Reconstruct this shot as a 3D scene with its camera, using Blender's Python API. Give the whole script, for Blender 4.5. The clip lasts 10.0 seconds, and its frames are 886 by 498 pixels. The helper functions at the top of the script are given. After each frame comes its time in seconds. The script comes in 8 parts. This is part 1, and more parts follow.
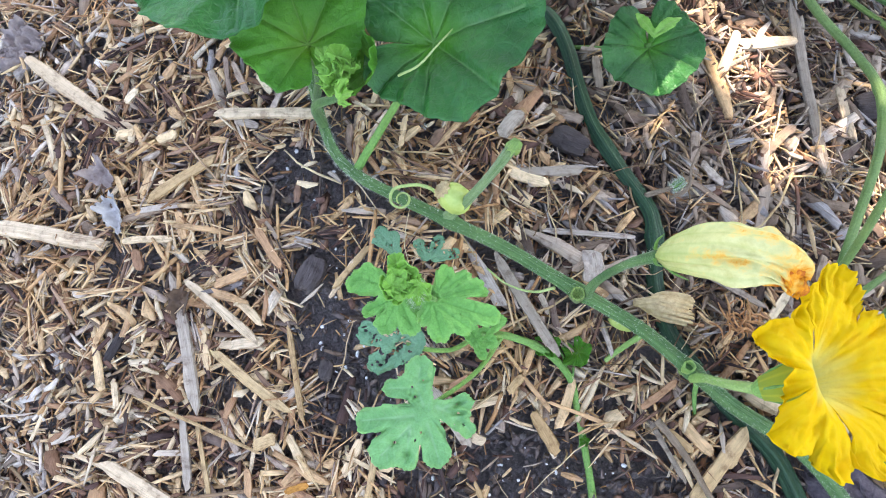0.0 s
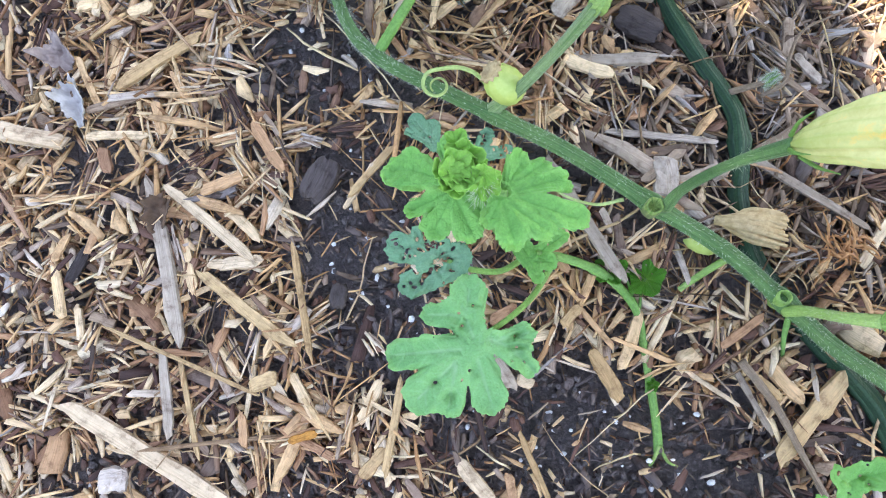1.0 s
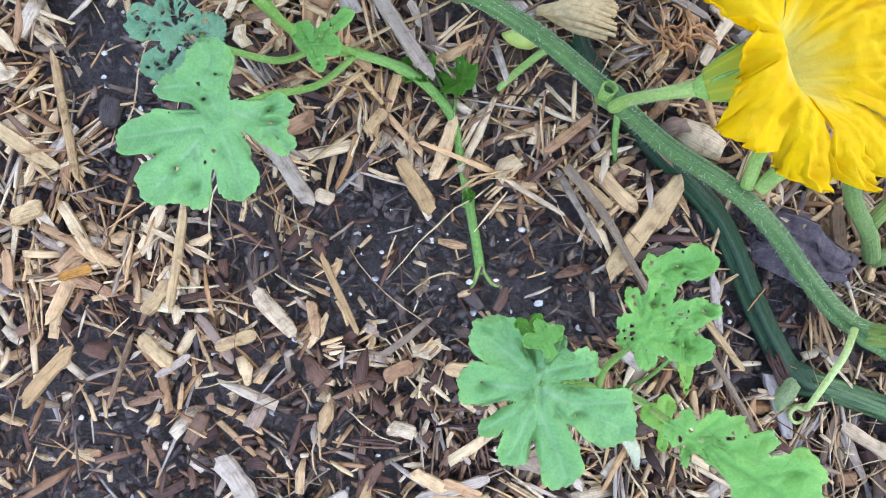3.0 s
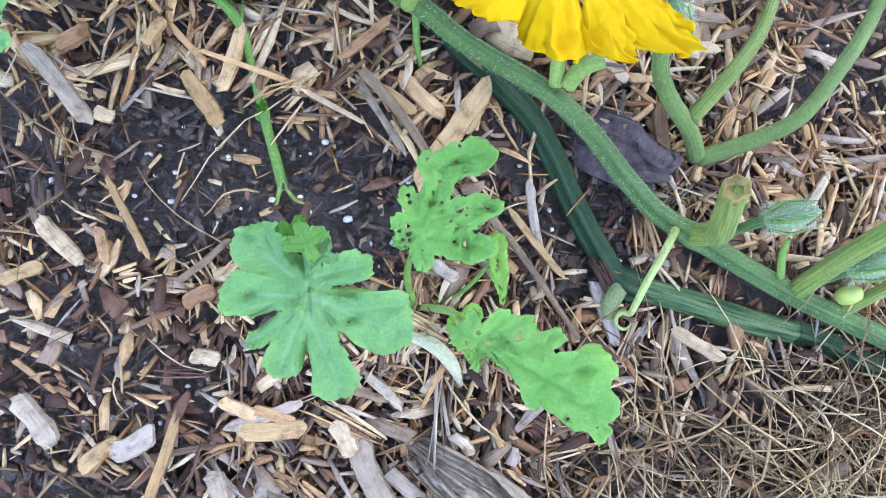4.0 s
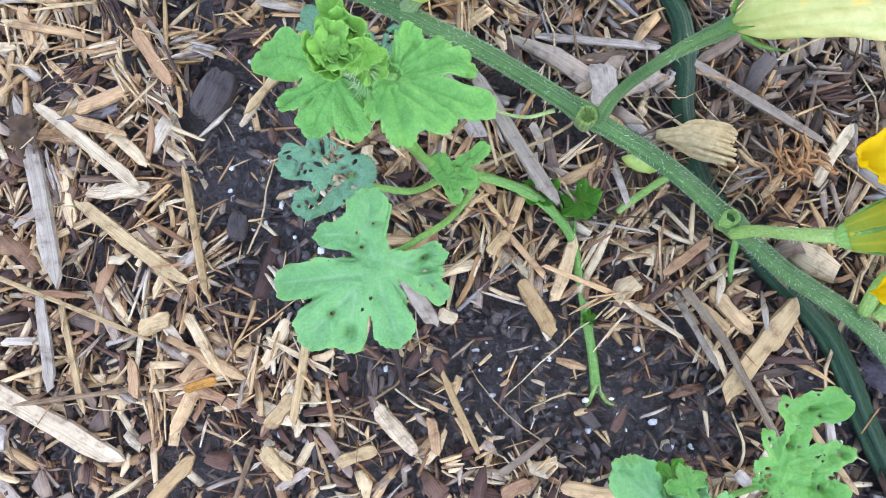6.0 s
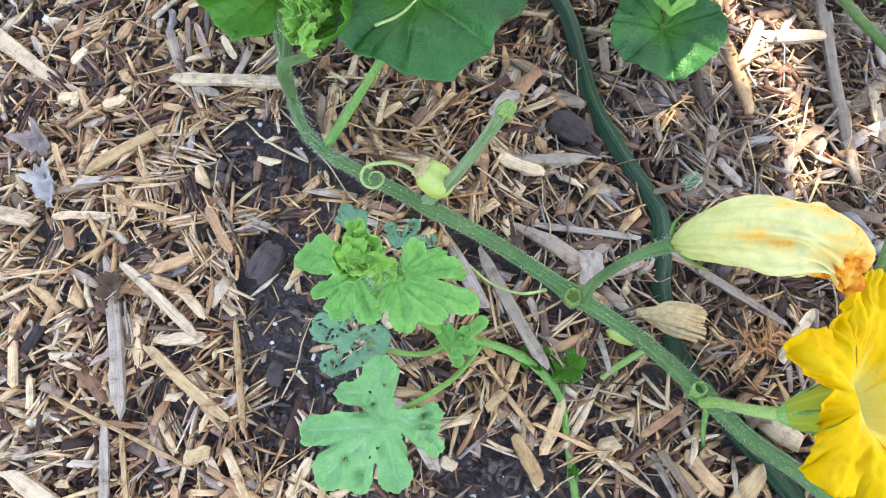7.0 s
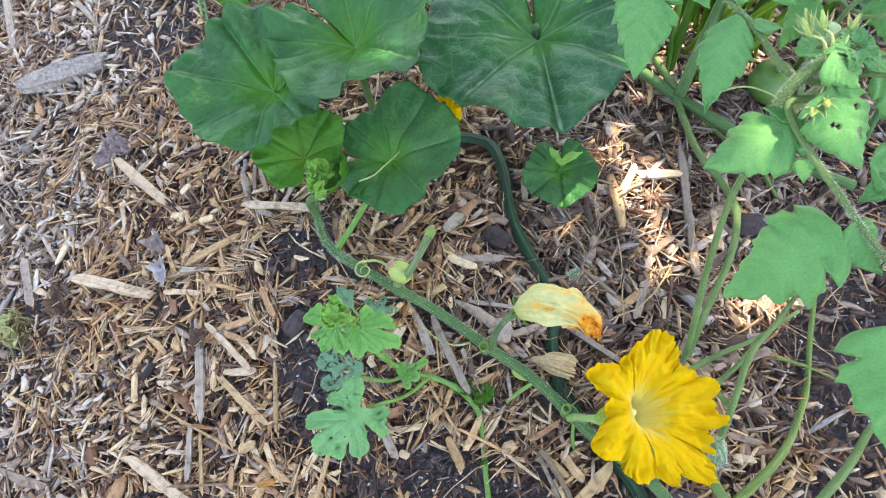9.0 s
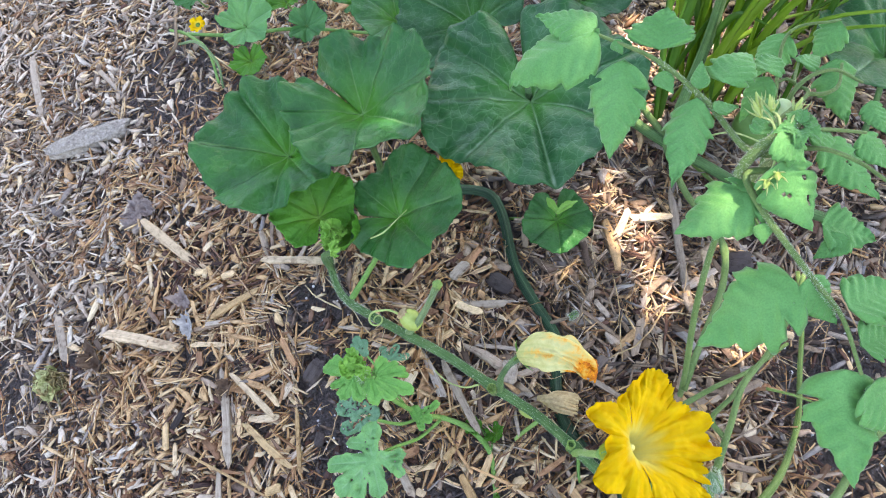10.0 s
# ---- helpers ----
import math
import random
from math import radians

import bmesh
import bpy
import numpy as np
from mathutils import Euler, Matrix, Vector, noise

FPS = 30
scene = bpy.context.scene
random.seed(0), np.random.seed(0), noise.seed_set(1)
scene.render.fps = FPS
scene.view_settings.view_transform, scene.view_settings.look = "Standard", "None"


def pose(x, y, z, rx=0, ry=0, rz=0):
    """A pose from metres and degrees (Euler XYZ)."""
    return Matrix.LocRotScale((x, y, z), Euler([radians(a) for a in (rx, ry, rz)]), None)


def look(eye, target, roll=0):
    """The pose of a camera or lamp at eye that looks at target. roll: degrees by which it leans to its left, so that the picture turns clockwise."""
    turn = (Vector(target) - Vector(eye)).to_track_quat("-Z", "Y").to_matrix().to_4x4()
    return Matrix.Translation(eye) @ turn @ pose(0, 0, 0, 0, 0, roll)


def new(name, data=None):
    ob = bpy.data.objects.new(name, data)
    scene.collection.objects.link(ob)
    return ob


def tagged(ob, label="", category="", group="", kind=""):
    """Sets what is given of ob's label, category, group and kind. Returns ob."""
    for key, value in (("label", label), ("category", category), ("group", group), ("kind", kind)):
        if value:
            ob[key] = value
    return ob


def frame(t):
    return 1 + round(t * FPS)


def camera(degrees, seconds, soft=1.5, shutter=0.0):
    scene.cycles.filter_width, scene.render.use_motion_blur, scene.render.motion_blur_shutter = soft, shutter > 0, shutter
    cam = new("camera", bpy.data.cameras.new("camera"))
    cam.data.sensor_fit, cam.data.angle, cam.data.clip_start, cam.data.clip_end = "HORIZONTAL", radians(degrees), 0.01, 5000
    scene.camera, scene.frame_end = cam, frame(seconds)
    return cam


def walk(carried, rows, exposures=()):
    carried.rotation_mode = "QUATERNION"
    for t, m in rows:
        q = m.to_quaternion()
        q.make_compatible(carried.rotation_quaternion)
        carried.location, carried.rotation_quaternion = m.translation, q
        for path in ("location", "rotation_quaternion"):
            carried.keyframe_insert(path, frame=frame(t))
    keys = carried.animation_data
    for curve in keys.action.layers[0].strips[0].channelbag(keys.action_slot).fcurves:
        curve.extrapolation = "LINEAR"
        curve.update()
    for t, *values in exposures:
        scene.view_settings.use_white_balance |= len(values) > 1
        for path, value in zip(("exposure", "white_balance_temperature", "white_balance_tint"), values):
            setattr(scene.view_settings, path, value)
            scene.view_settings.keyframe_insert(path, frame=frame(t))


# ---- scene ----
cam = camera(62.3, 10.0, soft=1.0)
PATH = [
    (0, (0.017, -0.008, 0.528), (-0.175, 0.481, -1.402), -21.7),
    (0.5, (-0.014, 0.0, 0.464), (-0.168, 0.407, -1.488), -20.4),
    (1, (-0.029, -0.013, 0.433), (-0.16, 0.345, -1.53), -19.3),
    (1.5, (-0.029, -0.014, 0.422), (-0.136, 0.323, -1.547), -17.1),
    (2, (-0.008, -0.031, 0.408), (-0.091, 0.275, -1.566), -14.8),
    (2.5, (0.017, -0.054, 0.387), (-0.036, 0.204, -1.596), -11.9),
    (3, (0.052, -0.078, 0.37), (0.036, 0.136, -1.618), -5.7),
    (3.2, (0.068, -0.088, 0.366), (0.071, 0.109, -1.625), -1.4),
    (4.3, (0.146, -0.11, 0.348), (0.192, 0.006, -1.648), 16.7),
    (4.5, (0.14, -0.109, 0.35), (0.189, 0.004, -1.647), 18.3),
    (5, (0.087, -0.09, 0.351), (0.12, 0.03, -1.645), 11.4),
    (5.5, (0.032, -0.052, 0.361), (0.04, 0.098, -1.633), 0.8),
    (6, (-0.003, -0.026, 0.383), (-0.048, 0.234, -1.599), -10.1),
    (6.2, (-0.012, -0.017, 0.393), (-0.076, 0.29, -1.582), -11.3),
    (7.3, (0.039, -0.02, 0.475), (-0.151, 0.65, -1.4), -13.2),
    (7.5, (0.052, -0.023, 0.489), (-0.142, 0.677, -1.374), -13.1),
    (8, (0.084, -0.043, 0.541), (-0.141, 0.709, -1.298), -15.0),
    (8.5, (0.119, -0.069, 0.631), (-0.178, 0.718, -1.184), -18.7),
    (9, (0.135, -0.099, 0.673), (-0.214, 0.69, -1.132), -20.3),
    (9.5, (0.145, -0.1, 0.71), (-0.224, 0.71, -1.081), -21.1),
    (10, (0.148, -0.099, 0.726), (-0.23, 0.755, -1.043), -22.4),
]
walk(cam, [(t, look(eye, target, roll)) for t, eye, target, roll in PATH], [(0, 2.66, 7750, 17), (1.0, 2.71, 7750, 17.3), (2.5, 2.72, 7750, 18), (4.3, 2.78, 7250, 18), (6.2, 2.80, 7700, 17.5), (7.3, 2.66, 8000, 17), (10, 2.41, 7900, 17)])

# ---- world, sun, exposure ----
SUN_AZ, SUN_EL = 48.0, 58.0          # degrees from +y towards +x, degrees above the ground
TO_SUN = Vector((math.sin(radians(SUN_AZ)) * math.cos(radians(SUN_EL)),
                 math.cos(radians(SUN_AZ)) * math.cos(radians(SUN_EL)), math.sin(radians(SUN_EL))))
world = bpy.data.worlds.new("world")
scene.world = world
world.use_nodes = True
wn = world.node_tree.nodes
sky = wn.new("ShaderNodeTexSky")
sky.sky_type = "NISHITA"
sky.sun_disc = False
sky.sun_elevation, sky.sun_rotation = radians(SUN_EL), radians(SUN_AZ)
world.node_tree.links.new(sky.outputs[0], wn["Background"].inputs[0])
wn["Background"].inputs[1].default_value = 0.15
sun = new("sun", bpy.data.lights.new("sun", "SUN"))
sun.data.energy, sun.data.angle, sun.data.color = 3.0, radians(0.53), (1.0, 0.95, 0.86)
sun.matrix_world = look(TO_SUN * 12.0, (0, 0, 0))


# ---- helpers of this scene ----
def ground_z(x, y):
    """The bed is a low mound that falls away to all sides."""
    q = -0.003 - 0.038 * x + 0.098 * y - 0.392 * x * x - 0.237 * x * y - 0.292 * y * y
    return 0.09 * np.tanh(q / 0.09)


def mesh_of(name, verts, faces, mat, smooth=True, uvs=None, floats=()):
    me = bpy.data.meshes.new(name)
    me.from_pydata([tuple(v) for v in verts], [], faces)
    if uvs is not None:
        layer = me.uv_layers.new(name="UVMap")
        idx = np.empty(len(me.loops), dtype=np.int32)
        me.loops.foreach_get("vertex_index", idx)
        layer.data.foreach_set("uv", np.asarray(uvs, dtype=np.float32)[idx].ravel())
    for key, values in floats:
        att = me.attributes.new(key, "FLOAT", "POINT")
        att.data.foreach_set("value", np.asarray(values, dtype=np.float32))
    if smooth:
        me.polygons.foreach_set("use_smooth", np.ones(len(me.polygons), dtype=bool))
    me.materials.append(mat)
    me.update()
    return me


def part(name, me, parent=None, label="", m=None):
    ob = new(name, me)
    if parent is not None:
        ob.parent = parent
    if m is not None:
        ob.matrix_local = m
    return tagged(ob, label)


def thing(name, at, label, category, group="", kind=""):
    ob = new(name)
    ob.empty_display_size = 0.02
    ob.location = at
    bpy.context.view_layer.update()
    return tagged(ob, label, category, group, kind)


def spline(points, n):
    """Catmull-Rom through the points, n samples to a span."""
    p = [np.array(q, float) for q in points]
    p = [2 * p[0] - p[1]] + p + [2 * p[-1] - p[-2]]
    out = []
    for i in range(1, len(p) - 2):
        for k in range(n):
            t = k / n
            out.append(0.5 * (2 * p[i] + (p[i + 1] - p[i - 1]) * t + (2 * p[i - 1] - 5 * p[i] + 4 * p[i + 1] - p[i + 2]) * t * t
                              + (3 * p[i] - p[i - 1] - 3 * p[i + 1] + p[i + 2]) * t ** 3))
    out.append(p[-2])
    return np.array(out)


def tube(points, radii, sides=12, ridge=0.0, n=8, wob=0.0, seed=0, knots=(), capped=True):
    """A ridged, capped tube along a spline. knots: (0..1, growth, width) thickenings."""
    c = spline(points, n)
    m = len(c)
    rad = np.interp(np.linspace(0, 1, m), np.linspace(0, 1, len(radii)), radii)
    rng = np.random.default_rng(seed)
    for at, grow, wide in knots:
        rad = rad * (1 + grow * np.exp(-((np.linspace(0, 1, m) - at) / wide) ** 2))
    rad = rad * (1 + wob * rng.normal(size=m))
    tan = np.gradient(c, axis=0)
    tan /= np.linalg.norm(tan, axis=1)[:, None] + 1e-12
    up = np.array([0.0, 0.0, 1.0]) if abs(tan[0][2]) < 0.9 else np.array([1.0, 0.0, 0.0])
    verts, faces = [], []
    ang = np.linspace(0, 2 * np.pi, sides, endpoint=False)
    for i in range(m):
        side = np.cross(tan[i], up)
        side /= np.linalg.norm(side) + 1e-12
        up = np.cross(side, tan[i])
        prof = rad[i] * (1 + ridge * np.cos(5 * ang))
        verts.append(c[i] + np.outer(np.cos(ang) * prof, side) + np.outer(np.sin(ang) * prof, up))
    verts = np.concatenate(verts)
    for i in range(m - 1):
        for k in range(sides):
            a, b = i * sides + k, i * sides + (k + 1) % sides
            faces.append((a, b, b + sides, a + sides))
    if capped:
        faces.append(tuple(range(sides - 1, -1, -1)))
        faces.append(tuple((m - 1) * sides + k for k in range(sides)))
    uvs = np.stack([np.repeat(np.linspace(0, 1, m), sides), np.tile(ang / 6.2832, m)], 1)
    return verts, faces, uvs


def stalk(name, points, radii, mat, parent, label="", **kw):
    v, f, u = tube(points, radii, **kw)
    return part(name, mesh_of(name, v, f, mat, uvs=u), parent, label, Matrix.Identity(4) if parent is None else parent.matrix_world.inverted())


def aim(at, tip, normal):
    """A pose at a point whose x runs to the tip and whose z is near the normal."""
    x = Vector(tip).normalized()
    y = Vector(normal).cross(x).normalized()
    z = x.cross(y)
    return Matrix.Translation(at) @ Matrix((x, y, z)).transposed().to_4x4()


# ---- materials ----
def material(name):
    m = bpy.data.materials.new(name)
    m.use_nodes = True
    nt = m.node_tree
    return m, nt, nt.nodes["Principled BSDF"], nt.links.new


def noise_node(nt, scale, detail=4.0, rough=0.6, vec=None):
    n = nt.nodes.new("ShaderNodeTexNoise")
    n.inputs["Scale"].default_value = scale
    n.inputs["Detail"].default_value = detail
    n.inputs["Roughness"].default_value = rough
    if vec is not None:
        nt.links.new(vec, n.inputs["Vector"])
    return n


def ramp_node(nt, fac, stops, mode="LINEAR"):
    r = nt.nodes.new("ShaderNodeValToRGB")
    r.color_ramp.interpolation = mode
    while len(r.color_ramp.elements) < len(stops):
        r.color_ramp.elements.new(0.5)
    for e, (p, c) in zip(r.color_ramp.elements, stops):
        e.position, e.color = p, (*c, 1)
    nt.links.new(fac, r.inputs[0])
    return r


def mix_node(nt, fac, a, b, mode="MIX"):
    n = nt.nodes.new("ShaderNodeMix")
    n.data_type, n.blend_type = "RGBA", mode
    for sock, v in ((n.inputs[0], fac), (n.inputs[6], a), (n.inputs[7], b)):
        if hasattr(v, "is_linked"):
            nt.links.new(v, sock)
        elif isinstance(v, tuple):
            sock.default_value = (*v, 1)
        else:
            sock.default_value = v
    return n.outputs[2]


def math_node(nt, op, a, b=0.0, clamp=False):
    n = nt.nodes.new("ShaderNodeMath")
    n.operation, n.use_clamp = op, clamp
    for sock, v in ((n.inputs[0], a), (n.inputs[1], b)):
        if hasattr(v, "is_linked"):
            nt.links.new(v, sock)
        else:
            sock.default_value = v
    return n.outputs[0]


def bump_node(nt, height, dist, strength, bsdf):
    b = nt.nodes.new("ShaderNodeBump")
    b.inputs["Distance"].default_value = dist
    b.inputs["Strength"].default_value = strength
    nt.links.new(height, b.inputs["Height"])
    nt.links.new(b.outputs[0], bsdf.inputs["Normal"])
    return b


def wood_mat(name, stops, island, rough=0.8):
    """Split wood: the tone by the piece, fibres along its length."""
    m, nt, bsdf, link = material(name)
    if island:
        rnd = nt.nodes.new("ShaderNodeNewGeometry").outputs["Random Per Island"]
    else:
        rnd = nt.nodes.new("ShaderNodeObjectInfo").outputs["Random"]
    uv = nt.nodes.new("ShaderNodeUVMap")
    comb = nt.nodes.new("ShaderNodeCombineXYZ")
    sep = nt.nodes.new("ShaderNodeSeparateXYZ")
    link(uv.outputs[0], sep.inputs[0])
    link(math_node(nt, "MULTIPLY", sep.outputs[0], 60.0), comb.inputs[0])
    link(math_node(nt, "MULTIPLY", sep.outputs[1], 1100.0), comb.inputs[1])
    link(math_node(nt, "MULTIPLY", rnd, 37.0), comb.inputs[2])
    fib = noise_node(nt, 1.0, 3.0, 0.65, comb.outputs[0])
    geo = nt.nodes.new("ShaderNodeNewGeometry")
    big = noise_node(nt, 130.0, 5.0, 0.7, geo.outputs["Position"])
    base = ramp_node(nt, rnd, stops)
    f = ramp_node(nt, fib.outputs[0], [(0.28, (0.70, 0.65, 0.60)), (0.52, (0.97, 0.97, 0.97)), (0.75, (1.20, 1.18, 1.14))])
    col = mix_node(nt, 0.8, base.outputs[0], f.outputs[0], "MULTIPLY")
    st = ramp_node(nt, big.outputs[0], [(0.33, (0.46, 0.38, 0.34)), (0.47, (1.0, 0.98, 0.96)), (0.62, (1.18, 1.17, 1.15))])
    col = mix_node(nt, 0.75, col, st.outputs[0], "MULTIPLY")
    link(col, bsdf.inputs["Base Color"])
    bsdf.inputs["Roughness"].default_value = rough
    bsdf.inputs["Specular IOR Level"].default_value = 0.25
    bump_node(nt, fib.outputs[0], 0.0012, 0.9, bsdf)
    return m


TAN = [(0.0, (0.26, 0.16, 0.11)), (0.06, (0.28, 0.15, 0.09)), (0.18, (0.48, 0.265, 0.145)), (0.36, (0.66, 0.42, 0.22)), (0.56, (0.79, 0.56, 0.32)), (0.80, (0.84, 0.68, 0.46)),
       (0.89, (0.58, 0.47, 0.38)), (0.95, (0.40, 0.28, 0.21)), (1.0, (0.20, 0.14, 0.11))]
# weathered grey wood, toned down further to put in the plants' shade there
GREY = [(0.0, (0.075, 0.053, 0.045)), (0.15, (0.18, 0.122, 0.09)), (0.35, (0.33, 0.235, 0.165)), (0.6, (0.44, 0.335, 0.25)), (0.82, (0.54, 0.455, 0.38)),
        (0.92, (0.40, 0.36, 0.34)), (1.0, (0.11, 0.080, 0.066))]
BLEACHED = [(0.0, (0.14, 0.10, 0.08)), (0.15, (0.38, 0.29, 0.22)), (0.45, (0.64, 0.52, 0.42)), (0.8, (0.78, 0.69, 0.58)), (1.0, (0.30, 0.25, 0.22))]
UMBER = [(0.0, (0.060, 0.036, 0.032)), (0.4, (0.115, 0.062, 0.050)), (0.75, (0.20, 0.105, 0.075)), (1.0, (0.30, 0.17, 0.11))]
DARK = [(0.0, (0.085, 0.070, 0.070)), (0.4, (0.155, 0.122, 0.114)), (0.7, (0.22, 0.165, 0.14)), (0.88, (0.19, 0.13, 0.09)), (1.0, (0.34, 0.24, 0.16))]
mulch_tan = wood_mat("mulch_tan", TAN, True)
mulch_grey = wood_mat("mulch_grey", GREY, True)
mulch_rust = wood_mat("mulch_rust", [(0.0, (0.24, 0.12, 0.07)), (0.3, (0.52, 0.285, 0.135)), (0.6, (0.70, 0.44, 0.215)), (0.85, (0.78, 0.57, 0.33)), (1.0, (0.40, 0.24, 0.16))], True)
mulch_dark = wood_mat("mulch_dark", DARK, True)
mulch_bleached = wood_mat("mulch_bleached", BLEACHED, True)
mulch_umber = wood_mat("mulch_umber", UMBER, True)
straw_mat = wood_mat("dry_straw", [(0.0, (0.12, 0.075, 0.045)), (0.3, (0.34, 0.22, 0.12)), (0.55, (0.60, 0.44, 0.24)), (0.85, (0.78, 0.65, 0.42)), (1.0, (0.40, 0.17, 0.06))], True, 0.7)
CHIP = {
    "t": wood_mat("chip_tan", [(0.0, (0.46, 0.29, 0.14)), (1.0, (0.58, 0.40, 0.21))], False),
    "p": wood_mat("chip_pale", [(0.0, (0.58, 0.43, 0.28)), (1.0, (0.68, 0.53, 0.36))], False),
    "g": wood_mat("chip_grey", [(0.0, (0.33, 0.265, 0.205)), (1.0, (0.47, 0.39, 0.31))], False),
    "w": wood_mat("chip_bleached", [(0.0, (0.42, 0.35, 0.29)), (1.0, (0.54, 0.46, 0.39))], False),
    "b": wood_mat("chip_brown", [(0.0, (0.20, 0.125, 0.075)), (1.0, (0.34, 0.22, 0.13))], False),
    "o": wood_mat("chip_orange", [(0.0, (0.55, 0.24, 0.05)), (1.0, (0.62, 0.30, 0.08))], False),
    "any": wood_mat("chip_mixed", TAN, False),
    "anyg": wood_mat("chip_mixed_grey", GREY, False),
    "d": wood_mat("bark_dark", [(0.0, (0.050, 0.040, 0.038)), (1.0, (0.09, 0.072, 0.068))], False, 0.75),
}


def soil_mat():
    m, nt, bsdf, link = material("soil")
    geo = nt.nodes.new("ShaderNodeNewGeometry")
    a = noise_node(nt, 45.0, 6.0, 0.7, geo.outputs["Position"])
    b = noise_node(nt, 420.0, 5.0, 0.75, geo.outputs["Position"])
    col = ramp_node(nt, a.outputs[0], [(0.3, (0.120, 0.106, 0.108)), (0.55, (0.205, 0.178, 0.178)), (0.8, (0.30, 0.25, 0.23))])
    g = ramp_node(nt, b.outputs[0], [(0.35, (0.50, 0.50, 0.50)), (0.6, (1.3, 1.25, 1.22)), (0.72, (2.3, 2.15, 2.1))])
    dirt = mix_node(nt, 0.8, col.outputs[0], g.outputs[0], "MULTIPLY")
    # old trodden mulch all round the bed
    off = nt.nodes.new("ShaderNodeVectorMath")
    off.operation = "DISTANCE"
    link(geo.outputs["Position"], off.inputs[0])
    off.inputs[1].default_value = (-0.17, 0.32, 0.0)
    far = math_node(nt, "ADD", off.outputs["Value"], math_node(nt, "MULTIPLY", a.outputs[0], 0.3))
    out = ramp_node(nt, far, [(0.75, (0.0, 0.0, 0.0)), (0.98, (1.0, 1.0, 1.0))])
    trod = ramp_node(nt, noise_node(nt, 90.0, 6.0, 0.8, geo.outputs["Position"]).outputs[0], [(0.36, (0.05, 0.036, 0.028)), (0.5, (0.16, 0.11, 0.075)), (0.64, (0.34, 0.25, 0.17))])
    link(mix_node(nt, out.outputs[0], dirt, trod.outputs[0]), bsdf.inputs["Base Color"])
    bsdf.inputs["Roughness"].default_value = 0.85
    bump_node(nt, b.outputs[0], 0.008, 1.0, bsdf)
    return m


soil = soil_mat()


def leaf_mat(name, deep, light, vein, rough=0.45, trans=0.25, mottle=0.0, fuzz=0.0, scale=1.0, vein_mix=0.75, net=11.0, relief=0.004, glow=(0.30, 0.55, 0.06), heart=None, lines=(0.40, 0.14), spec=0.4):
    """A living leaf: veins from the mesh's own vein value, blotches, cells, and light through the blade."""
    m, nt, bsdf, link = material(name)
    att = nt.nodes.new("ShaderNodeAttribute")
    att.attribute_name = "vein"
    geo = nt.nodes.new("ShaderNodeNewGeometry")
    big = noise_node(nt, 35.0 * scale, 4.0, 0.6, geo.outputs["Position"])
    fine = noise_node(nt, 900.0 * scale, 3.0, 0.6, geo.outputs["Position"])
    uv = nt.nodes.new("ShaderNodeUVMap")
    warp = noise_node(nt, 7.0, 2.0, 0.5, uv.outputs[0])
    shift = nt.nodes.new("ShaderNodeVectorMath")
    shift.operation = "MULTIPLY_ADD"
    link(warp.outputs["Color"], shift.inputs[0])
    shift.inputs[1].default_value = (0.10, 0.10, 0.0)
    link(uv.outputs[0], shift.inputs[2])
    cell = nt.nodes.new("ShaderNodeTexVoronoi")
    cell.feature = "DISTANCE_TO_EDGE"
    cell.voronoi_dimensions = "2D"
    cell.inputs["Scale"].default_value = net
    link(shift.outputs[0], cell.inputs["Vector"])
    small = nt.nodes.new("ShaderNodeTexVoronoi")
    small.feature = "DISTANCE_TO_EDGE"
    small.voronoi_dimensions = "2D"
    small.inputs["Scale"].default_value = net * 3.1
    link(shift.outputs[0], small.inputs["Vector"])
    base = ramp_node(nt, big.outputs[0], [(0.3, deep), (0.72, light)])
    sp = ramp_node(nt, fine.outputs[0], [(0.3, (0.8, 0.8, 0.8)), (0.7, (1.2, 1.2, 1.2))])
    col = mix_node(nt, 0.7, base.outputs[0], sp.outputs[0], "MULTIPLY")
    if mottle:
        mo = noise_node(nt, 70.0, 3.0, 0.55, geo.outputs["Position"])
        mk = ramp_node(nt, mo.outputs[0], [(0.55, (0.0, 0.0, 0.0)), (0.68, (1.0, 1.0, 1.0))])
        near = math_node(nt, "MULTIPLY", mk.outputs[0], math_node(nt, "ADD", math_node(nt, "MULTIPLY", att.outputs["Fac"], 1.6), 0.12))
        col = mix_node(nt, math_node(nt, "MULTIPLY", near, mottle, True), col, (0.30, 0.42, 0.30))
    line = ramp_node(nt, cell.outputs["Distance"], [(0.0, (1.0, 1.0, 1.0)), (0.07, (0.0, 0.0, 0.0))])
    fine_line = ramp_node(nt, small.outputs["Distance"], [(0.0, (1.0, 1.0, 1.0)), (0.09, (0.0, 0.0, 0.0))])
    if heart:
        mid = nt.nodes.new("ShaderNodeAttribute")
        mid.attribute_name = "heart"
        col = mix_node(nt, math_node(nt, "MULTIPLY", mid.outputs["Fac"], 0.9, True), col, heart)
    nets = math_node(nt, "ADD", math_node(nt, "MULTIPLY", line.outputs[0], lines[0]), math_node(nt, "MULTIPLY", fine_line.outputs[0], lines[1]))
    col = mix_node(nt, math_node(nt, "MULTIPLY", nets, vein_mix, True), col, vein)
    col = mix_node(nt, math_node(nt, "MULTIPLY", att.outputs["Fac"], vein_mix, True), col, vein)
    link(col, bsdf.inputs["Base Color"])
    bsdf.inputs["Roughness"].default_value = rough
    bsdf.inputs["Specular IOR Level"].default_value = spec
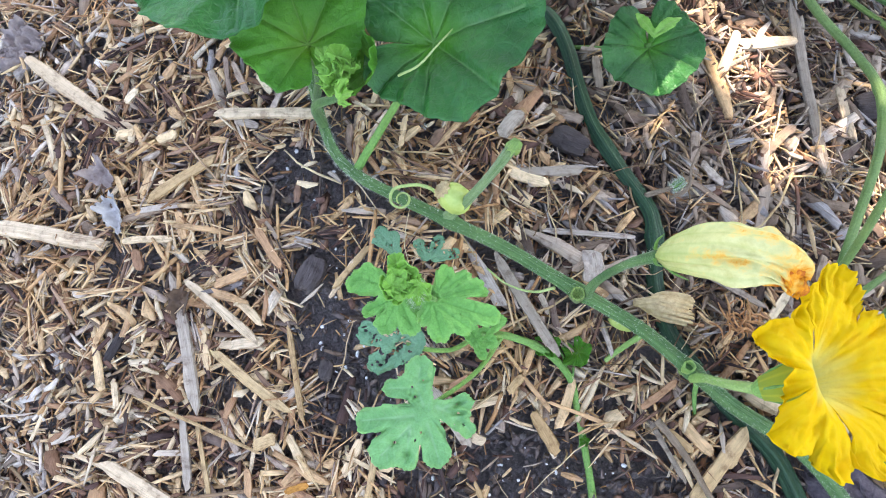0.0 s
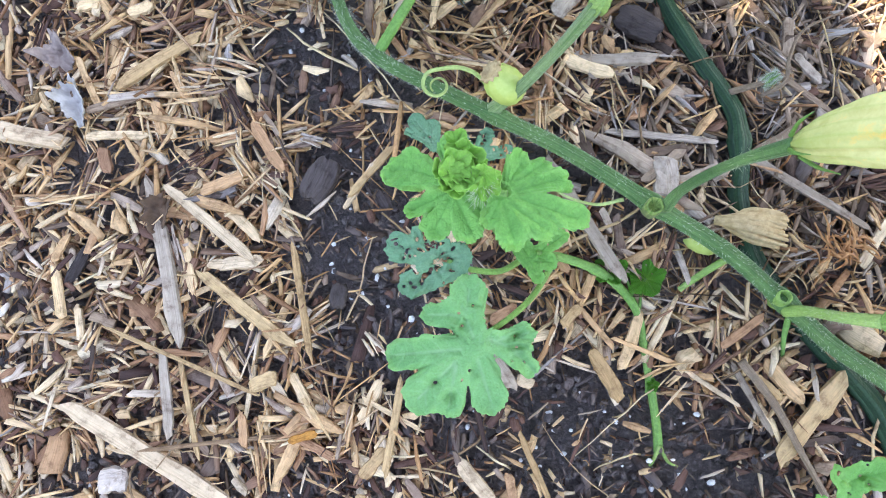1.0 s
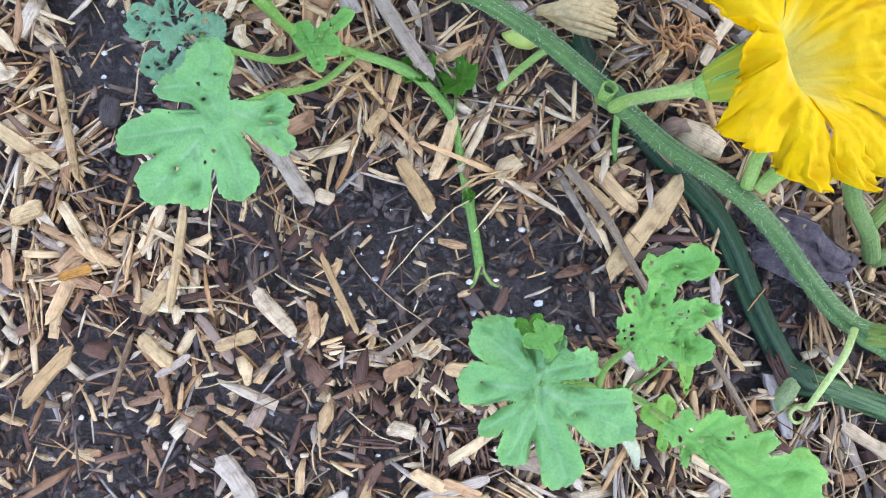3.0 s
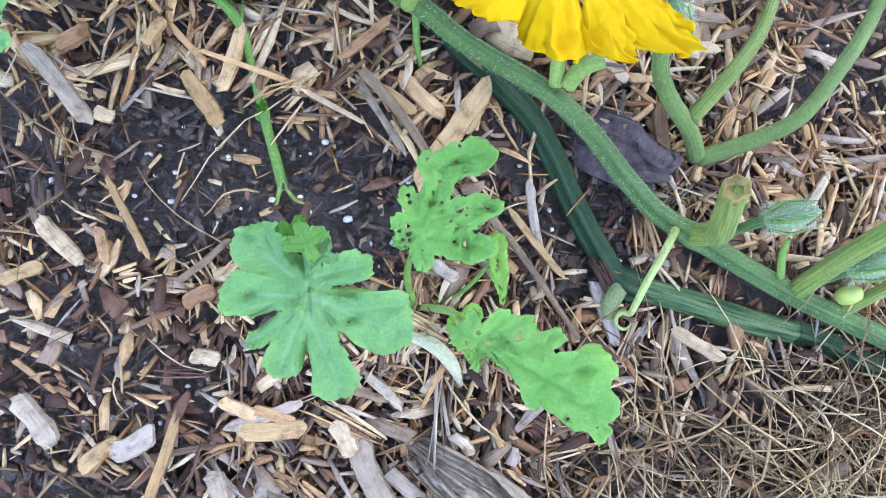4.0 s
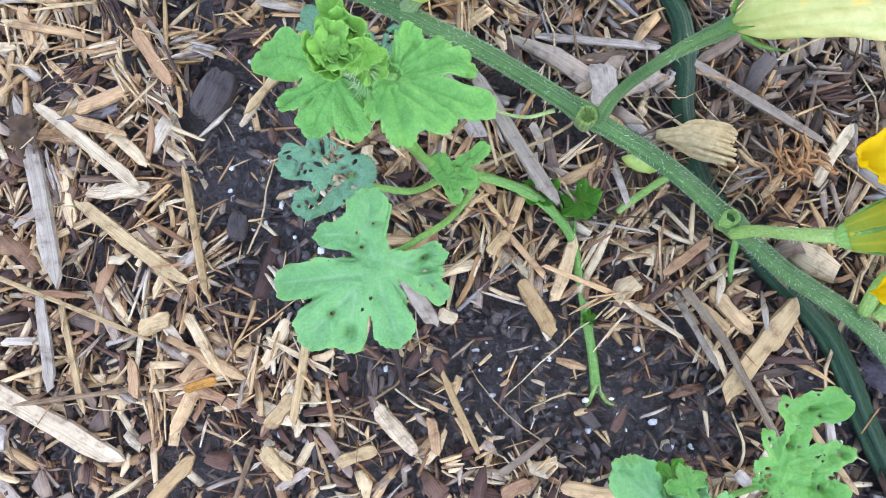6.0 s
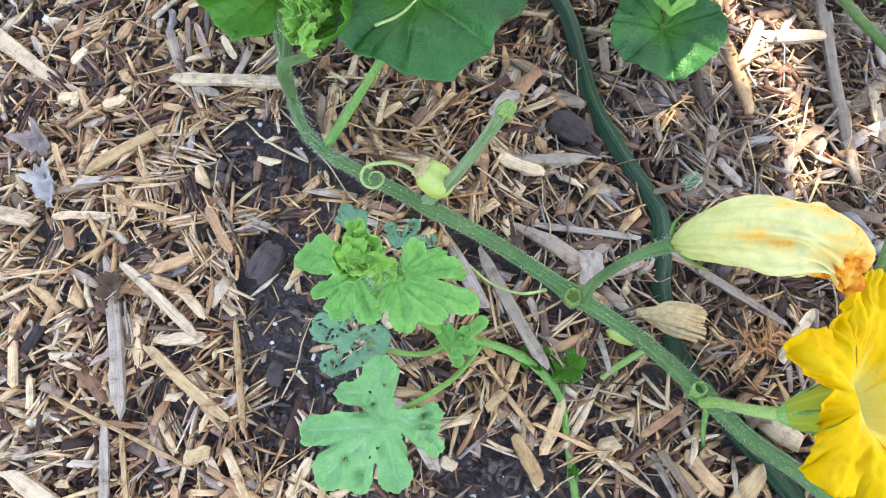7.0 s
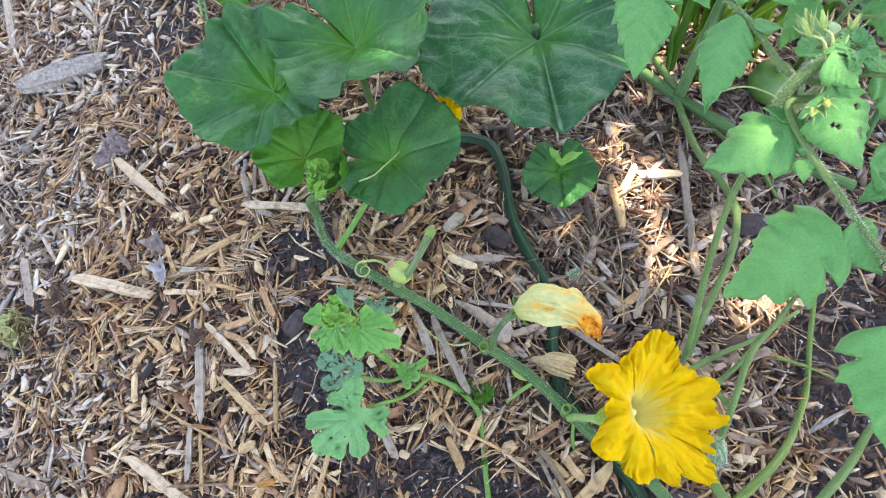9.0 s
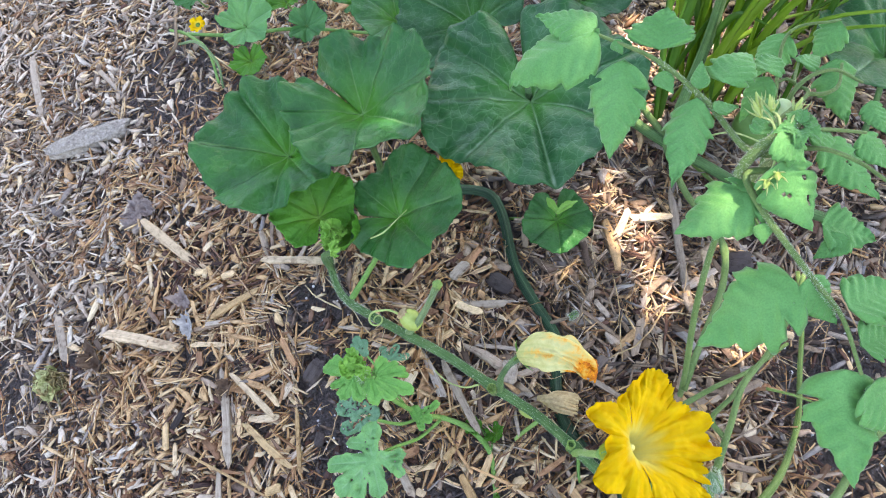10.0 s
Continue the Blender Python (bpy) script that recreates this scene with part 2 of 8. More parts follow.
    if fuzz:
        bsdf.inputs["Sheen Weight"].default_value = fuzz
        bsdf.inputs["Sheen Roughness"].default_value = 0.4
    quilt = noise_node(nt, 240.0 * scale, 2.0, 0.5, geo.outputs["Position"])
    dome = math_node(nt, "POWER", math_node(nt, "MULTIPLY", cell.outputs["Distance"], 2.2, True), 0.6)
    dome2 = math_node(nt, "POWER", math_node(nt, "MULTIPLY", small.outputs["Distance"], 2.2, True), 0.6)
    h = math_node(nt, "ADD", math_node(nt, "ADD", dome, math_node(nt, "MULTIPLY", dome2, 0.40)), math_node(nt, "ADD", math_node(nt, "MULTIPLY", fine.outputs[0], 0.06), math_node(nt, "MULTIPLY", quilt.outputs[0], 0.35)))
    bump_node(nt, h, relief, 0.8, bsdf)
    tr = nt.nodes.new("ShaderNodeBsdfTranslucent")
    link(mix_node(nt, 0.55, col, glow), tr.inputs["Color"])
    mx = nt.nodes.new("ShaderNodeMixShader")
    mx.inputs[0].default_value = trans
    link(bsdf.outputs[0], mx.inputs[1])
    link(tr.outputs[0], mx.inputs[2])
    link(mx.outputs[0], nt.nodes["Material Output"].inputs["Surface"])
    return m


squash_leaf = leaf_mat("squash_leaf", (0.010, 0.104, 0.022), (0.030, 0.186, 0.036), (0.24, 0.46, 0.15), 0.30, 0.13, 0.4, net=10.0, relief=0.0006, heart=(0.080, 0.34, 0.018), lines=(0.12, 0.03), vein_mix=0.7, spec=0.38)
# darker copy of squash_leaf: the shade on these leaves is put into its colour
squash_leaf_shaded = leaf_mat("squash_leaf_shaded", (0.008, 0.078, 0.024), (0.022, 0.140, 0.036), (0.26, 0.46, 0.22), 0.34, 0.13, 0.75, net=10.0, relief=0.0005, heart=(0.045, 0.24, 0.020), lines=(0.20, 0.03), vein_mix=0.7, spec=0.32)
squash_leaf_young = leaf_mat("squash_leaf_young", (0.050, 0.25, 0.022), (0.095, 0.35, 0.034), (0.28, 0.46, 0.12), 0.40, 0.3, net=9.0, relief=0.0006, heart=(0.16, 0.40, 0.03), lines=(0.12, 0.04))
cucumber_leaf = leaf_mat("cucumber_leaf", (0.045, 0.20, 0.060), (0.085, 0.30, 0.090), (0.20, 0.40, 0.18), 0.5, 0.25, net=8.0, relief=0.0008, lines=(0.10, 0.04))
MELON = dict(vein_mix=0.5, net=9.0, relief=0.0005, lines=(0.10, 0.05))
melon_leaf = leaf_mat("melon_leaf", (0.115, 0.345, 0.110), (0.195, 0.480, 0.165), (0.34, 0.59, 0.29), 0.55, 0.25, 0.25, 0.08, heart=(0.24, 0.54, 0.17), **MELON)
melon_leaf_blue = leaf_mat("melon_leaf_blue", (0.10, 0.27, 0.14), (0.17, 0.37, 0.20), (0.32, 0.48, 0.30), 0.6, 0.2, 0.0, 0.1, **MELON)
# vein colour darker than the blade: the shade in the grooves is painted in
melon_leaf_bright = leaf_mat("melon_leaf_bright", (0.110, 0.37, 0.070), (0.21, 0.53, 0.115), (0.075, 0.30, 0.050), 0.5, 0.28, 0.0, 0.08, heart=(0.27, 0.57, 0.16), **MELON)
melon_leaf_yellow = leaf_mat("melon_leaf_yellow", (0.17, 0.45, 0.06), (0.28, 0.57, 0.11), (0.46, 0.62, 0.24), 0.5, 0.3, 0.0, 0.1, vein_mix=0.4, net=6.0, relief=0.00008, lines=(0.1, 0.04))
tomato_leaf = leaf_mat("tomato_leaf", (0.085, 0.31, 0.080), (0.150, 0.43, 0.125), (0.17, 0.42, 0.14), 0.6, 0.22, 0.0, 0.22, vein_mix=0.5, net=11.0, relief=0.0003, lines=(0.05, 0.03))


def stem_mat(name, a, b, rough=0.5, stripe=0.35, fuzz=0.0):
    m, nt, bsdf, link = material(name)
    uv = nt.nodes.new("ShaderNodeUVMap")
    sep = nt.nodes.new("ShaderNodeSeparateXYZ")
    link(uv.outputs[0], sep.inputs[0])
    comb = nt.nodes.new("ShaderNodeCombineXYZ")
    link(math_node(nt, "MULTIPLY", sep.outputs[0], 3.0), comb.inputs[0])
    link(math_node(nt, "MULTIPLY", sep.outputs[1], 22.0), comb.inputs[1])
    st = noise_node(nt, 1.0, 2.0, 0.5, comb.outputs[0])
    geo = nt.nodes.new("ShaderNodeNewGeometry")
    sp = noise_node(nt, 600.0, 3.0, 0.7, geo.outputs["Position"])
    lo = noise_node(nt, 30.0, 3.0, 0.6, geo.outputs["Position"])
    fac = math_node(nt, "ADD", math_node(nt, "MULTIPLY", st.outputs[0], stripe), math_node(nt, "MULTIPLY", lo.outputs[0], 1.0 - stripe))
    col = ramp_node(nt, fac, [(0.35, a), (0.65, b)])
    s2 = ramp_node(nt, sp.outputs[0], [(0.35, (0.75, 0.75, 0.75)), (0.75, (1.35, 1.35, 1.3))])
    link(mix_node(nt, 0.7, col.outputs[0], s2.outputs[0], "MULTIPLY"), bsdf.inputs["Base Color"])
    bsdf.inputs["Roughness"].default_value = rough
    bsdf.inputs["Sheen Weight"].default_value = fuzz
    bsdf.inputs["Specular IOR Level"].default_value = 0.3
    bump_node(nt, math_node(nt, "ADD", sp.outputs[0], math_node(nt, "MULTIPLY", st.outputs[0], 1.2)), 0.0011, 0.7, bsdf)
    return m


vine_green = stem_mat("vine_green", (0.030, 0.105, 0.026), (0.115, 0.235, 0.075), 0.5, 0.6, 0.1)
vine_dark = stem_mat("vine_dark", (0.007, 0.034, 0.019), (0.034, 0.095, 0.042), 0.42, 0.8)
stem_pale = stem_mat("stem_pale", (0.17, 0.32, 0.075), (0.31, 0.46, 0.15))
stem_lime = stem_mat("stem_lime", (0.085, 0.18, 0.030), (0.24, 0.33, 0.085), 0.5, 0.85, 0.1)
stem_melon = stem_mat("stem_melon", (0.12, 0.29, 0.06), (0.21, 0.40, 0.11))
stem_tomato = stem_mat("stem_tomato", (0.09, 0.175, 0.045), (0.17, 0.27, 0.085), 0.55, 0.3, 0.06)
stem_frayed = stem_mat("stem_frayed", (0.08, 0.18, 0.05), (0.22, 0.32, 0.14), 0.6, 0.8, 0.2)
bud_green = stem_mat("bud_green", (0.09, 0.20, 0.085), (0.22, 0.36, 0.20), 0.6, 0.7, 0.3)
tendril_mat = stem_mat("tendril", (0.38, 0.52, 0.16), (0.50, 0.61, 0.26))
twig_mat = stem_mat("twig_bark", (0.16, 0.11, 0.075), (0.32, 0.24, 0.17), 0.85, 0.6, 0.0)


def plain_mat(name, a, b, scale=200.0, rough=0.6, bump=0.001):
    m, nt, bsdf, link = material(name)
    geo = nt.nodes.new("ShaderNodeNewGeometry")
    n = noise_node(nt, scale, 4.0, 0.65, geo.outputs["Position"])
    link(ramp_node(nt, n.outputs[0], [(0.32, a), (0.68, b)]).outputs[0], bsdf.inputs["Base Color"])
    bsdf.inputs["Roughness"].default_value = rough
    bump_node(nt, n.outputs[0], bump, 0.7, bsdf)
    return m


def petal_mat(name, a, b, c, trans=0.3):
    """Yellow petal: green-white in the throat (throat value 1), deep yellow at the rim, streaks along the veins."""
    m, nt, bsdf, link = material(name)
    att = nt.nodes.new("ShaderNodeAttribute")
    att.attribute_name = "throat"
    ve = nt.nodes.new("ShaderNodeAttribute")
    ve.attribute_name = "vein"
    geo = nt.nodes.new("ShaderNodeNewGeometry")
    n = noise_node(nt, 60.0, 4.0, 0.6, geo.outputs["Position"])
    base = ramp_node(nt, n.outputs[0], [(0.3, a), (0.7, b)])
    col = mix_node(nt, math_node(nt, "MULTIPLY", att.outputs["Fac"], 1.0, True), base.outputs[0], c)
    col = mix_node(nt, math_node(nt, "MULTIPLY", ve.outputs["Fac"], 0.3, True), col, (0.95, 0.74, 0.06))
    link(col, bsdf.inputs["Base Color"])
    bsdf.inputs["Roughness"].default_value = 0.6
    bsdf.inputs["Specular IOR Level"].default_value = 0.2
    f = noise_node(nt, 420.0, 5.0, 0.7, geo.outputs["Position"])
    bump_node(nt, f.outputs[0], 0.0022, 0.7, bsdf)
    tr = nt.nodes.new("ShaderNodeBsdfTranslucent")
    link(col, tr.inputs["Color"])
    mx = nt.nodes.new("ShaderNodeMixShader")
    mx.inputs[0].default_value = trans
    link(bsdf.outputs[0], mx.inputs[1])
    link(tr.outputs[0], mx.inputs[2])
    link(mx.outputs[0], nt.nodes["Material Output"].inputs["Surface"])
    return m


def wilt_mat():
    """A spent blossom: greenish at the foot (green value), cream in the middle, rotting to orange (rot value), streaked lengthwise."""
    m, nt, bsdf, link = material("petal_wilted")
    val = {}
    for key in ("green", "rot", "rib"):
        n = nt.nodes.new("ShaderNodeAttribute")
        n.attribute_name = key
        val[key] = n.outputs["Fac"]
    geo = nt.nodes.new("ShaderNodeNewGeometry")
    n = noise_node(nt, 170.0, 5.0, 0.65, geo.outputs["Position"])
    col = ramp_node(nt, n.outputs[0], [(0.3, (0.48, 0.44, 0.17)), (0.7, (0.66, 0.62, 0.30))]).outputs[0]
    col = mix_node(nt, math_node(nt, "MULTIPLY", val["green"], 0.9, True), col, (0.27, 0.37, 0.09))
    col = mix_node(nt, math_node(nt, "MULTIPLY", val["rib"], 0.6, True), col, (0.28, 0.36, 0.09))
    rag = math_node(nt, "ADD", val["rot"], math_node(nt, "MULTIPLY", math_node(nt, "SUBTRACT", n.outputs[0], 0.5), 1.6))
    mask = ramp_node(nt, rag, [(0.20, (0.0, 0.0, 0.0)), (0.75, (1.0, 1.0, 1.0))])
    brown = ramp_node(nt, rag, [(0.45, (0.76, 0.40, 0.04)), (0.80, (0.66, 0.24, 0.01)), (1.0, (0.40, 0.10, 0.01))])
    link(mix_node(nt, mask.outputs[0], col, brown.outputs[0]), bsdf.inputs["Base Color"])
    bsdf.inputs["Roughness"].default_value = 0.65
    bsdf.inputs["Specular IOR Level"].default_value = 0.2
    bump_node(nt, n.outputs[0], 0.0015, 0.6, bsdf)
    return m


petal_wilted = wilt_mat()
petal_yellow = petal_mat("petal_yellow", (0.88, 0.53, 0.001), (0.93, 0.64, 0.003), (0.78, 0.72, 0.20))
petal_straw = plain_mat("petal_straw", (0.40, 0.28, 0.13), (0.60, 0.46, 0.25), 300.0, 0.75)
petal_dry = wood_mat("petal_dry", [(0.0, (0.55, 0.42, 0.20)), (1.0, (0.66, 0.52, 0.28))], False, 0.75)


perlite_mat = plain_mat("perlite", (0.66, 0.65, 0.64), (0.82, 0.82, 0.82), 900.0, 0.8)
wood_weathered = plain_mat("weathered_wood", (0.20, 0.165, 0.135), (0.50, 0.44, 0.37), 260.0, 0.85, 0.002)
bark_purple = plain_mat("bark_purple", (0.055, 0.042, 0.050), (0.16, 0.125, 0.135), 170.0, 0.85, 0.004)
leaf_dead = plain_mat("dead_leaf", (0.20, 0.15, 0.13), (0.34, 0.27, 0.24), 120.0, 0.8)
leaf_bleached = plain_mat("bleached_leaf", (0.33, 0.31, 0.29), (0.52, 0.50, 0.48), 90.0, 0.8)
leaf_brown = plain_mat("brown_leaf", (0.055, 0.030, 0.018), (0.15, 0.088, 0.05), 120.0, 0.75)
fruit_green = plain_mat("young_fruit", (0.34, 0.46, 0.10), (0.46, 0.56, 0.16), 160.0, 0.4, 0.0004)
fruit_unripe = plain_mat("unripe_fruit", (0.09, 0.21, 0.04), (0.15, 0.29, 0.07), 40.0, 0.35, 0.0003)
stamen_mat = plain_mat("stamen", (0.85, 0.78, 0.20), (0.92, 0.86, 0.36), 500.0, 0.6)
rust_wood = plain_mat("shredded_wood", (0.30, 0.12, 0.04), (0.58, 0.30, 0.12), 160.0, 0.6)
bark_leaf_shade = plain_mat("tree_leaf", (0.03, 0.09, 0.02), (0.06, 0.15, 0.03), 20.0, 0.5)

# ---- the ground: one sheet out to the horizon ----
inner = np.linspace(-1.0, 1.0, 250)
outer = 1.0 + np.cumsum(0.02 * 1.42 ** np.arange(24))
line = np.concatenate([-outer[::-1], inner, outer])
gx, gy = np.meshgrid(line, line + 0.25)
rng = np.random.default_rng(3)
gz = ground_z(gx, gy) - 0.004


def lumps(x, y, step, amp, seed):
    out = np.zeros_like(x)
    r = np.random.default_rng(seed)
    for _ in range(14):
        a, ph, k = r.uniform(0, 6.283), r.uniform(0, 6.283), r.uniform(0.6, 1.6) / step
        out += np.sin((x * np.cos(a) + y * np.sin(a)) * k + ph)
    return amp * out / 14 ** 0.5


gz += (lumps(gx, gy, 0.012, 0.0018, 5) + lumps(gx, gy, 0.005, 0.0012, 6)) * (np.hypot(gx, gy) < 1.6)
nl = len(line)
gi = np.arange(nl * nl).reshape(nl, nl)
gf = np.stack([gi[:-1, :-1], gi[:-1, 1:], gi[1:, 1:], gi[1:, :-1]], -1).reshape(-1, 4)
ground = part("ground", mesh_of("ground", np.stack([gx, gy, gz], -1).reshape(-1, 3), gf.tolist(), soil))
tagged(ground, "dark crumbly garden soil under wood mulch", "ground", kind="structure")


# ---- the lines of the two vines; few chips lie across them ----
VINE = [(-0.150, 0.300, 0.045), (-0.134, 0.252, 0.032), (-0.123, 0.215, 0.030), (-0.111, 0.190, 0.029), (-0.093, 0.173, 0.030), (-0.067, 0.158, 0.032), (-0.026, 0.136, 0.036),
        (0.013, 0.116, 0.035), (0.060, 0.087, 0.030), (0.101, 0.063, 0.021), (0.136, 0.035, 0.011), (0.163, 0.012, 0.004),
        (0.200, -0.011, -0.005), (0.221, -0.031, -0.011), (0.238, -0.055, -0.015), (0.254, -0.074, -0.019), (0.273, -0.087, -0.024),
        (0.300, -0.105, -0.030), (0.334, -0.126, -0.036), (0.388, -0.155, -0.046), (0.46, -0.20, -0.062)]
OLD_VINE = [(-0.06, 0.36, 0.020), (-0.03, 0.335, 0.020), (0.002, 0.319, 0.018), (0.027, 0.319, 0.012), (0.047, 0.312, 0.008), (0.060, 0.287, 0.006), (0.069, 0.248, 0.006), (0.078, 0.218, 0.006),
      (0.096, 0.185, 0.005), (0.112, 0.160, 0.003), (0.118, 0.145, 0.002), (0.119, 0.120, 0.000), (0.118, 0.099, -0.003), (0.124, 0.069, -0.006), (0.135, 0.049, -0.009),
      (0.162, 0.015, -0.012), (0.191, -0.016, -0.019), (0.203, -0.038, -0.022), (0.214, -0.067, -0.026), (0.226, -0.092, -0.030),
      (0.238, -0.109, -0.033), (0.274, -0.122, -0.038), (0.302, -0.133, -0.043), (0.341, -0.145, -0.054), (0.367, -0.159, -0.059), (0.420, -0.190, -0.068)]
VINE_LINE = np.concatenate([spline(VINE, 6), spline(OLD_VINE, 6)])[:, :2]


def clear(x, y):
    """1 away from the vines, low on top of them."""
    x, y = np.atleast_1d(x), np.atleast_1d(y)
    near = np.full(x.shape, 9.0)
    for px, py in VINE_LINE:
        near = np.minimum(near, np.hypot(x - px, y - py))
    return np.clip((near - 0.006) / 0.008, 0.04, 1)


# ---- mulch ----
def chips(n_xy, length, width, thick, yaw, tilt, lift, seed, bend=0.12):
    """Many split chips at once: twelve corners each, uneven ends and a kink."""
    r = np.random.default_rng(seed)
    n = len(n_xy)
    st = np.array([-0.5, 0.0, 0.5])
    s = np.repeat(st, 4)[None, :].repeat(n, 0)
    sy = np.tile([-0.5, 0.5, 0.5, -0.5], 3)[None, :].repeat(n, 0)
    sz = np.tile([-0.5, -0.5, 0.5, 0.5], 3)[None, :].repeat(n, 0)
    end = np.ones((n, 12))
    end[:, :4] = r.uniform(0.25, 1.0, (n, 1))
    end[:, 8:] = r.uniform(0.2, 1.0, (n, 1))
    jag = r.uniform(-0.06, 0.06, (n, 12)) * (np.abs(s) > 0.1)
    lx = (s + jag) * length[:, None]
    ly = sy * width[:, None] * end * r.uniform(0.8, 1.2, (n, 12))
    ly += (np.abs(s) < 0.1) * r.uniform(-bend, bend, (n, 1)) * width[:, None] * 3
    lz = sz * thick[:, None] * r.uniform(0.7, 1.3, (n, 12)) * (0.5 + 0.5 * end)
    lz += (np.abs(s) < 0.1) * r.uniform(-0.04, 0.04, (n, 1)) * length[:, None]
    ti, ro = tilt[:, None], r.normal(0, 0.35, (n, 1))
    y2, z2 = ly * np.cos(ro) - lz * np.sin(ro), ly * np.sin(ro) + lz * np.cos(ro)
    x3, z3 = lx * np.cos(ti) - z2 * np.sin(ti), lx * np.sin(ti) + z2 * np.cos(ti)
    cy, sn = np.cos(yaw)[:, None], np.sin(yaw)[:, None]
    px, py = n_xy[:, 0:1] + x3 * cy - y2 * sn, n_xy[:, 1:2] + x3 * sn + y2 * cy
    pz = ground_z(n_xy[:, 0:1], n_xy[:, 1:2]) + lift[:, None] + z3
    verts = np.stack([px, py, pz], -1).reshape(-1, 3)
    uv = np.stack([lx, ly + 2.3 * sz * thick[:, None]], -1).reshape(-1, 2)
    q = []
    for a in (0, 4):
        for k in range(4):
            q.append((a + k, a + (k + 1) % 4, a + 4 + (k + 1) % 4, a + 4 + k))
    q += [(3, 2, 1, 0), (8, 9, 10, 11)]
    faces = (np.arange(n)[:, None, None] * 12 + np.array(q)[None]).reshape(-1, 4)
    return verts, faces, uv


def quads_mesh(name, verts, faces, uv, mat):
    me = bpy.data.meshes.new(name)
    me.vertices.add(len(verts))
    me.vertices.foreach_set("co", verts.astype(np.float32).ravel())
    me.loops.add(faces.size)
    me.loops.foreach_set("vertex_index", faces.astype(np.int32).ravel())
    me.polygons.add(len(faces))
    me.polygons.foreach_set("loop_start", np.arange(0, faces.size, faces.shape[1], dtype=np.int32))
    me.update(calc_edges=True)
    layer = me.uv_layers.new(name="UVMap")
    layer.data.foreach_set("uv", uv.astype(np.float32)[faces.ravel()].ravel())
    me.materials.append(mat)
    me.validate()
    return me


# bare soil: centre, half sizes, turn in degrees, how bare
# the patch at (0.405, 0.105) is dark soil and also stands for tomato shade
BARE = [((-0.110, 0.060), (0.032, 0.070), 10, 0.92), ((-0.140, 0.176), (0.035, 0.026), 0, 0.9), ((0.025, -0.045), (0.085, 0.030), -8, 0.93), ((-0.075, 0.005), (0.030, 0.025), 0, 0.7),
        ((0.09, -0.060), (0.055, 0.032), 0, 0.95), ((0.207, -0.065), (0.03, 0.05), 20, 0.9), ((-0.12, -0.13), (0.13, 0.06), 0, 0.62), ((-0.24, -0.10), (0.07, 0.05), 30, 0.45), ((-0.19, 0.02), (0.03, 0.05), 20, 0.35), ((-0.12, -0.185), (0.10, 0.035), 0, 0.75), ((-0.128, -0.142), (0.036, 0.024), 10, 0.9), ((0.030, -0.020), (0.045, 0.022), -20, 0.9),
        ((-0.40, 0.56), (0.09, 0.10), 20, 0.6), ((0.405, 0.105), (0.055, 0.075), 0, 0.85), ((-0.10, 0.125), (0.02, 0.02), 0, 0.6),
        ((-0.285, 0.125), (0.022, 0.014), 0, 0.5), ((-0.55, 0.05), (0.10, 0.12), 0, 0.4), ((0.33, -0.215), (0.10, 0.05), -10, 0.6), ((0.385, 0.0), (0.05, 0.025), 30, 0.7)]


def bare(x, y):
    out = np.zeros_like(x)
    for (cx, cy), (ax, ay), turn, amount in BARE:
        c, s = math.cos(radians(turn)), math.sin(radians(turn))
        u, v = ((x - cx) * c + (y - cy) * s) / ax, (-(x - cx) * s + (y - cy) * c) / ay
        out = np.maximum(out, amount * np.clip(1.9 - 1.0 * (u * u + v * v), 0, 1))
    return out


def scatter(n, seed, box=(-0.94, 0.62, -0.31, 0.88)):
    r = np.random.default_rng(seed)
    p = np.stack([r.uniform(box[0], box[1], n), r.uniform(box[2], box[3], n)], 1)
    return p


mulch = thing("mulch", (0, 0, 0), "shredded tan and weathered grey wood chip mulch over the bed", "mulch", kind="stuff")


def drift(x, y):
    """The lie of the chips: neighbours lie roughly alongside, patch by patch."""
    return 2.2 * lumps(x, y, 0.030, 1.0, 61) + 1.1 * lumps(x, y, 0.012, 1.0, 62)


def mulch_layer(name, n, seed, l, w, t, mat, keep, lift, loose=0.75):
    r = np.random.default_rng(seed)
    p = scatter(n, seed + 1)
    edge = np.minimum(np.minimum(p[:, 0] + 0.94, 0.62 - p[:, 0]), np.minimum(p[:, 1] + 0.31, 0.88 - p[:, 1]))
    k = r.random(n) < keep(p[:, 0], p[:, 1]) * np.clip((edge + lumps(p[:, 0], p[:, 1], 0.05, 0.022, 9)) / 0.07, 0, 1)
    p = p[k]
    n = len(p)
    length = np.clip(r.lognormal(math.log(l[0]), l[1], n), 0.004, 0.075)
    width = np.clip(r.lognormal(math.log(w[0]), w[1], n), 0.0006, 0.014)
    width = np.minimum(width, length * 0.7)
    thick = np.clip(width * r.uniform(t[0], t[1], n), 0.0004, 0.004)
    yaw = drift(p[:, 0], p[:, 1]) + r.normal(0, loose, n)
    v, f, u = chips(p, length, width, thick, yaw, r.normal(0, 0.20, n), r.uniform(lift[0], lift[1], n), seed + 2)
    ob = part(name, quads_mesh(name, v, f, u, mat), mulch)
    return tagged(ob, kind="stuff")


def greyness(x, y):
    """The mulch is greyer and coarser along the vine's upper side."""
    a = np.clip((x + 0.02) / 0.12, 0, 1) * np.clip((y - 0.02) / 0.08, 0, 1)
    c = np.clip((-0.1 - y) / 0.1, 0, 1) * 0.5
    return np.clip(a * 0.75 + c * 0.8 + 0.06, 0, 1)


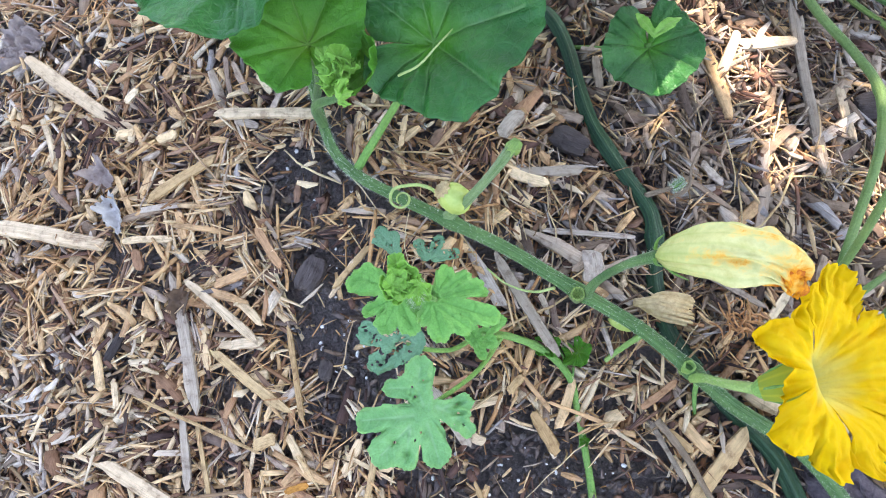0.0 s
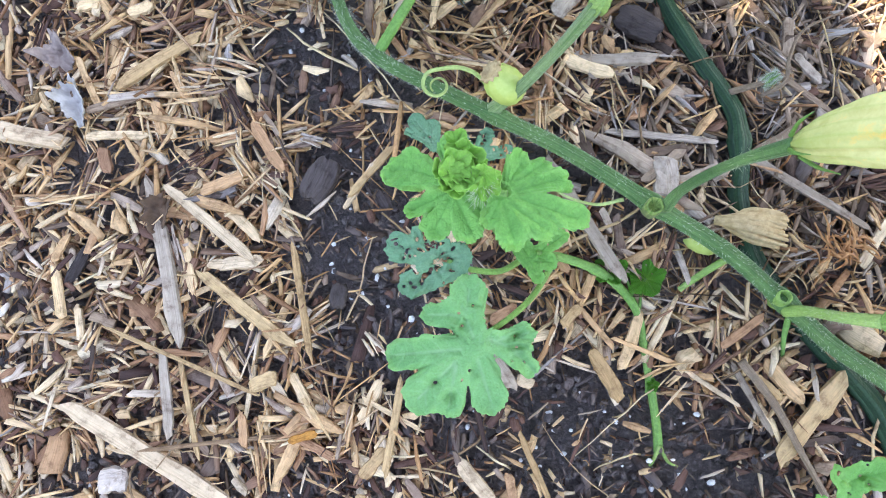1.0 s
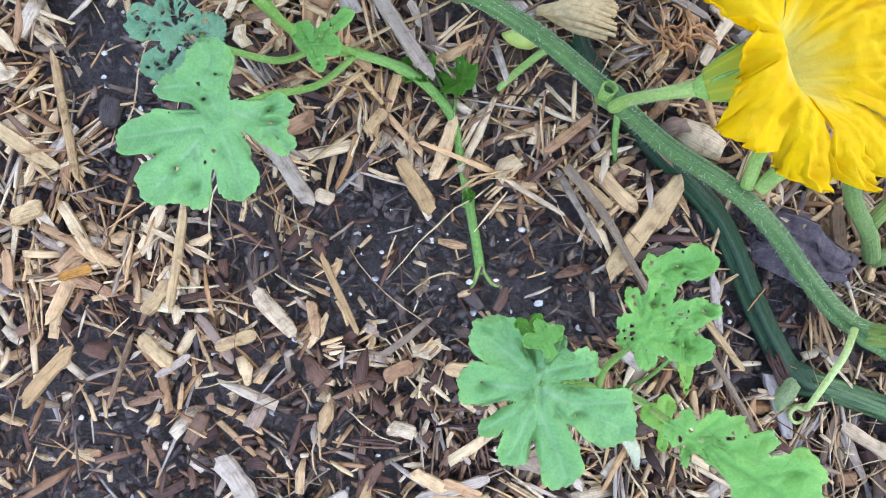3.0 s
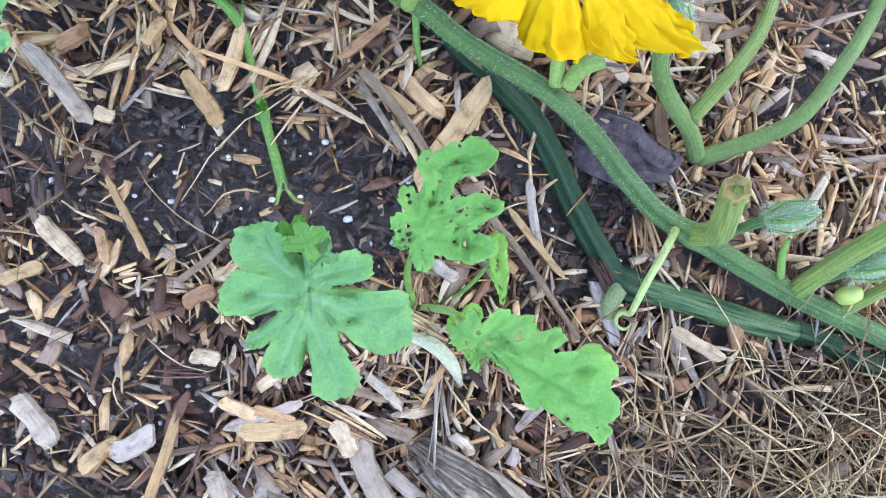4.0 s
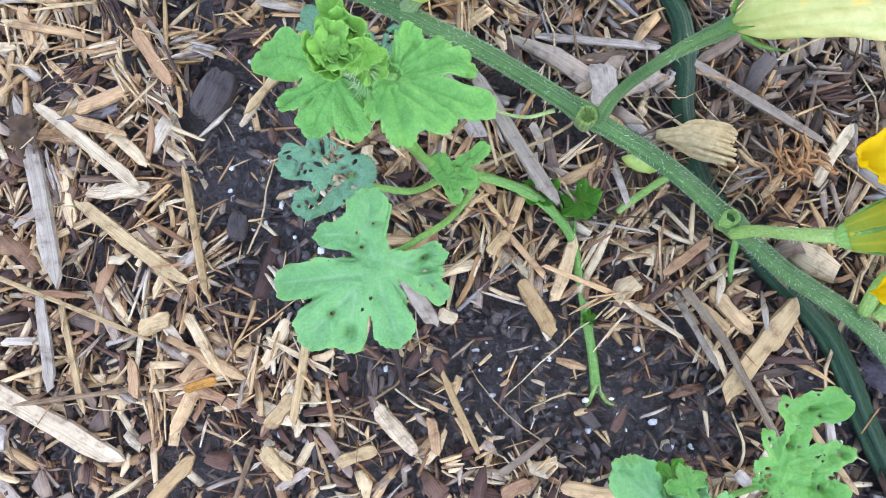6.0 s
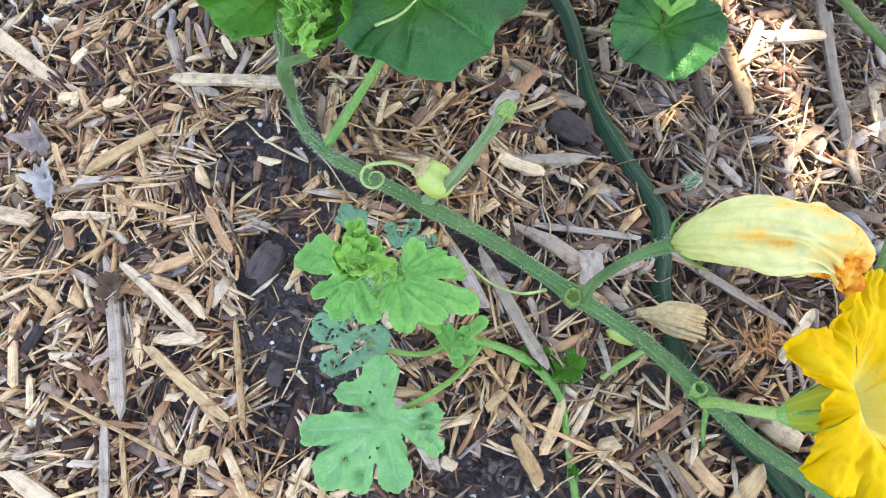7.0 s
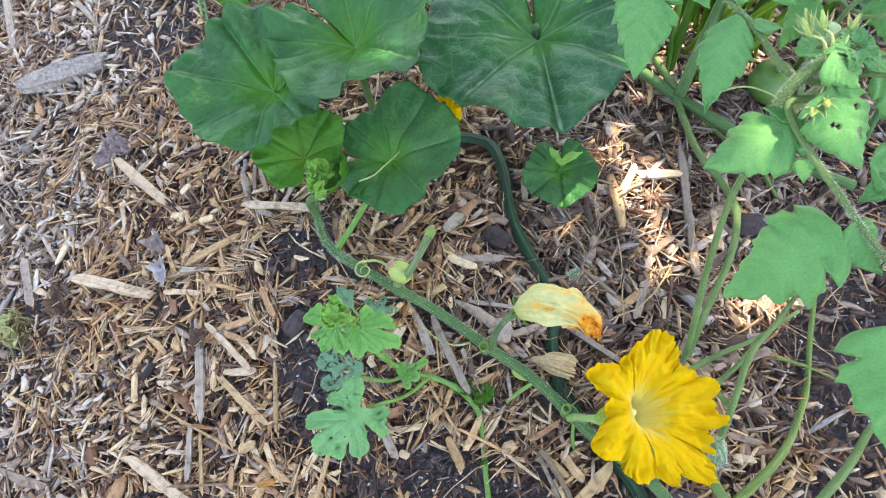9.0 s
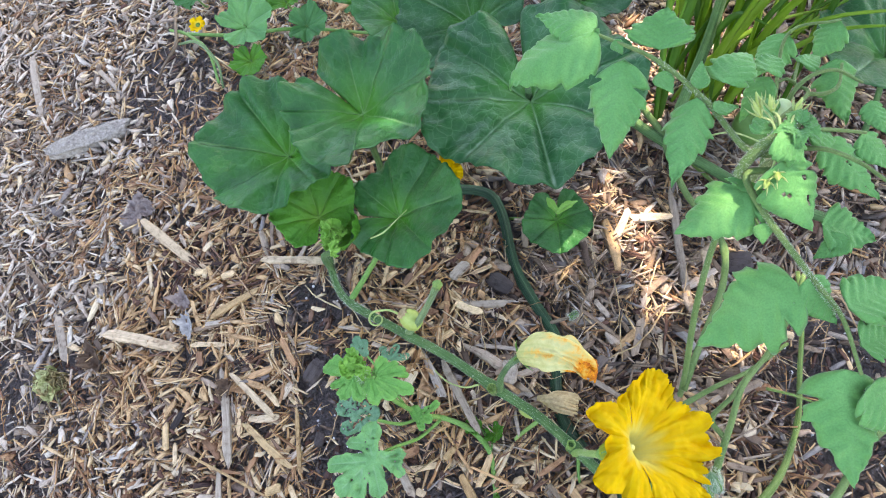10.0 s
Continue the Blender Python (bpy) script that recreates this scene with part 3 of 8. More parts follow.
def bleach(x, y):
    """Out towards the path the top layer is bleached."""
    return np.clip((-x - 0.34 + 0.25 * np.abs(y - 0.12) + lumps(x, y, 0.04, 0.06, 63)) / 0.18, 0, 1)


def patch(x, y, step, seed, lo=-0.6, hi=0.8):
    """0 to 1 in soft patches."""
    return np.clip((lumps(x, y, step, 1.0, seed) - lo) / (hi - lo), 0, 1)


def near_bed(x, y, low):
    """Below the vine the mulch is shorter and more rotted: fewer slivers there."""
    return low + (1 - low) * np.clip((y + 0.03 + lumps(x, y, 0.05, 0.03, 67)) / 0.07, 0, 1)


open_soil = lambda x, y: 0.05 + 0.95 * (1 - bare(x, y)) ** 1.5
tan_part = lambda x, y: clear(x, y) * open_soil(x, y) * (1 - greyness(x, y)) * (1 - 0.75 * bleach(x, y))
grey_part = lambda x, y: clear(x, y) * open_soil(x, y) * greyness(x, y)
pale_part = lambda x, y: open_soil(x, y) * bleach(x, y)
mulch_layer("chip_litter", 28000, 11, (0.0165, 0.5), (0.0027, 0.5), (0.25, 0.55), mulch_tan, tan_part, (-0.002, 0.012))
mulch_layer("chip_litter", 26000, 21, (0.016, 0.5), (0.0028, 0.5), (0.25, 0.55), mulch_grey, grey_part, (-0.002, 0.012))
mulch_layer("chip_litter", 26000, 101, (0.017, 0.5), (0.0030, 0.5), (0.25, 0.5), mulch_bleached, pale_part, (0.000, 0.013))
mulch_layer("sliver_litter", 43000, 31, (0.0155, 0.5), (0.0012, 0.45), (0.5, 0.9), mulch_rust, lambda x, y: (0.02 + 0.98 * tan_part(x, y)) * (0.35 + 0.65 * patch(x, y, 0.035, 64)) * near_bed(x, y, 0.45), (0.000, 0.015), 0.55)
mulch_layer("sliver_litter", 26000, 41, (0.016, 0.45), (0.0012, 0.4), (0.5, 0.9), mulch_grey, lambda x, y: 0.04 + 0.96 * grey_part(x, y), (0.000, 0.013), 0.6)
mulch_layer("bark_litter", 21000, 51, (0.0065, 0.55), (0.0034, 0.45), (0.4, 0.8), mulch_dark, lambda x, y: 0.25 + 0.60 * bare(x, y), (-0.003, 0.005))
mulch_layer("bark_flakes", 15000, 111, (0.010, 0.5), (0.0036, 0.45), (0.2, 0.4), mulch_umber, lambda x, y: (0.55 + 0.45 * (1 - bare(x, y))) * (0.6 + 0.4 * np.clip((0.06 - y) / 0.06, 0, 1)) * (0.15 + 0.85 * patch(x, y, 0.028, 65)) * (1 - 0.8 * bleach(x, y)) * clear(x, y), (0.002, 0.0125))
mulch_layer("rotted_chips", 30000, 151, (0.0075, 0.45), (0.0022, 0.4), (0.3, 0.6), mulch_umber, lambda x, y: (0.30 + 0.70 * (1 - bare(x, y))) * (1 - near_bed(x, y, 0.0)) * clear(x, y), (-0.001, 0.008), 1.2)
mulch_layer("rotted_chips", 22000, 161, (0.0085, 0.45), (0.0022, 0.4), (0.3, 0.6), mulch_tan, lambda x, y: (0.10 + 0.90 * (1 - bare(x, y))) * (1 - near_bed(x, y, 0.0)) * clear(x, y), (-0.001, 0.010), 1.2)
mulch_layer("fine_litter", 28000, 81, (0.006, 0.5), (0.0008, 0.45), (0.5, 0.9), mulch_dark, lambda x, y: 0.10 + 0.90 * bare(x, y), (-0.002, 0.006), 1.5)
mulch_layer("fine_litter", 22000, 91, (0.009, 0.5), (0.0009, 0.4), (0.5, 0.9), mulch_rust, lambda x, y: (0.16 + 0.54 * (1 - bare(x, y))) * near_bed(x, y, 0.7), (-0.001, 0.010), 1.0)
mulch_layer("coarse_chips", 8000, 61, (0.018, 0.42), (0.0048, 0.4), (0.2, 0.4), mulch_tan, lambda x, y: tan_part(x, y) * (0.15 + 0.70 * patch(x, y, 0.05, 66)), (0.005, 0.013), 0.9)
mulch_layer("coarse_chips", 5600, 71, (0.023, 0.45), (0.0056, 0.4), (0.2, 0.4), mulch_grey, grey_part, (0.005, 0.013), 0.6)


def bundles(name, n, seed, mat, keep):
    """Torn strips that hold together: four to eight slivers side by side."""
    r = np.random.default_rng(seed)
    p = scatter(n, seed + 1, (-0.76, 0.56, -0.26, 0.80))
    p = p[r.random(n) < keep(p[:, 0], p[:, 1])]
    k = r.integers(4, 9, len(p))
    own = np.repeat(np.arange(len(p)), k)
    m = len(own)
    yaw = (drift(p[:, 0], p[:, 1]) + r.normal(0, 0.8, len(p)))[own] + r.normal(0, 0.13, m)
    ln = r.lognormal(math.log(0.026), 0.4, len(p))[own] * r.uniform(0.35, 1.1, m)
    place = (np.concatenate([np.arange(c) - c / 2 for c in k])) * 0.0014 * r.uniform(0.6, 1.5, m)
    along = r.normal(0, 0.12, m) * ln
    xy = p[own] + np.stack([along * np.cos(yaw) - place * np.sin(yaw), along * np.sin(yaw) + place * np.cos(yaw)], 1)
    w = r.uniform(0.0010, 0.0021, m)
    lift = r.uniform(0.006, 0.0135, len(p))[own] + r.normal(0, 0.0005, m)
    v, f, u = chips(xy, ln, w, w * r.uniform(0.5, 0.9, m), yaw, r.normal(0, 0.12, len(p))[own], lift, seed + 2, 0.05)
    return tagged(part(name, quads_mesh(name, v, f, u, mat), mulch), kind="stuff")


bundles("torn_strips", 1300, 121, mulch_tan, tan_part)
bundles("torn_strips", 900, 131, mulch_grey, grey_part)
bundles("torn_strips", 500, 141, mulch_umber, lambda x, y: open_soil(x, y) * (1 - bleach(x, y)))


# ---- single chips lying on the mulch ----
def chip_mesh(seed, name, mat):
    """One unit chip: torn edges, slanted or split ends, a slight bow and twist."""
    r = np.random.default_rng(seed)
    verts, faces, uvs = [], [], []
    st = np.array([-0.5, -0.45, -0.36, -0.2, 0.0, 0.2, 0.37, 0.45, 0.5])
    left, right = r.uniform(0.80, 1.08, 9), r.uniform(0.80, 1.08, 9)
    left[0], right[0], left[-1], right[-1] = r.uniform(0.1, 0.8), r.uniform(0.1, 0.8), r.uniform(0.05, 0.7), r.uniform(0.05, 0.7)
    left[1], right[1], left[-2], right[-2] = r.uniform(0.5, 0.95), r.uniform(0.5, 0.95), r.uniform(0.45, 0.95), r.uniform(0.45, 0.95)
    bow, slant, twist = r.uniform(-0.14, 0.14), r.uniform(-0.05, 0.05), r.uniform(-0.25, 0.25)
    for i, x in enumerate(st):
        off = bow * (0.25 - x * x) * 4
        for k, (cy, cz) in enumerate(((-0.5, -0.35), (-0.42, 0.40), (0.05, 0.5), (0.44, 0.38), (0.5, -0.3))):
            w = left[i] if cy < 0 else right[i]
            thin = 0.45 + 0.55 * min(1.0, (0.5 - abs(x)) * 8)
            verts.append((x + slant * cy * 2 + r.uniform(-0.025, 0.025) * (abs(x) > 0.3), cy * w + off + r.uniform(-0.02, 0.02), cz * thin + twist * cy * x * 2 + r.uniform(-0.10, 0.10)))
            uvs.append((x * 0.05, (cy * w + 1.7 * cz) * 0.009))
    for i in range(8):
        for k in range(5):
            a, b = i * 5 + k, i * 5 + (k + 1) % 5
            faces.append((a, a + 5, b + 5, b))
    faces += [(0, 1, 2, 3, 4), (44, 43, 42, 41, 40)]
    return mesh_of(name, verts, faces, mat, smooth=False, uvs=uvs)


chip_shapes = {key: [chip_mesh(100 + 7 * i + len(key), "wood_chip", CHIP[key]) for i in range(9 if key.startswith("any") else 7)] for key in CHIP}
chip_rng = random.Random(5)


def lay(tone, x, y, turn, length, width, lift=0.0145):
    ob = new("wood_chip", chip_rng.choice(chip_shapes[tone]))
    ob.parent = mulch
    flip = 180 if chip_rng.random() < 0.5 else 0
    thick = min(0.0055, max(0.0012, width * chip_rng.uniform(0.28, 0.45)))
    ob.matrix_local = pose(x, y, float(ground_z(x, y)) + lift, 0, chip_rng.uniform(-4, 4), turn + flip) @ Matrix.Diagonal((length, width, thick, 1))
    return ob


lay("g", -0.227, 0.057, -75, 0.101, 0.010)
lay("p", -0.198, 0.078, -38, 0.078, 0.007)
lay("t", -0.174, 0.028, -36, 0.074, 0.008)
lay("t", -0.139, 0.033, -79, 0.067, 0.005)
lay("p", -0.177, 0.054, 5, 0.025, 0.008)
lay("t", -0.236, 0.181, 32, 0.061, 0.009)
lay("p", -0.237, -0.059, -28, 0.119, 0.013)
lay("w", -0.257, -0.076, 9, 0.019, 0.016)
lay("t", -0.161, -0.015, 21, 0.017, 0.010)
lay("p", -0.320, 0.137, -11, 0.042, 0.012)
lay("g", -0.223, -0.023, -81, 0.051, 0.007)
lay("t", -0.208, -0.030, -74, 0.062, 0.004)
lay("t", -0.214, -0.003, -22, 0.103, 0.003, 0.017)
lay("b", -0.192, -0.051, 7, 0.085, 0.003, 0.018)
lay("t", 0.036, -0.007, -58, 0.031, 0.009)
lay("t", 0.017, 0.025, 48, 0.015, 0.007)
lay("p", -0.036, -0.068, -46, 0.031, 0.009)
lay("t", -0.003, -0.060, -65, 0.043, 0.004)
lay("t", -0.084, -0.039, -99, 0.055, 0.005)
lay("o", -0.137, -0.046, 17, 0.017, 0.005)
lay("t", -0.100, 0.108, 52, 0.040, 0.005)
lay("p", -0.106, 0.101, 58, 0.034, 0.004)
lay("w", 0.072, 0.108, -88, 0.024, 0.016)
lay("g", 0.025, 0.082, -60, 0.086, 0.008, 0.016)
lay("g", 0.044, 0.180, 0, 0.049, 0.009)
lay("w", 0.070, 0.132, -5, 0.065, 0.005)
lay("g", 0.155, 0.104, -32, 0.086, 0.006, 0.016)
lay("t", 0.154, -0.029, 50, 0.063, 0.012)
lay("p", 0.096, -0.013, -33, 0.035, 0.003)
lay("g", -0.029, 0.004, -56, 0.048, 0.009)
lay("t", 0.164, -0.021, -124, 0.018, 0.007)
lay("b", 0.263, -0.033, -90, 0.033, 0.008)
lay("p", 0.273, -0.144, -36, 0.031, 0.008)
lay("t", 0.054, -0.166, -2, 0.034, 0.010)
lay("p", 0.088, -0.174, -65, 0.019, 0.010)
lay("g", 0.101, -0.194, -70, 0.044, 0.013)
lay("t", 0.000, -0.177, 67, 0.047, 0.006)
lay("p", 0.026, -0.129, -12, 0.014, 0.008)
lay("w", -0.013, -0.167, 23, 0.023, 0.011)
lay("g", 0.024, -0.195, -81, 0.021, 0.011)
lay("w", 0.191, -0.069, -88, 0.029, 0.005)
lay("t", 0.191, -0.085, -56, 0.045, 0.004)
lay("g", -0.060, -0.153, -57, 0.030, 0.012)
lay("t", -0.030, -0.172, 32, 0.023, 0.009)
lay("w", 0.145, -0.096, -42, 0.014, 0.007)
lay("t", 0.127, -0.012, 137, 0.021, 0.006)
lay("p", -0.326, 0.253, -35, 0.137, 0.013)
lay("p", -0.167, 0.229, -4, 0.093, 0.010)
lay("p", -0.358, 0.144, -11, 0.098, 0.014)
lay("g", -0.683, 0.575, -64, 0.122, 0.013)
lay("g", -0.482, 0.154, -65, 0.063, 0.013)
lay("p", 0.189, 0.287, 65, 0.040, 0.009)
lay("p", 0.220, 0.299, 1, 0.049, 0.011)
lay("g", 0.252, 0.256, -86, 0.150, 0.009)
lay("g", 0.017, 0.217, 50, 0.026, 0.012)
lay("p", -0.182, 0.054, 0, 0.030, 0.007)
lay("t", -0.192, 0.299, -45, 0.114, 0.012)
lay("p", 0.279, 0.239, -81, 0.044, 0.008)
lay("g", 0.119, -0.019, -62, 0.045, 0.004)
lay("t", -0.095, -0.059, 51, 0.021, 0.008)
lay("t", -0.056, -0.082, 19, 0.021, 0.007)
lay("t", -0.097, -0.086, -43, 0.022, 0.008)
lay("p", -0.009, -0.011, -23, 0.010, 0.007)
lay("b", -0.116, -0.096, 72, 0.039, 0.003)
lay("t", -0.155, -0.098, 46, 0.037, 0.008)

for i in range(220):
    x, y = chip_rng.uniform(-0.30, 0.36), chip_rng.uniform(-0.20, 0.28)
    if float(bare(np.array([x]), np.array([y]))[0]) > 0.45 * chip_rng.random() + 0.2 or float(clear(x, y)[0]) < 0.9:
        continue
    g = float(greyness(np.array([x]), np.array([y]))[0])
    lay("anyg" if chip_rng.random() < g else "any", x, y, chip_rng.uniform(0, 360), chip_rng.uniform(0.014, 0.042), chip_rng.uniform(0.003, 0.009), chip_rng.uniform(0.009, 0.014))


# ---- loose litter: perlite, straw, bark, twigs, dead leaves ----
def grains(name, spots, size, mat, seed, parent):
    r = np.random.default_rng(seed)
    base = bmesh.new()
    bmesh.ops.create_icosphere(base, subdivisions=1, radius=1.0)
    bv = np.array([v.co[:] for v in base.verts])
    bf = np.array([[v.index for v in f.verts] for f in base.faces])
    base.free()
    n = len(spots)
    s = size * r.lognormal(0, 0.35, (n, 1, 1)) * r.uniform(0.6, 1.2, (n, 1, 3))
    v = bv[None] * s * r.uniform(0.75, 1.2, (n, len(bv), 1))
    v[..., 0] += spots[:, 0:1]
    v[..., 1] += spots[:, 1:2]
    v[..., 2] += ground_z(spots[:, 0:1], spots[:, 1:2]) + r.uniform(0.0, 0.005, (n, 1))
    f = (np.arange(n)[:, None, None] * len(bv) + bf[None]).reshape(-1, 3)
    ob = part(name, quads_mesh(name, v.reshape(-1, 3), f, v.reshape(-1, 3)[:, :2], mat), parent)
    return tagged(ob, kind="stuff")


pr = np.random.default_rng(9)
spots = pr.uniform((-0.6, -0.25), (0.45, 0.45), (9000, 2))
spots = spots[pr.random(9000) < 0.34 * bare(spots[:, 0], spots[:, 1]) ** 2 + 0.010]
perlite = thing("perlite", (0, 0, 0), "small white perlite grains in the bare soil", "perlite", kind="stuff")
grains("perlite_grains", spots, 0.0013, perlite_mat, 12, perlite)
crumbs = scatter(76000, 77)
crumbs = crumbs[pr.random(76000) < 0.02 + 0.9 * bare(crumbs[:, 0], crumbs[:, 1])]
crumb = thing("soil_crumbs", (0, 0, 0), "dark crumbs of soil and rotted bark", "soil", kind="stuff")
grains("crumbs", crumbs, 0.0016, soil, 13, crumb)


def strands(name, spots, length, radius, mat, parent, seed, curl=0.9, lift=(0.004, 0.03)):
    """Curved dry stems, three-sided, seven stations each."""
    r = np.random.default_rng(seed)
    n, m = len(spots), 7
    ln = length * r.lognormal(0, 0.4, n)
    yaw, turn = r.uniform(0, 6.283, n), r.normal(0, curl, n)
    t = np.linspace(0, 1, m)
    head = yaw[:, None] + turn[:, None] * (t - 0.5)[None] + r.normal(0, 0.12, (n, m))
    step = ln[:, None] / (m - 1)
    cx = spots[:, 0:1] + np.cumsum(np.cos(head) * step, 1) - 0.5 * ln[:, None] * np.cos(yaw)[:, None]
    cy = spots[:, 1:2] + np.cumsum(np.sin(head) * step, 1) - 0.5 * ln[:, None] * np.sin(yaw)[:, None]
    arch = r.uniform(lift[0], lift[1], n)[:, None] * np.sin(np.pi * np.clip(t[None] * r.uniform(0.8, 1.2, (n, 1)), 0, 1)) + 0.006
    cz = ground_z(cx, cy) + arch
    rad = radius * r.lognormal(0, 0.3, n)[:, None] * np.linspace(1, 0.6, m)[None]
    v = np.empty((n, m, 3, 3))
    for k in range(3):
        a = 2.094 * k + 0.5
        v[:, :, k, 0] = cx - np.sin(head) * rad * math.cos(a)
        v[:, :, k, 1] = cy + np.cos(head) * rad * math.cos(a)
        v[:, :, k, 2] = cz + rad * math.sin(a)
    q = [(i * 3 + k, i * 3 + (k + 1) % 3, i * 3 + 3 + (k + 1) % 3, i * 3 + 3 + k) for i in range(m - 1) for k in range(3)]
    f = (np.arange(n)[:, None, None] * m * 3 + np.array(q)[None]).reshape(-1, 4)
    uv = np.stack([np.broadcast_to(t[None, :, None] * 0.1, (n, m, 3)), np.broadcast_to(np.arange(3)[None, None] * 0.002, (n, m, 3))], -1).reshape(-1, 2)
    ob = part(name, quads_mesh(name, v.reshape(-1, 3), f, uv, mat), parent)
    return tagged(ob, kind="stuff")


straw = thing("dry_straw", (0, 0, 0), "tangle of thin dry straw and roots lying on the mulch", "straw", kind="stuff")
nest = np.concatenate([pr.normal(c, w, (n, 2)) for c, w, n in (((0.325, -0.205), (0.060, 0.034), 130), ((0.372, -0.205), (0.03, 0.022), 110), ((0.305, -0.245), (0.04, 0.015), 60), ((0.25, -0.19), (0.03, 0.02), 24))])
strands("straw_tangle", nest, 0.070, 0.00055, straw_mat, straw, 14, 0.55)
strands("straw_scatter", scatter(900, 15), 0.040, 0.0006, straw_mat, straw, 16, 0.6, (0.002, 0.012))
strands("straw_scatter", pr.normal((0.15, 0.13), (0.12, 0.10), (130, 2)), 0.06, 0.0008, straw_mat, straw, 17, 0.7, (0.002, 0.014))


def slab(name, at, turn, length, width, thick, mat, label, category, seed, rough=0.12, lift=0.5, grain=0.10, cuts=9):
    """A rough broken lump of bark or wood, bevelled and worn by noise."""
    bm = bmesh.new()
    bmesh.ops.create_cube(bm, size=1.0)
    bmesh.ops.subdivide_edges(bm, edges=bm.edges[:], cuts=cuts, use_grid_fill=True)
    for v in bm.verts:
        p = v.co.copy()
        k = 1.0 - 0.35 * (abs(p.x) * 2) ** 3
        v.co.y *= k
        v.co.z *= 1.0 - 0.3 * (abs(p.y) * 2) ** 2 - 0.25 * (abs(p.x) * 2) ** 2
        v.co += rough * Vector(noise.noise_vector(Vector((p.x * 2.2, p.y * 3.1, p.z * 2)) + Vector((seed * 3.7, 0, 0))))
        v.co.z += grain * (0.6 * noise.noise(Vector((p.x * 1.5, p.y * 14, seed))) + 0.6 * noise.noise(Vector((p.x * 3, p.y * 38, seed + 3.0)))) + 0.14 * noise.noise(Vector((p.x * 9, p.y * 7, seed)))
    uvl = bm.loops.layers.uv.new("UVMap")
    for f in bm.faces:
        f.smooth = True
        for lp in f.loops:
            lp[uvl].uv = (lp.vert.co.x * length, lp.vert.co.y * width + lp.vert.co.z * thick)
    me = bpy.data.meshes.new(name)
    bm.to_mesh(me)
    bm.free()
    me.materials.append(mat)
    ob = new(name, me)
    ob.matrix_world = pose(at[0], at[1], float(ground_z(at[0], at[1])) + 0.006 + thick * lift, 3, -4, turn) @ Matrix.Diagonal((length, width, thick, 1))
    return tagged(ob, label, category)


slab("log_piece", (0.160, -0.216), -40, 0.095, 0.026, 0.018, wood_mat("log_wood", [(0.0, (0.34, 0.29, 0.23)), (1.0, (0.46, 0.40, 0.33))], False, 0.9), "weathered grey broken piece of log", "wood", 1, 0.18, grain=0.7, cuts=44)
slab("driftwood", (-0.531, 0.446), 16, 0.125, 0.028, 0.022, wood_weathered, "smooth bleached grey piece of wood on the mulch", "wood", 2, 0.10)
slab("bark_piece", (-0.131, 0.104), 62, 0.026, 0.018, 0.009, CHIP["d"], "black flat piece of bark", "bark", 3)
slab("bark_piece", (0.240, -0.040), -32, 0.046, 0.030, 0.008, bark_purple, "dark purple-grey slab of bark beside the vine", "bark", 4, 0.3, grain=0.35, cuts=20)
slab("bark_piece", (-0.287, 0.056), 62, 0.026, 0.007, 0.006, CHIP["d"], "narrow black strip of bark", "bark", 5)
slab("bark_piece", (0.060, 0.205), -30, 0.026, 0.018, 0.010, CHIP["d"], "dark lump of bark beside the dark vine", "bark", 6)
slab("bark_piece", (-0.118, 0.036), 80, 0.014, 0.010, 0.006, CHIP["d"], "small black lump of bark in bare soil", "bark", 7)
slab("bark_piece", (0.310, 0.250), 5, 0.034, 0.024, 0.010, CHIP["d"], "dark red-brown lump of bark", "bark", 8)
clump = thing("plant_clump", (-0.480, 0.098, float(ground_z(-0.480, 0.098))), "shrivelled pale green lump of a pulled plant on the mulch", "plant debris")
tuft_pale = plain_mat("tuft_pale", (0.26, 0.28, 0.09), (0.55, 0.56, 0.28), 150.0, 0.7, 0.002)
tuft_brown = plain_mat("tuft_brown", (0.10, 0.075, 0.03), (0.32, 0.26, 0.11), 150.0, 0.8, 0.002)
strands("tuft", pr.normal((-0.480, 0.098), (0.012, 0.010), (60, 2)), 0.022, 0.0009, wood_mat("tuft_straw", [(0.0, (0.14, 0.10, 0.05)), (1.0, (0.44, 0.38, 0.19))], True), clump, 31, 1.2, (0.006, 0.024)).matrix_world = Matrix.Identity(4)
lump_rng = random.Random(23)
for k in range(16):
    a, q = lump_rng.uniform(0, 6.28), lump_rng.uniform(0.0, 0.014)
    ln, wd = lump_rng.uniform(0.014, 0.026), lump_rng.uniform(0.009, 0.015)
    v, f, ph = [], [], lump_rng.uniform(0, 6.28)
    for i in range(13):
        u = i / 12
        half = 0.5 * wd * math.sin(math.pi * (0.06 + 0.88 * u)) ** 0.6
        for j in range(9):
            w = j / 4 - 1
            v.append((u * ln - 0.4 * ln, w * half, 0.45 * wd * w * w + 0.5 * ln * math.sin(2.2 * u) * 0.5 + 0.5 * wd * noise.noise(Vector((u * 4, w * 2.5, k * 2.1)))))
    for i in range(12):
        for j in range(8):
            f.append((i * 9 + j, i * 9 + j + 1, i * 9 + j + 10, i * 9 + j + 9))
    ob = part("shrivelled_leaf", mesh_of("shrivelled_leaf", v, f, tuft_pale if k % 3 else tuft_brown), clump, "pale green shrivelled leaf" if k % 3 else "")
    ob.matrix_world = pose(-0.480 + q * math.cos(a), 0.098 + q * math.sin(a), float(ground_z(-0.480, 0.098)) + 0.012 + 0.016 * lump_rng.random(), lump_rng.uniform(-30, 30), lump_rng.uniform(-35, 20), lump_rng.uniform(0, 360))
    sol = ob.modifiers.new("thickness", "SOLIDIFY")
    sol.thickness = 0.0006


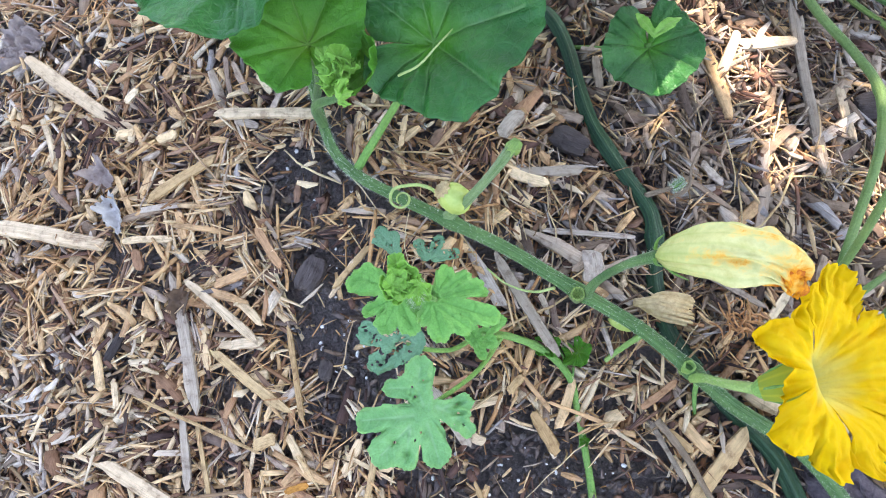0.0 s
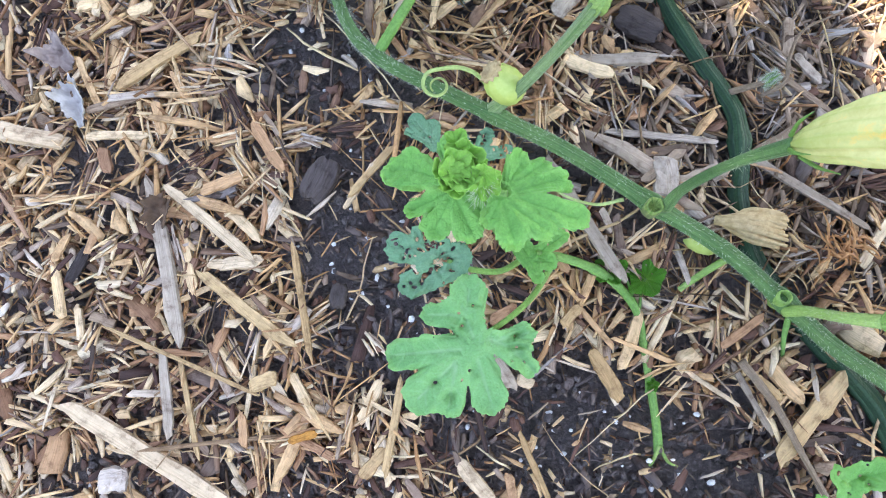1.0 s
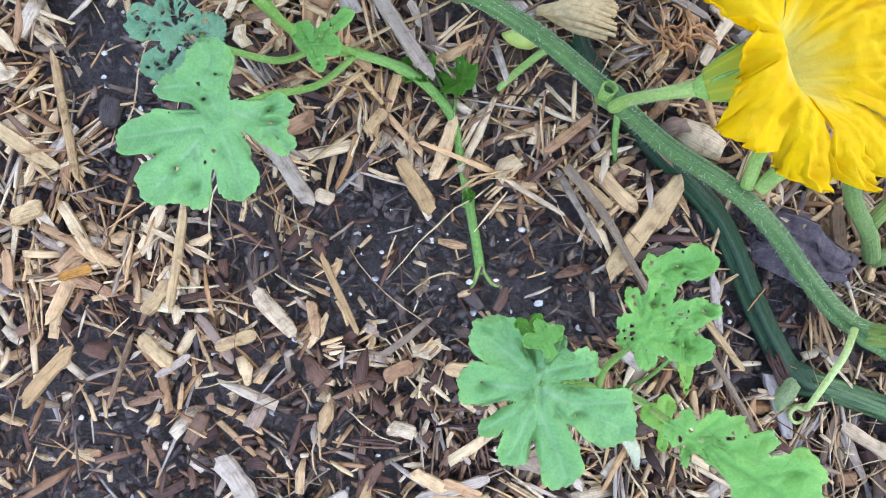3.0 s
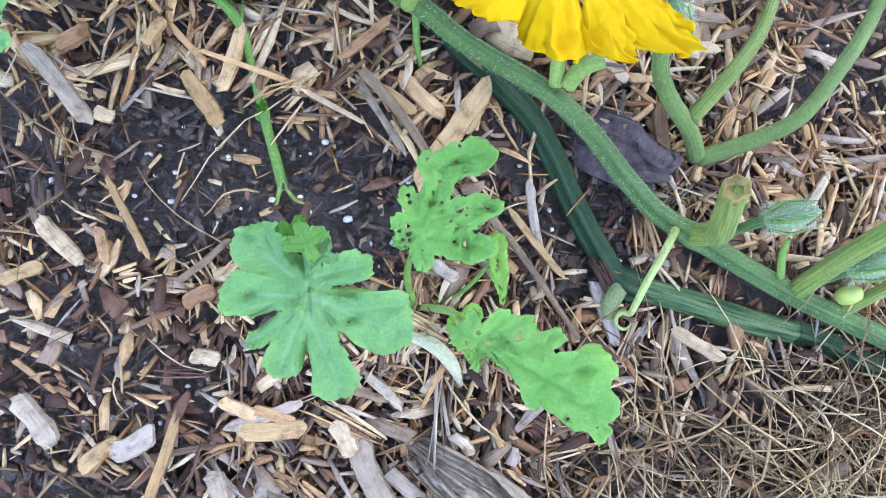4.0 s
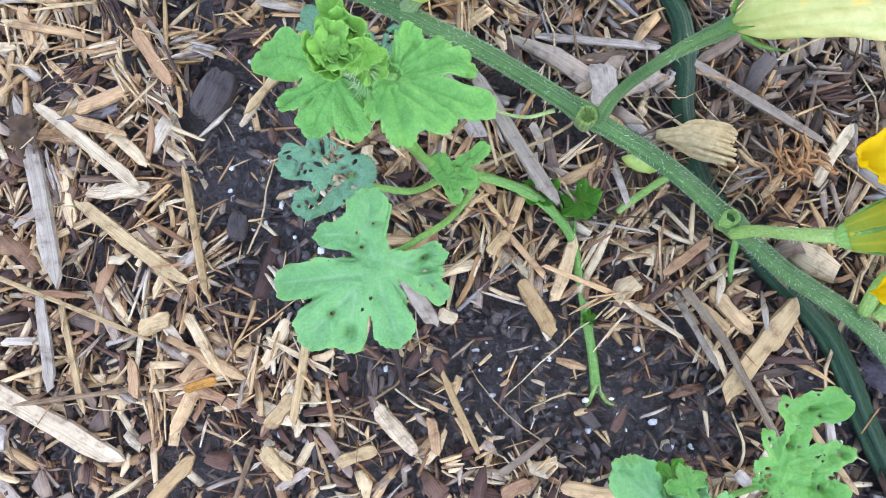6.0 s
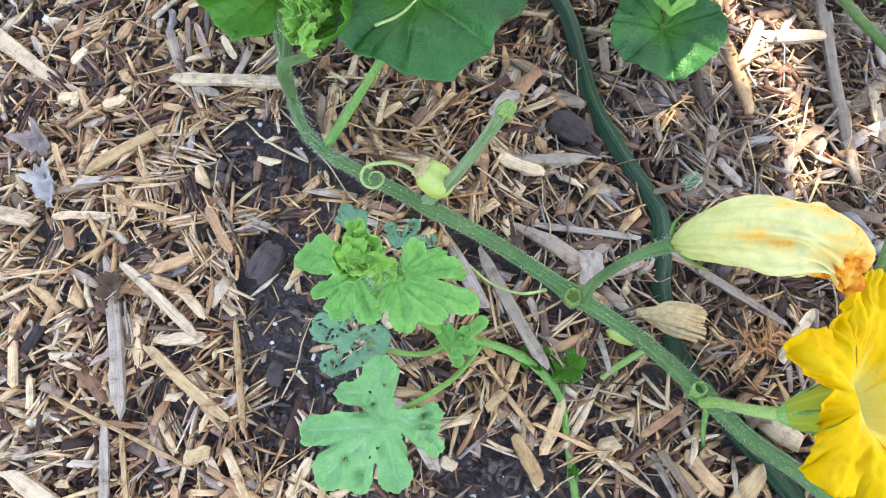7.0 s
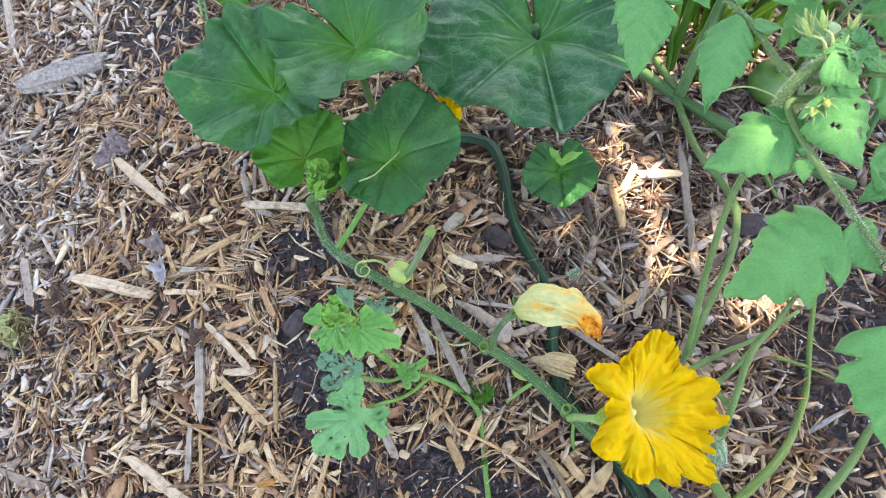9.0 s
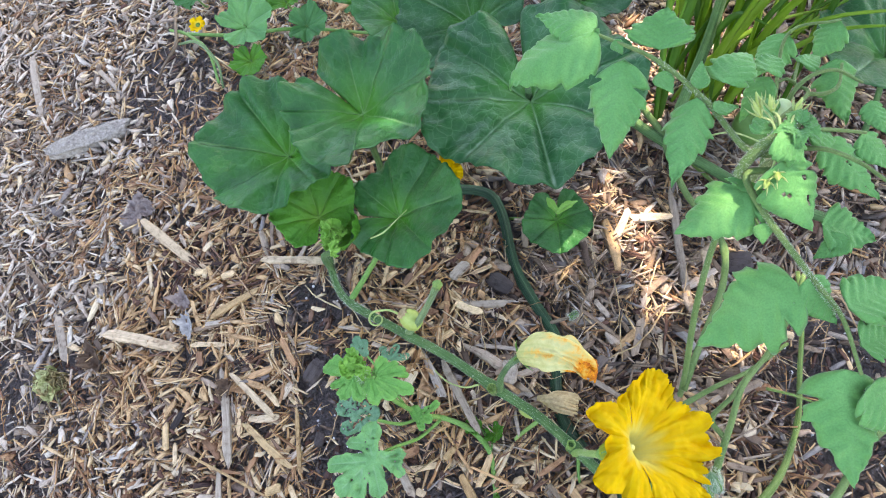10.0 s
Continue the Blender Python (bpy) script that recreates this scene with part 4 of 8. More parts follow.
def crisp_leaf(name, at, turn, length, width, mat, label, seed, curl=0.25):
    """A dry curled leaf: bowed blade, torn rim, real thickness."""
    r = np.random.default_rng(seed)
    na, nr = 60, 12
    v, f = [(0, 0, 0)], []
    ph = r.uniform(0, 6.28, 4)
    for j in range(1, nr + 1):
        for i in range(na):
            a = 2 * math.pi * i / na
            rad = (1 + 0.14 * math.sin(3 * a + ph[0]) + 0.10 * math.sin(7 * a + ph[1]) + 0.07 * math.sin(13 * a + ph[2]) + 0.05 * math.sin(23 * a + ph[3])) * j / nr
            x, y = rad * math.cos(a) * 0.5 * length, rad * math.sin(a) * 0.5 * width
            z = curl * width * (2 * y / width) ** 2 + 0.30 * width * noise.noise(Vector((x * 120, y * 120, seed * 3.3))) + 0.16 * width * noise.noise(Vector((x * 330, y * 330, seed))) + 0.10 * width * math.sin(2.5 * a + ph[3]) * (j / nr) ** 2
            v.append((x, y, z))
    for i in range(na):
        f.append((0, 1 + i, 1 + (i + 1) % na))
        for j in range(nr - 1):
            a, b = 1 + j * na + i, 1 + j * na + (i + 1) % na
            f.append((a, a + na, b + na, b))
    ob = new(name, mesh_of(name, v, f, mat))
    ob.matrix_world = pose(at[0], at[1], float(ground_z(at[0], at[1])) + 0.016, 4, -6, turn)
    sol = ob.modifiers.new("thickness", "SOLIDIFY")
    sol.thickness = 0.0006
    return tagged(ob, label, "dead leaf")


crisp_leaf("dead_leaf", (-0.405, 0.314), 20, 0.046, 0.038, leaf_dead, "flat purple-grey dead leaf on the mulch", 1, 0.08)
crisp_leaf("dead_leaf", (-0.292, 0.157), -62, 0.034, 0.015, leaf_bleached, "bleached blue-white curled dead leaf", 2, 0.7)
crisp_leaf("dead_leaf", (-0.308, 0.190), -50, 0.030, 0.018, leaf_dead, "pale grey curled dead leaf", 3, 0.4)
crisp_leaf("dead_leaf", (-0.422, 0.126), -44, 0.045, 0.022, leaf_brown, "brown crumpled dead leaf", 4, 0.5)
crisp_leaf("dead_leaf", (-0.23, 0.085), 70, 0.022, 0.016, leaf_brown, "small dark red-brown dead leaf", 5, 0.5)


def twig(points, radius, seed, label):
    ob = thing("twig", points[0], label, "twig")
    stalk("stick", points, (radius, radius * 0.85, radius * 0.6), twig_mat, ob, sides=8, wob=0.08, seed=seed)
    return ob


def on(x, y, h):
    return (x, y, float(ground_z(x, y)) + h)


twig([on(0.112, 0.002, 0.018), on(0.130, -0.022, 0.020), on(0.145, -0.048, 0.018), on(0.162, -0.075, 0.014)], 0.0026, 1, "grey-brown dry twig lying on the soil")
twig([on(0.168, -0.070, 0.017), on(0.185, -0.095, 0.019), on(0.209, -0.135, 0.017)], 0.0021, 2, "thin brown dry twig on the mulch")
twig([on(0.335, 0.215, 0.017), on(0.365, 0.265, 0.018), on(0.40, 0.30, 0.015)], 0.0022, 3, "grey dry twig beside the tomato")


# ---- leaves ----
def polar_leaf(name, outline, mat, veins, size, cup, ripple, waves, relief, seed, na=120, nr=20, droop=0.0, holes=0, second=0.21, parent=None, m=None, label="", fold=0.0, thick=0.0004, puff=0.05, crease=0.008, funnel=0.0, vein_wide=0.016):
    """A blade round its stalk: outline(angle) gives the rim, veins are rays with finer ones branching off; the blade is cupped, rippled and bent."""
    r = np.random.default_rng(seed)
    ang = np.linspace(-math.pi, math.pi, na, endpoint=False)
    rim = np.array([outline(a) for a in ang])
    ph = r.uniform(0, 6.28, 5)
    rim = rim * (1 + 0.013 * np.sin(19 * ang + ph[0]) + 0.007 * np.sin(37 * ang + ph[1]) + 0.004 * np.sin(61 * ang + ph[2]))
    s = np.repeat(np.arange(1, nr + 1) / nr, na)
    a, d = np.tile(ang, nr), s * np.tile(rim, nr)
    x, y = d * np.cos(a), d * np.sin(a)
    v, gap = np.zeros(na * nr), np.full(na * nr, 0.2)
    for va, vl in veins:
        dl = (a - va + math.pi) % (2 * math.pi) - math.pi
        p, q = d * np.cos(dl), np.abs(d * np.sin(dl))
        near = np.abs(dl) < 1.3
        gap = np.where(near, np.minimum(gap, q), gap)
        on_vein = near & (p < vl)
        v = np.where(on_vein, np.maximum(v, np.exp(-(q / (vein_wide * (1.25 - 0.8 * p / vl) + 1e-6)) ** 2)), v)
        if second:
            w = (p - 0.9 * q) % second
            v = np.where(on_vein & (np.abs(dl) < 0.5) & (q > 0.01), np.maximum(v, 0.24 * np.exp(-((w - second / 2) / 0.010) ** 2) * (1 - 0.4 * s)), v)
    z = cup * d * d + ripple * s ** 2 * np.sin(waves * a + ph[2]) + 0.5 * ripple * s ** 3 * np.sin(2.7 * waves * a + ph[3])
    z += 0.02 * np.sin(6 * x + ph[4]) * np.sin(5 * y + ph[1]) - relief * v * (1 - 0.4 * s) + puff * np.sin(np.minimum(gap, 0.11) / 0.11 * 1.57)
    z += crease * np.sin(17 * x + ph[0]) * np.sin(19 * y + ph[3]) + 0.6 * crease * np.sin(31 * x - 23 * y + ph[2])
    z += fold * np.abs(y) - droop * x * np.abs(x)
    z -= funnel * np.exp(-(d / 0.30) ** 2) + 0.45 * funnel * np.exp(-((math.pi - np.abs(a)) / 0.45) ** 2) * np.exp(-(d / 0.7) ** 2)
    verts = np.concatenate([[(0.0, 0.0, -funnel)], np.stack([x, y, z], 1)])
    val = np.append(1.0, np.maximum(v * (1 - 0.45 * s), 0.30 * np.exp(-(d / 0.12) ** 2)))
    mid = np.append(1.0, np.exp(-(d / 0.34) ** 2))
    flat = np.array(verts)[:, :2].copy()
    verts = np.array(verts) * size
    faces = []
    for i in range(na):
        k = (i + 1) % na
        faces.append((0, 1 + i, 1 + k))
        for j in range(nr - 1):
            a, b = 1 + j * na + i, 1 + j * na + k
            faces.append((a, a + na, b + na, b))
    if holes:
        gone = set()
        for _ in range(holes):
            c = verts[r.integers(na * 4, len(verts))]
            hr = size * r.uniform(0.012, 0.045)
            for n, f in enumerate(faces):
                if sum((verts[f[0]][k] - c[k]) ** 2 for k in (0, 1)) < hr * hr:
                    gone.add(n)
        faces = [f for n, f in enumerate(faces) if n not in gone]
    ob = part(name, mesh_of(name, verts, faces, mat, uvs=flat, floats=[("vein", val), ("heart", mid)]), parent, label)
    if m is not None:
        ob.matrix_world = m
    sol = ob.modifiers.new("thickness", "SOLIDIFY")
    sol.thickness = thick
    return ob


def squash_outline(notch=0.22, lobe=0.09, lean=0.16):
    def rim(a):
        k = 1 + lobe * math.cos(5 * a) + lean * math.cos(a)
        return k * (1 - 0.8 * math.exp(-((math.pi - abs(a)) / notch) ** 2))
    return rim


SQUASH_VEINS = [(0.0, 1.1), (0.85, 0.98), (-0.85, 0.98), (1.65, 0.85), (-1.65, 0.85), (2.4, 0.75), (-2.4, 0.75)]


def cut_blade(parent, m, lobes, unit, mat, seed, holes=0, droop=0.10, ripple=0.05, label="", hole_size=(0.016, 0.04)):
    """A deeply cut leaf: the union of tapering lobes (from x, y to x, y with two half widths, y down, in units), laid on a fine
    grid whose rim is drawn onto the outline; lobes are puffed between sunken veins, the rim waves and hangs."""
    r = np.random.default_rng(seed)
    lb = np.array(lobes, float)
    lb[:, [1, 3]] *= -1
    lb[:, 4] = np.maximum(lb[:, 4], np.minimum(lb[:, 4] * 1.28, 0.92 * lb[:, 5]))
    size = np.abs(lb[:, :4]).max() + lb[:, 4:].max()
    lb /= size
    pits = []
    for _ in range(holes):
        k = lb[r.integers(len(lb))]
        t = r.uniform(0.3, 1.05)
        pits.append((k[0] + (k[2] - k[0]) * t + r.normal(0, k[5] * 0.5), k[1] + (k[3] - k[1]) * t + r.normal(0, k[5] * 0.5), r.uniform(*hole_size), r.uniform(0.5, 1.0), r.uniform(0, 3.14)))
    ph = r.uniform(0, 6.28, 8)

    def field(x, y):
        best = np.full_like(x, -9.0)
        for x0, y0, x1, y1, r0, r1 in lb:
            dx, dy = x1 - x0, y1 - y0
            t = np.clip(((x - x0) * dx + (y - y0) * dy) / (dx * dx + dy * dy + 1e-9), 0, 1)
            f = r0 + (r1 - r0) * t - np.hypot(x - x0 - t * dx, y - y0 - t * dy)
            k = 0.006
            mm = np.clip(0.5 + 0.5 * (f - best) / k, 0, 1)
            best = best * (1 - mm) + f * mm + k * mm * (1 - mm)
        a = np.arctan2(y, x)
        best = best + 0.010 * np.sin(26 * a + ph[0]) + 0.006 * np.sin(43 * a + ph[1]) + 0.006 * np.sin(83 * a + ph[4]) + 0.008 * np.sin(21 * x + ph[2]) * np.sin(23 * y + ph[3])
        for hx, hy, hr, ax, tn in pits:
            u, v = (x - hx) * math.cos(tn) + (y - hy) * math.sin(tn), -(x - hx) * math.sin(tn) + (y - hy) * math.cos(tn)
            best = np.minimum(best, np.hypot(u * ax, v / ax) - hr)
        return best

    n = 170 if size * unit > 0.03 else 100
    ax = np.linspace(-1.05, 1.05, n)
    gx2, gy2 = np.meshgrid(ax, ax)
    f0 = field(gx2, gy2)
    ins = f0 > 0
    cell = ins[:-1, :-1] | ins[1:, :-1] | ins[:-1, 1:] | ins[1:, 1:]
    px2, py2 = gx2.copy(), gy2.copy()
    e = 0.004
    for _ in range(5):
        f = field(px2, py2)
        dfx, dfy = (field(px2 + e, py2) - f) / e, (field(px2, py2 + e) - f) / e
        g2 = dfx ** 2 + dfy ** 2 + 0.05
        step = np.where(ins, 0.0, -f / g2)
        px2 += np.clip(step * dfx, -0.007, 0.007)
        py2 += np.clip(step * dfy, -0.007, 0.007)
    vein = np.zeros_like(px2)
    gap = np.full_like(px2, 0.2)
    for x0, y0, x1, y1, r0, r1 in lb:
        dx, dy = x1 - x0, y1 - y0
        ln = math.hypot(dx, dy) + 1e-9
        tt = ((px2 - x0) * dx + (py2 - y0) * dy) / ln ** 2
        t = np.clip(tt, 0, 1.15)
        q = np.hypot(px2 - x0 - t * dx, py2 - y0 - t * dy)
        vein = np.maximum(vein, np.exp(-(q / (0.020 * (1.2 - 0.6 * t))) ** 2))
        w = (tt * ln - 0.8 * q) % 0.13
        vein = np.maximum(vein, 0.35 * np.exp(-((w - 0.065) / 0.012) ** 2) * (q < r1) * (q > 0.01))
        gap = np.minimum(gap, q)
    d = np.hypot(px2, py2)
    rim = np.clip(1 - f0 / 0.10, 0, 1)
    z = 0.05 * np.sin(np.clip(gap, 0, 0.2) / 0.2 * 1.57) - 0.004 * vein - droop * d * d
    z += ripple * rim ** 2 * (np.sin(9 * px2 + ph[4]) * np.cos(8 * py2 + ph[5])) + 0.010 * np.sin(24 * px2 + ph[6]) * np.sin(22 * py2 + ph[7]) - 0.03 * rim ** 2
    z += 0.05 * np.sin(3.2 * px2 + ph[1]) * np.sin(2.9 * py2 + ph[2])
    idx = np.full((n, n), -1)
    used = np.zeros((n, n), bool)
    used[:-1, :-1] |= cell
    used[1:, :-1] |= cell
    used[:-1, 1:] |= cell
    used[1:, 1:] |= cell
    idx[used] = np.arange(used.sum())
    verts = np.stack([px2[used], py2[used], z[used]], 1) * size * unit
    jj, ii = np.nonzero(cell)
    faces = np.stack([idx[jj, ii], idx[jj, ii + 1], idx[jj + 1, ii + 1], idx[jj + 1, ii]], 1).tolist()
    flat = np.stack([px2[used], py2[used]], 1)
    ob = part("leaf", mesh_of("leaf", verts, faces, mat, uvs=flat, floats=[("vein", vein[used] * (1 - 0.6 * rim[used])), ("heart", 0.55 * rim[used] ** 3)]), parent, label)
    ob.matrix_world = m
    sol = ob.modifiers.new("thickness", "SOLIDIFY")
    sol.thickness = 0.0004
    return ob


def squash_leaf_at(parent, base, tip, normal, size, mat, seed, cup=0.12, ripple=0.05, droop=0.0, label="", notch=0.16, lobe=0.035, lean=0.14, fine=(260, 26)):
    return polar_leaf("leaf", squash_outline(notch, lobe, lean), mat, SQUASH_VEINS, size, cup, ripple, 6, 0.005, seed, na=fine[0], nr=fine[1], droop=droop, puff=0.060, crease=0.007, funnel=0.18, vein_wide=0.009, second=0.24,
                      parent=parent, m=aim(base, tip, normal), label=label)


# ---- squash vine with its leaves, flowers and tendrils ----
squash = thing("squash_plant", on(0.30, -0.105, 0.0), "green squash vine with large leaves and yellow blossom crossing the mulch", "squash plant")
stalk("stem", VINE, (0.0034, 0.0038, 0.0043, 0.0046, 0.0050, 0.0054, 0.0054), vine_green, squash, "ridged hairy green stem", sides=24, ridge=0.11, n=10,
      knots=((0.30, 0.25, 0.008), (0.40, 0.35, 0.007), (0.5, 0.40, 0.008), (0.80, 0.25, 0.01)))


def hairs(points, radius, count, length, mat, parent, seed):
    """Short bristles all along a stem."""
    c = spline(points, 10)
    r = np.random.default_rng(seed)
    i = r.integers(0, len(c) - 1, count)
    p = c[i] + (c[i + 1] - c[i]) * r.random((count, 1))
    t = c[i + 1] - c[i]
    t /= np.linalg.norm(t, axis=1)[:, None]
    d = r.normal(size=(count, 3))
    d -= (d * t).sum(1)[:, None] * t
    d /= np.linalg.norm(d, axis=1)[:, None]
    w = np.cross(d, t) * 0.00010
    a = p + d * radius * 0.9
    b = a + (d + 0.35 * t * r.normal(size=(count, 1))) * length * r.uniform(0.5, 1.2, (count, 1))
    u = t * 0.00010
    v = np.stack([a + w, a - w, a + u, b], 1).reshape(-1, 3)
    f = (np.arange(count)[:, None, None] * 4 + np.array([(0, 1, 3), (1, 2, 3), (2, 0, 3)])[None]).reshape(-1, 3)
    me = quads_mesh("bristles", v, f, v[:, :2], mat)
    ob = part("bristles", me, parent, "", parent.matrix_world.inverted())
    return tagged(ob, kind="stuff")


bristle = plain_mat("bristle", (0.36, 0.46, 0.26), (0.55, 0.62, 0.42), 50.0, 0.6, 0.0001)
bristle_pale = plain_mat("bristle_pale", (0.52, 0.60, 0.46), (0.68, 0.74, 0.62), 50.0, 0.6, 0.0001)
hairs(VINE, 0.0050, 6000, 0.0026, bristle_pale, squash, 3)

# the open blossoms


def corolla(sector, sectors, size):
    """One of five petals, fused to its neighbours low in the funnel; the rim is ruffled."""
    na, nr = 44, 30
    span = 2 * math.pi / sectors
    verts, throat, vein = [], [], []
    r = np.random.default_rng(77)
    ph = r.uniform(0, 6.28, 8)
    wave_a, wave_b, wave_c = (np.append(w, w[0]) for w in (r.normal(0, 1, 26), r.normal(0, 1, 47), r.normal(0, 1, 90)))
    at = lambda w, a: float(np.interp((a / 6.28318) % 1.0, np.linspace(0, 1, len(w)), w))
    for j in range(nr + 1):
        s = j / nr
        for i in range(na + 1):
            u = i / na
            a = sector * span + (u - 0.5) * span
            edge = abs(2 * u - 1)
            tip = 0.76 + 0.24 * (1 - edge ** 2.2) - 0.22 * math.exp(-((edge - 1) / 0.13) ** 2)
            tip *= 1 + 0.045 * at(wave_a, a) + 0.035 * at(wave_b, a) + 0.030 * at(wave_c, a)
            flare = 0.03 + 0.35 * min(1, s / 0.42) ** 0.75 + 0.64 * (max(0, s - 0.30) / 0.70) ** 1.1 * tip
            up = 0.66 * (1 - (1 - min(1, s / 0.75)) ** 1.5) - 0.26 * max(0, s - 0.72)
            up += s ** 3 * (0.085 * at(wave_a, a) + 0.045 * at(wave_b, a + 0.5)) + 0.05 * s ** 6 * at(wave_c, a)
            up -= 0.07 * math.exp(-((u - 0.5) / 0.05) ** 2) * s * (1 - 0.5 * s) + 0.10 * s ** 3 * max(0.0, edge - 0.55)
            verts.append((flare * size * math.cos(a), flare * size * math.sin(a), up * size))
            throat.append(max(0.0, 1 - s / 0.46))
            vein.append(max(math.exp(-((u - 0.5) / 0.03) ** 2), 0.7 * math.exp(-((u - 0.30) / 0.02) ** 2), 0.7 * math.exp(-((u - 0.70) / 0.02) ** 2), 0.6 * math.exp(-((u - 0.40) / 0.015) ** 2), 0.6 * math.exp(-((u - 0.60) / 0.015) ** 2)) * (1 - 0.5 * s))
    w = na + 1
    faces = [(j * w + i, j * w + i + 1, (j + 1) * w + i + 1, (j + 1) * w + i) for j in range(nr) for i in range(na)]
    return mesh_of("petal", verts, faces, petal_yellow, floats=[("throat", throat), ("vein", vein)])


def lathe(profile, sides, ridge, folds, name, mat):
    """A solid of turning with lengthwise ribs. profile: (radius, height)."""
    v, f = [], []
    for rr, h in profile:
        for k in range(sides):
            a = 2 * math.pi * k / sides
            q = rr * (1 + ridge * math.cos(folds * a))
            v.append((q * math.cos(a), q * math.sin(a), h))
    n = len(profile)
    for j in range(n - 1):
        for k in range(sides):
            a, b = j * sides + k, j * sides + (k + 1) % sides
            f.append((a, b, b + sides, a + sides))
    f.append(tuple(range(sides - 1, -1, -1)))
    f.append(tuple((n - 1) * sides + k for k in range(sides)))
    uv = [(h * 10, k / sides) for rr, h in profile for k in range(sides)]
    return mesh_of(name, v, f, mat, uvs=uv)


def upright(at, up):
    """A pose at a point whose z runs along up."""
    return Matrix.Translation(at) @ Vector(up).to_track_quat("Z", "Y").to_matrix().to_4x4()


# the large one: a bell that lies over, its five ragged petals spread flatter than the bell's own axis
BELL, THROAT, RIM = np.array((0.160, 0.019, 0.073)), np.array((0.188, 0.024, 0.088)), np.array((0.205, 0.030, 0.090))


def frame_of(axis):
    d = np.array(axis, float) / np.linalg.norm(axis)
    e = np.array((1.0, 0.0, 0.0)) - d[0] * d
    e /= np.linalg.norm(e)
    return d, e, np.cross(d, e)


# lobes of the spread rim: direction in degrees, length in mm, half width in degrees
RIM_LOBES = [(90, 61, 20), (112, 50, 14), (29, 57, 13), (-3, 54, 15), (45, 46, 8), (-31, 47, 10), (-55, 67, 15), (-84, 62, 12), (-110, 67, 15), (-139, 71, 14), (165, 62, 15), (-168, 48, 14), (134, 46, 14)]


def open_petal(a0, a1, seed):
    """One petal of the spread blossom between two notches, from deep in the throat to the torn, ruffled rim."""
    na, nr = 56, 44
    d, e1, e2 = frame_of((0.36, 0.05, 0.93))
    t, f1, f2 = frame_of(THROAT - BELL)
    r = np.random.default_rng(seed)
    ph = r.uniform(0, 6.28, 10)
    rag = r.normal(0, 1, na + 1)
    rag = 0.5 * rag + 0.5 * np.interp(np.arange(na + 1), np.arange(0, na + 5, 4), r.normal(0, 1, len(np.arange(0, na + 5, 4))))
    verts, throat, vein, flat = [], [], [], []
    for j in range(nr + 1):
        s = j / nr
        for i in range(na + 1):
            u = i / na
            deg = a0 + (a1 - a0) * u
            a = radians(deg)
            long = 0.041
            for la, ll, lw in RIM_LOBES:
                off = abs((deg - la + 180) % 360 - 180) / lw
                long = max(long, 0.001 * ll * (1 - 0.20 * off ** 1.7) if off < 1.6 else 0.0)
            long += 0.0015 * rag[i]
            edge = RIM + long * (math.cos(a) * e1 + math.sin(a) * e2)
            wall = THROAT + 0.0125 * (math.cos(a) * f1 + math.sin(a) * f2)
            if s < 0.22:
                q = s / 0.22
                p = BELL + (THROAT - BELL) * (0.35 + 0.65 * q) + (0.0062 + 0.0063 * q ** 0.8) * (math.cos(a) * f1 + math.sin(a) * f2)
            else:
                q = (s - 0.22) / 0.78
                p = wall + (edge - wall) * q ** 0.92
                p = p + d * (0.0060 * math.sin(math.pi * min(1.0, q * 1.15)) * (1 - 0.3 * q))
                # ruffles: long folds from the throat, crumples near the rim, the rim itself turned up and down
                p = p + d * (0.0013 * q * math.sin(9 * a + ph[0] + 1.5 * q) + 0.0012 * q ** 2 * math.sin(17 * a + ph[1] - 4 * q) + 0.0020 * q ** 1.5 * math.sin(11 * q + 6 * a + ph[2]) * math.sin(5 * a + ph[3]))
                p = p + d * (0.0012 * q * math.sin(31 * a + ph[4] + 7 * q) + 0.0040 * q ** 5 * math.sin(13 * a + ph[5]) + 0.0030 * q ** 6 * rag[i])
                wx, wy = 210 * (p @ e1), 210 * (p @ e2)
                p = p + d * q ** 0.7 * (0.0022 * noise.noise(Vector((wx, wy, seed))) + 0.0030 * noise.noise(Vector((0.42 * wx, 0.42 * wy, seed + 5.0))))
                p = p - d * 0.0015 * math.exp(-((u - 0.5) / 0.05) ** 2) * q * (1 - 0.6 * q)
            verts.append(p)
            reach = 0.20 + 0.10 * max(0.0, math.cos(a)) + 0.05 * math.sin(13 * a)
            throat.append(0.9 * max(0.0, 1 - max(0.0, s - 0.18) / reach))
            ribs = max(math.exp(-(((u * 6) % 1 - 0.5) / 0.10) ** 2) * 0.8, math.exp(-((u - 0.5) / 0.03) ** 2))
            vein.append(ribs * (1 - 0.65 * s))
            flat.append((u, s))
    w = na + 1
    faces = [(j * w + i, j * w + i + 1, (j + 1) * w + i + 1, (j + 1) * w + i) for j in range(nr) for i in range(na)]
    return mesh_of("petal", verts, faces, petal_yellow, floats=[("throat", throat), ("vein", vein)])


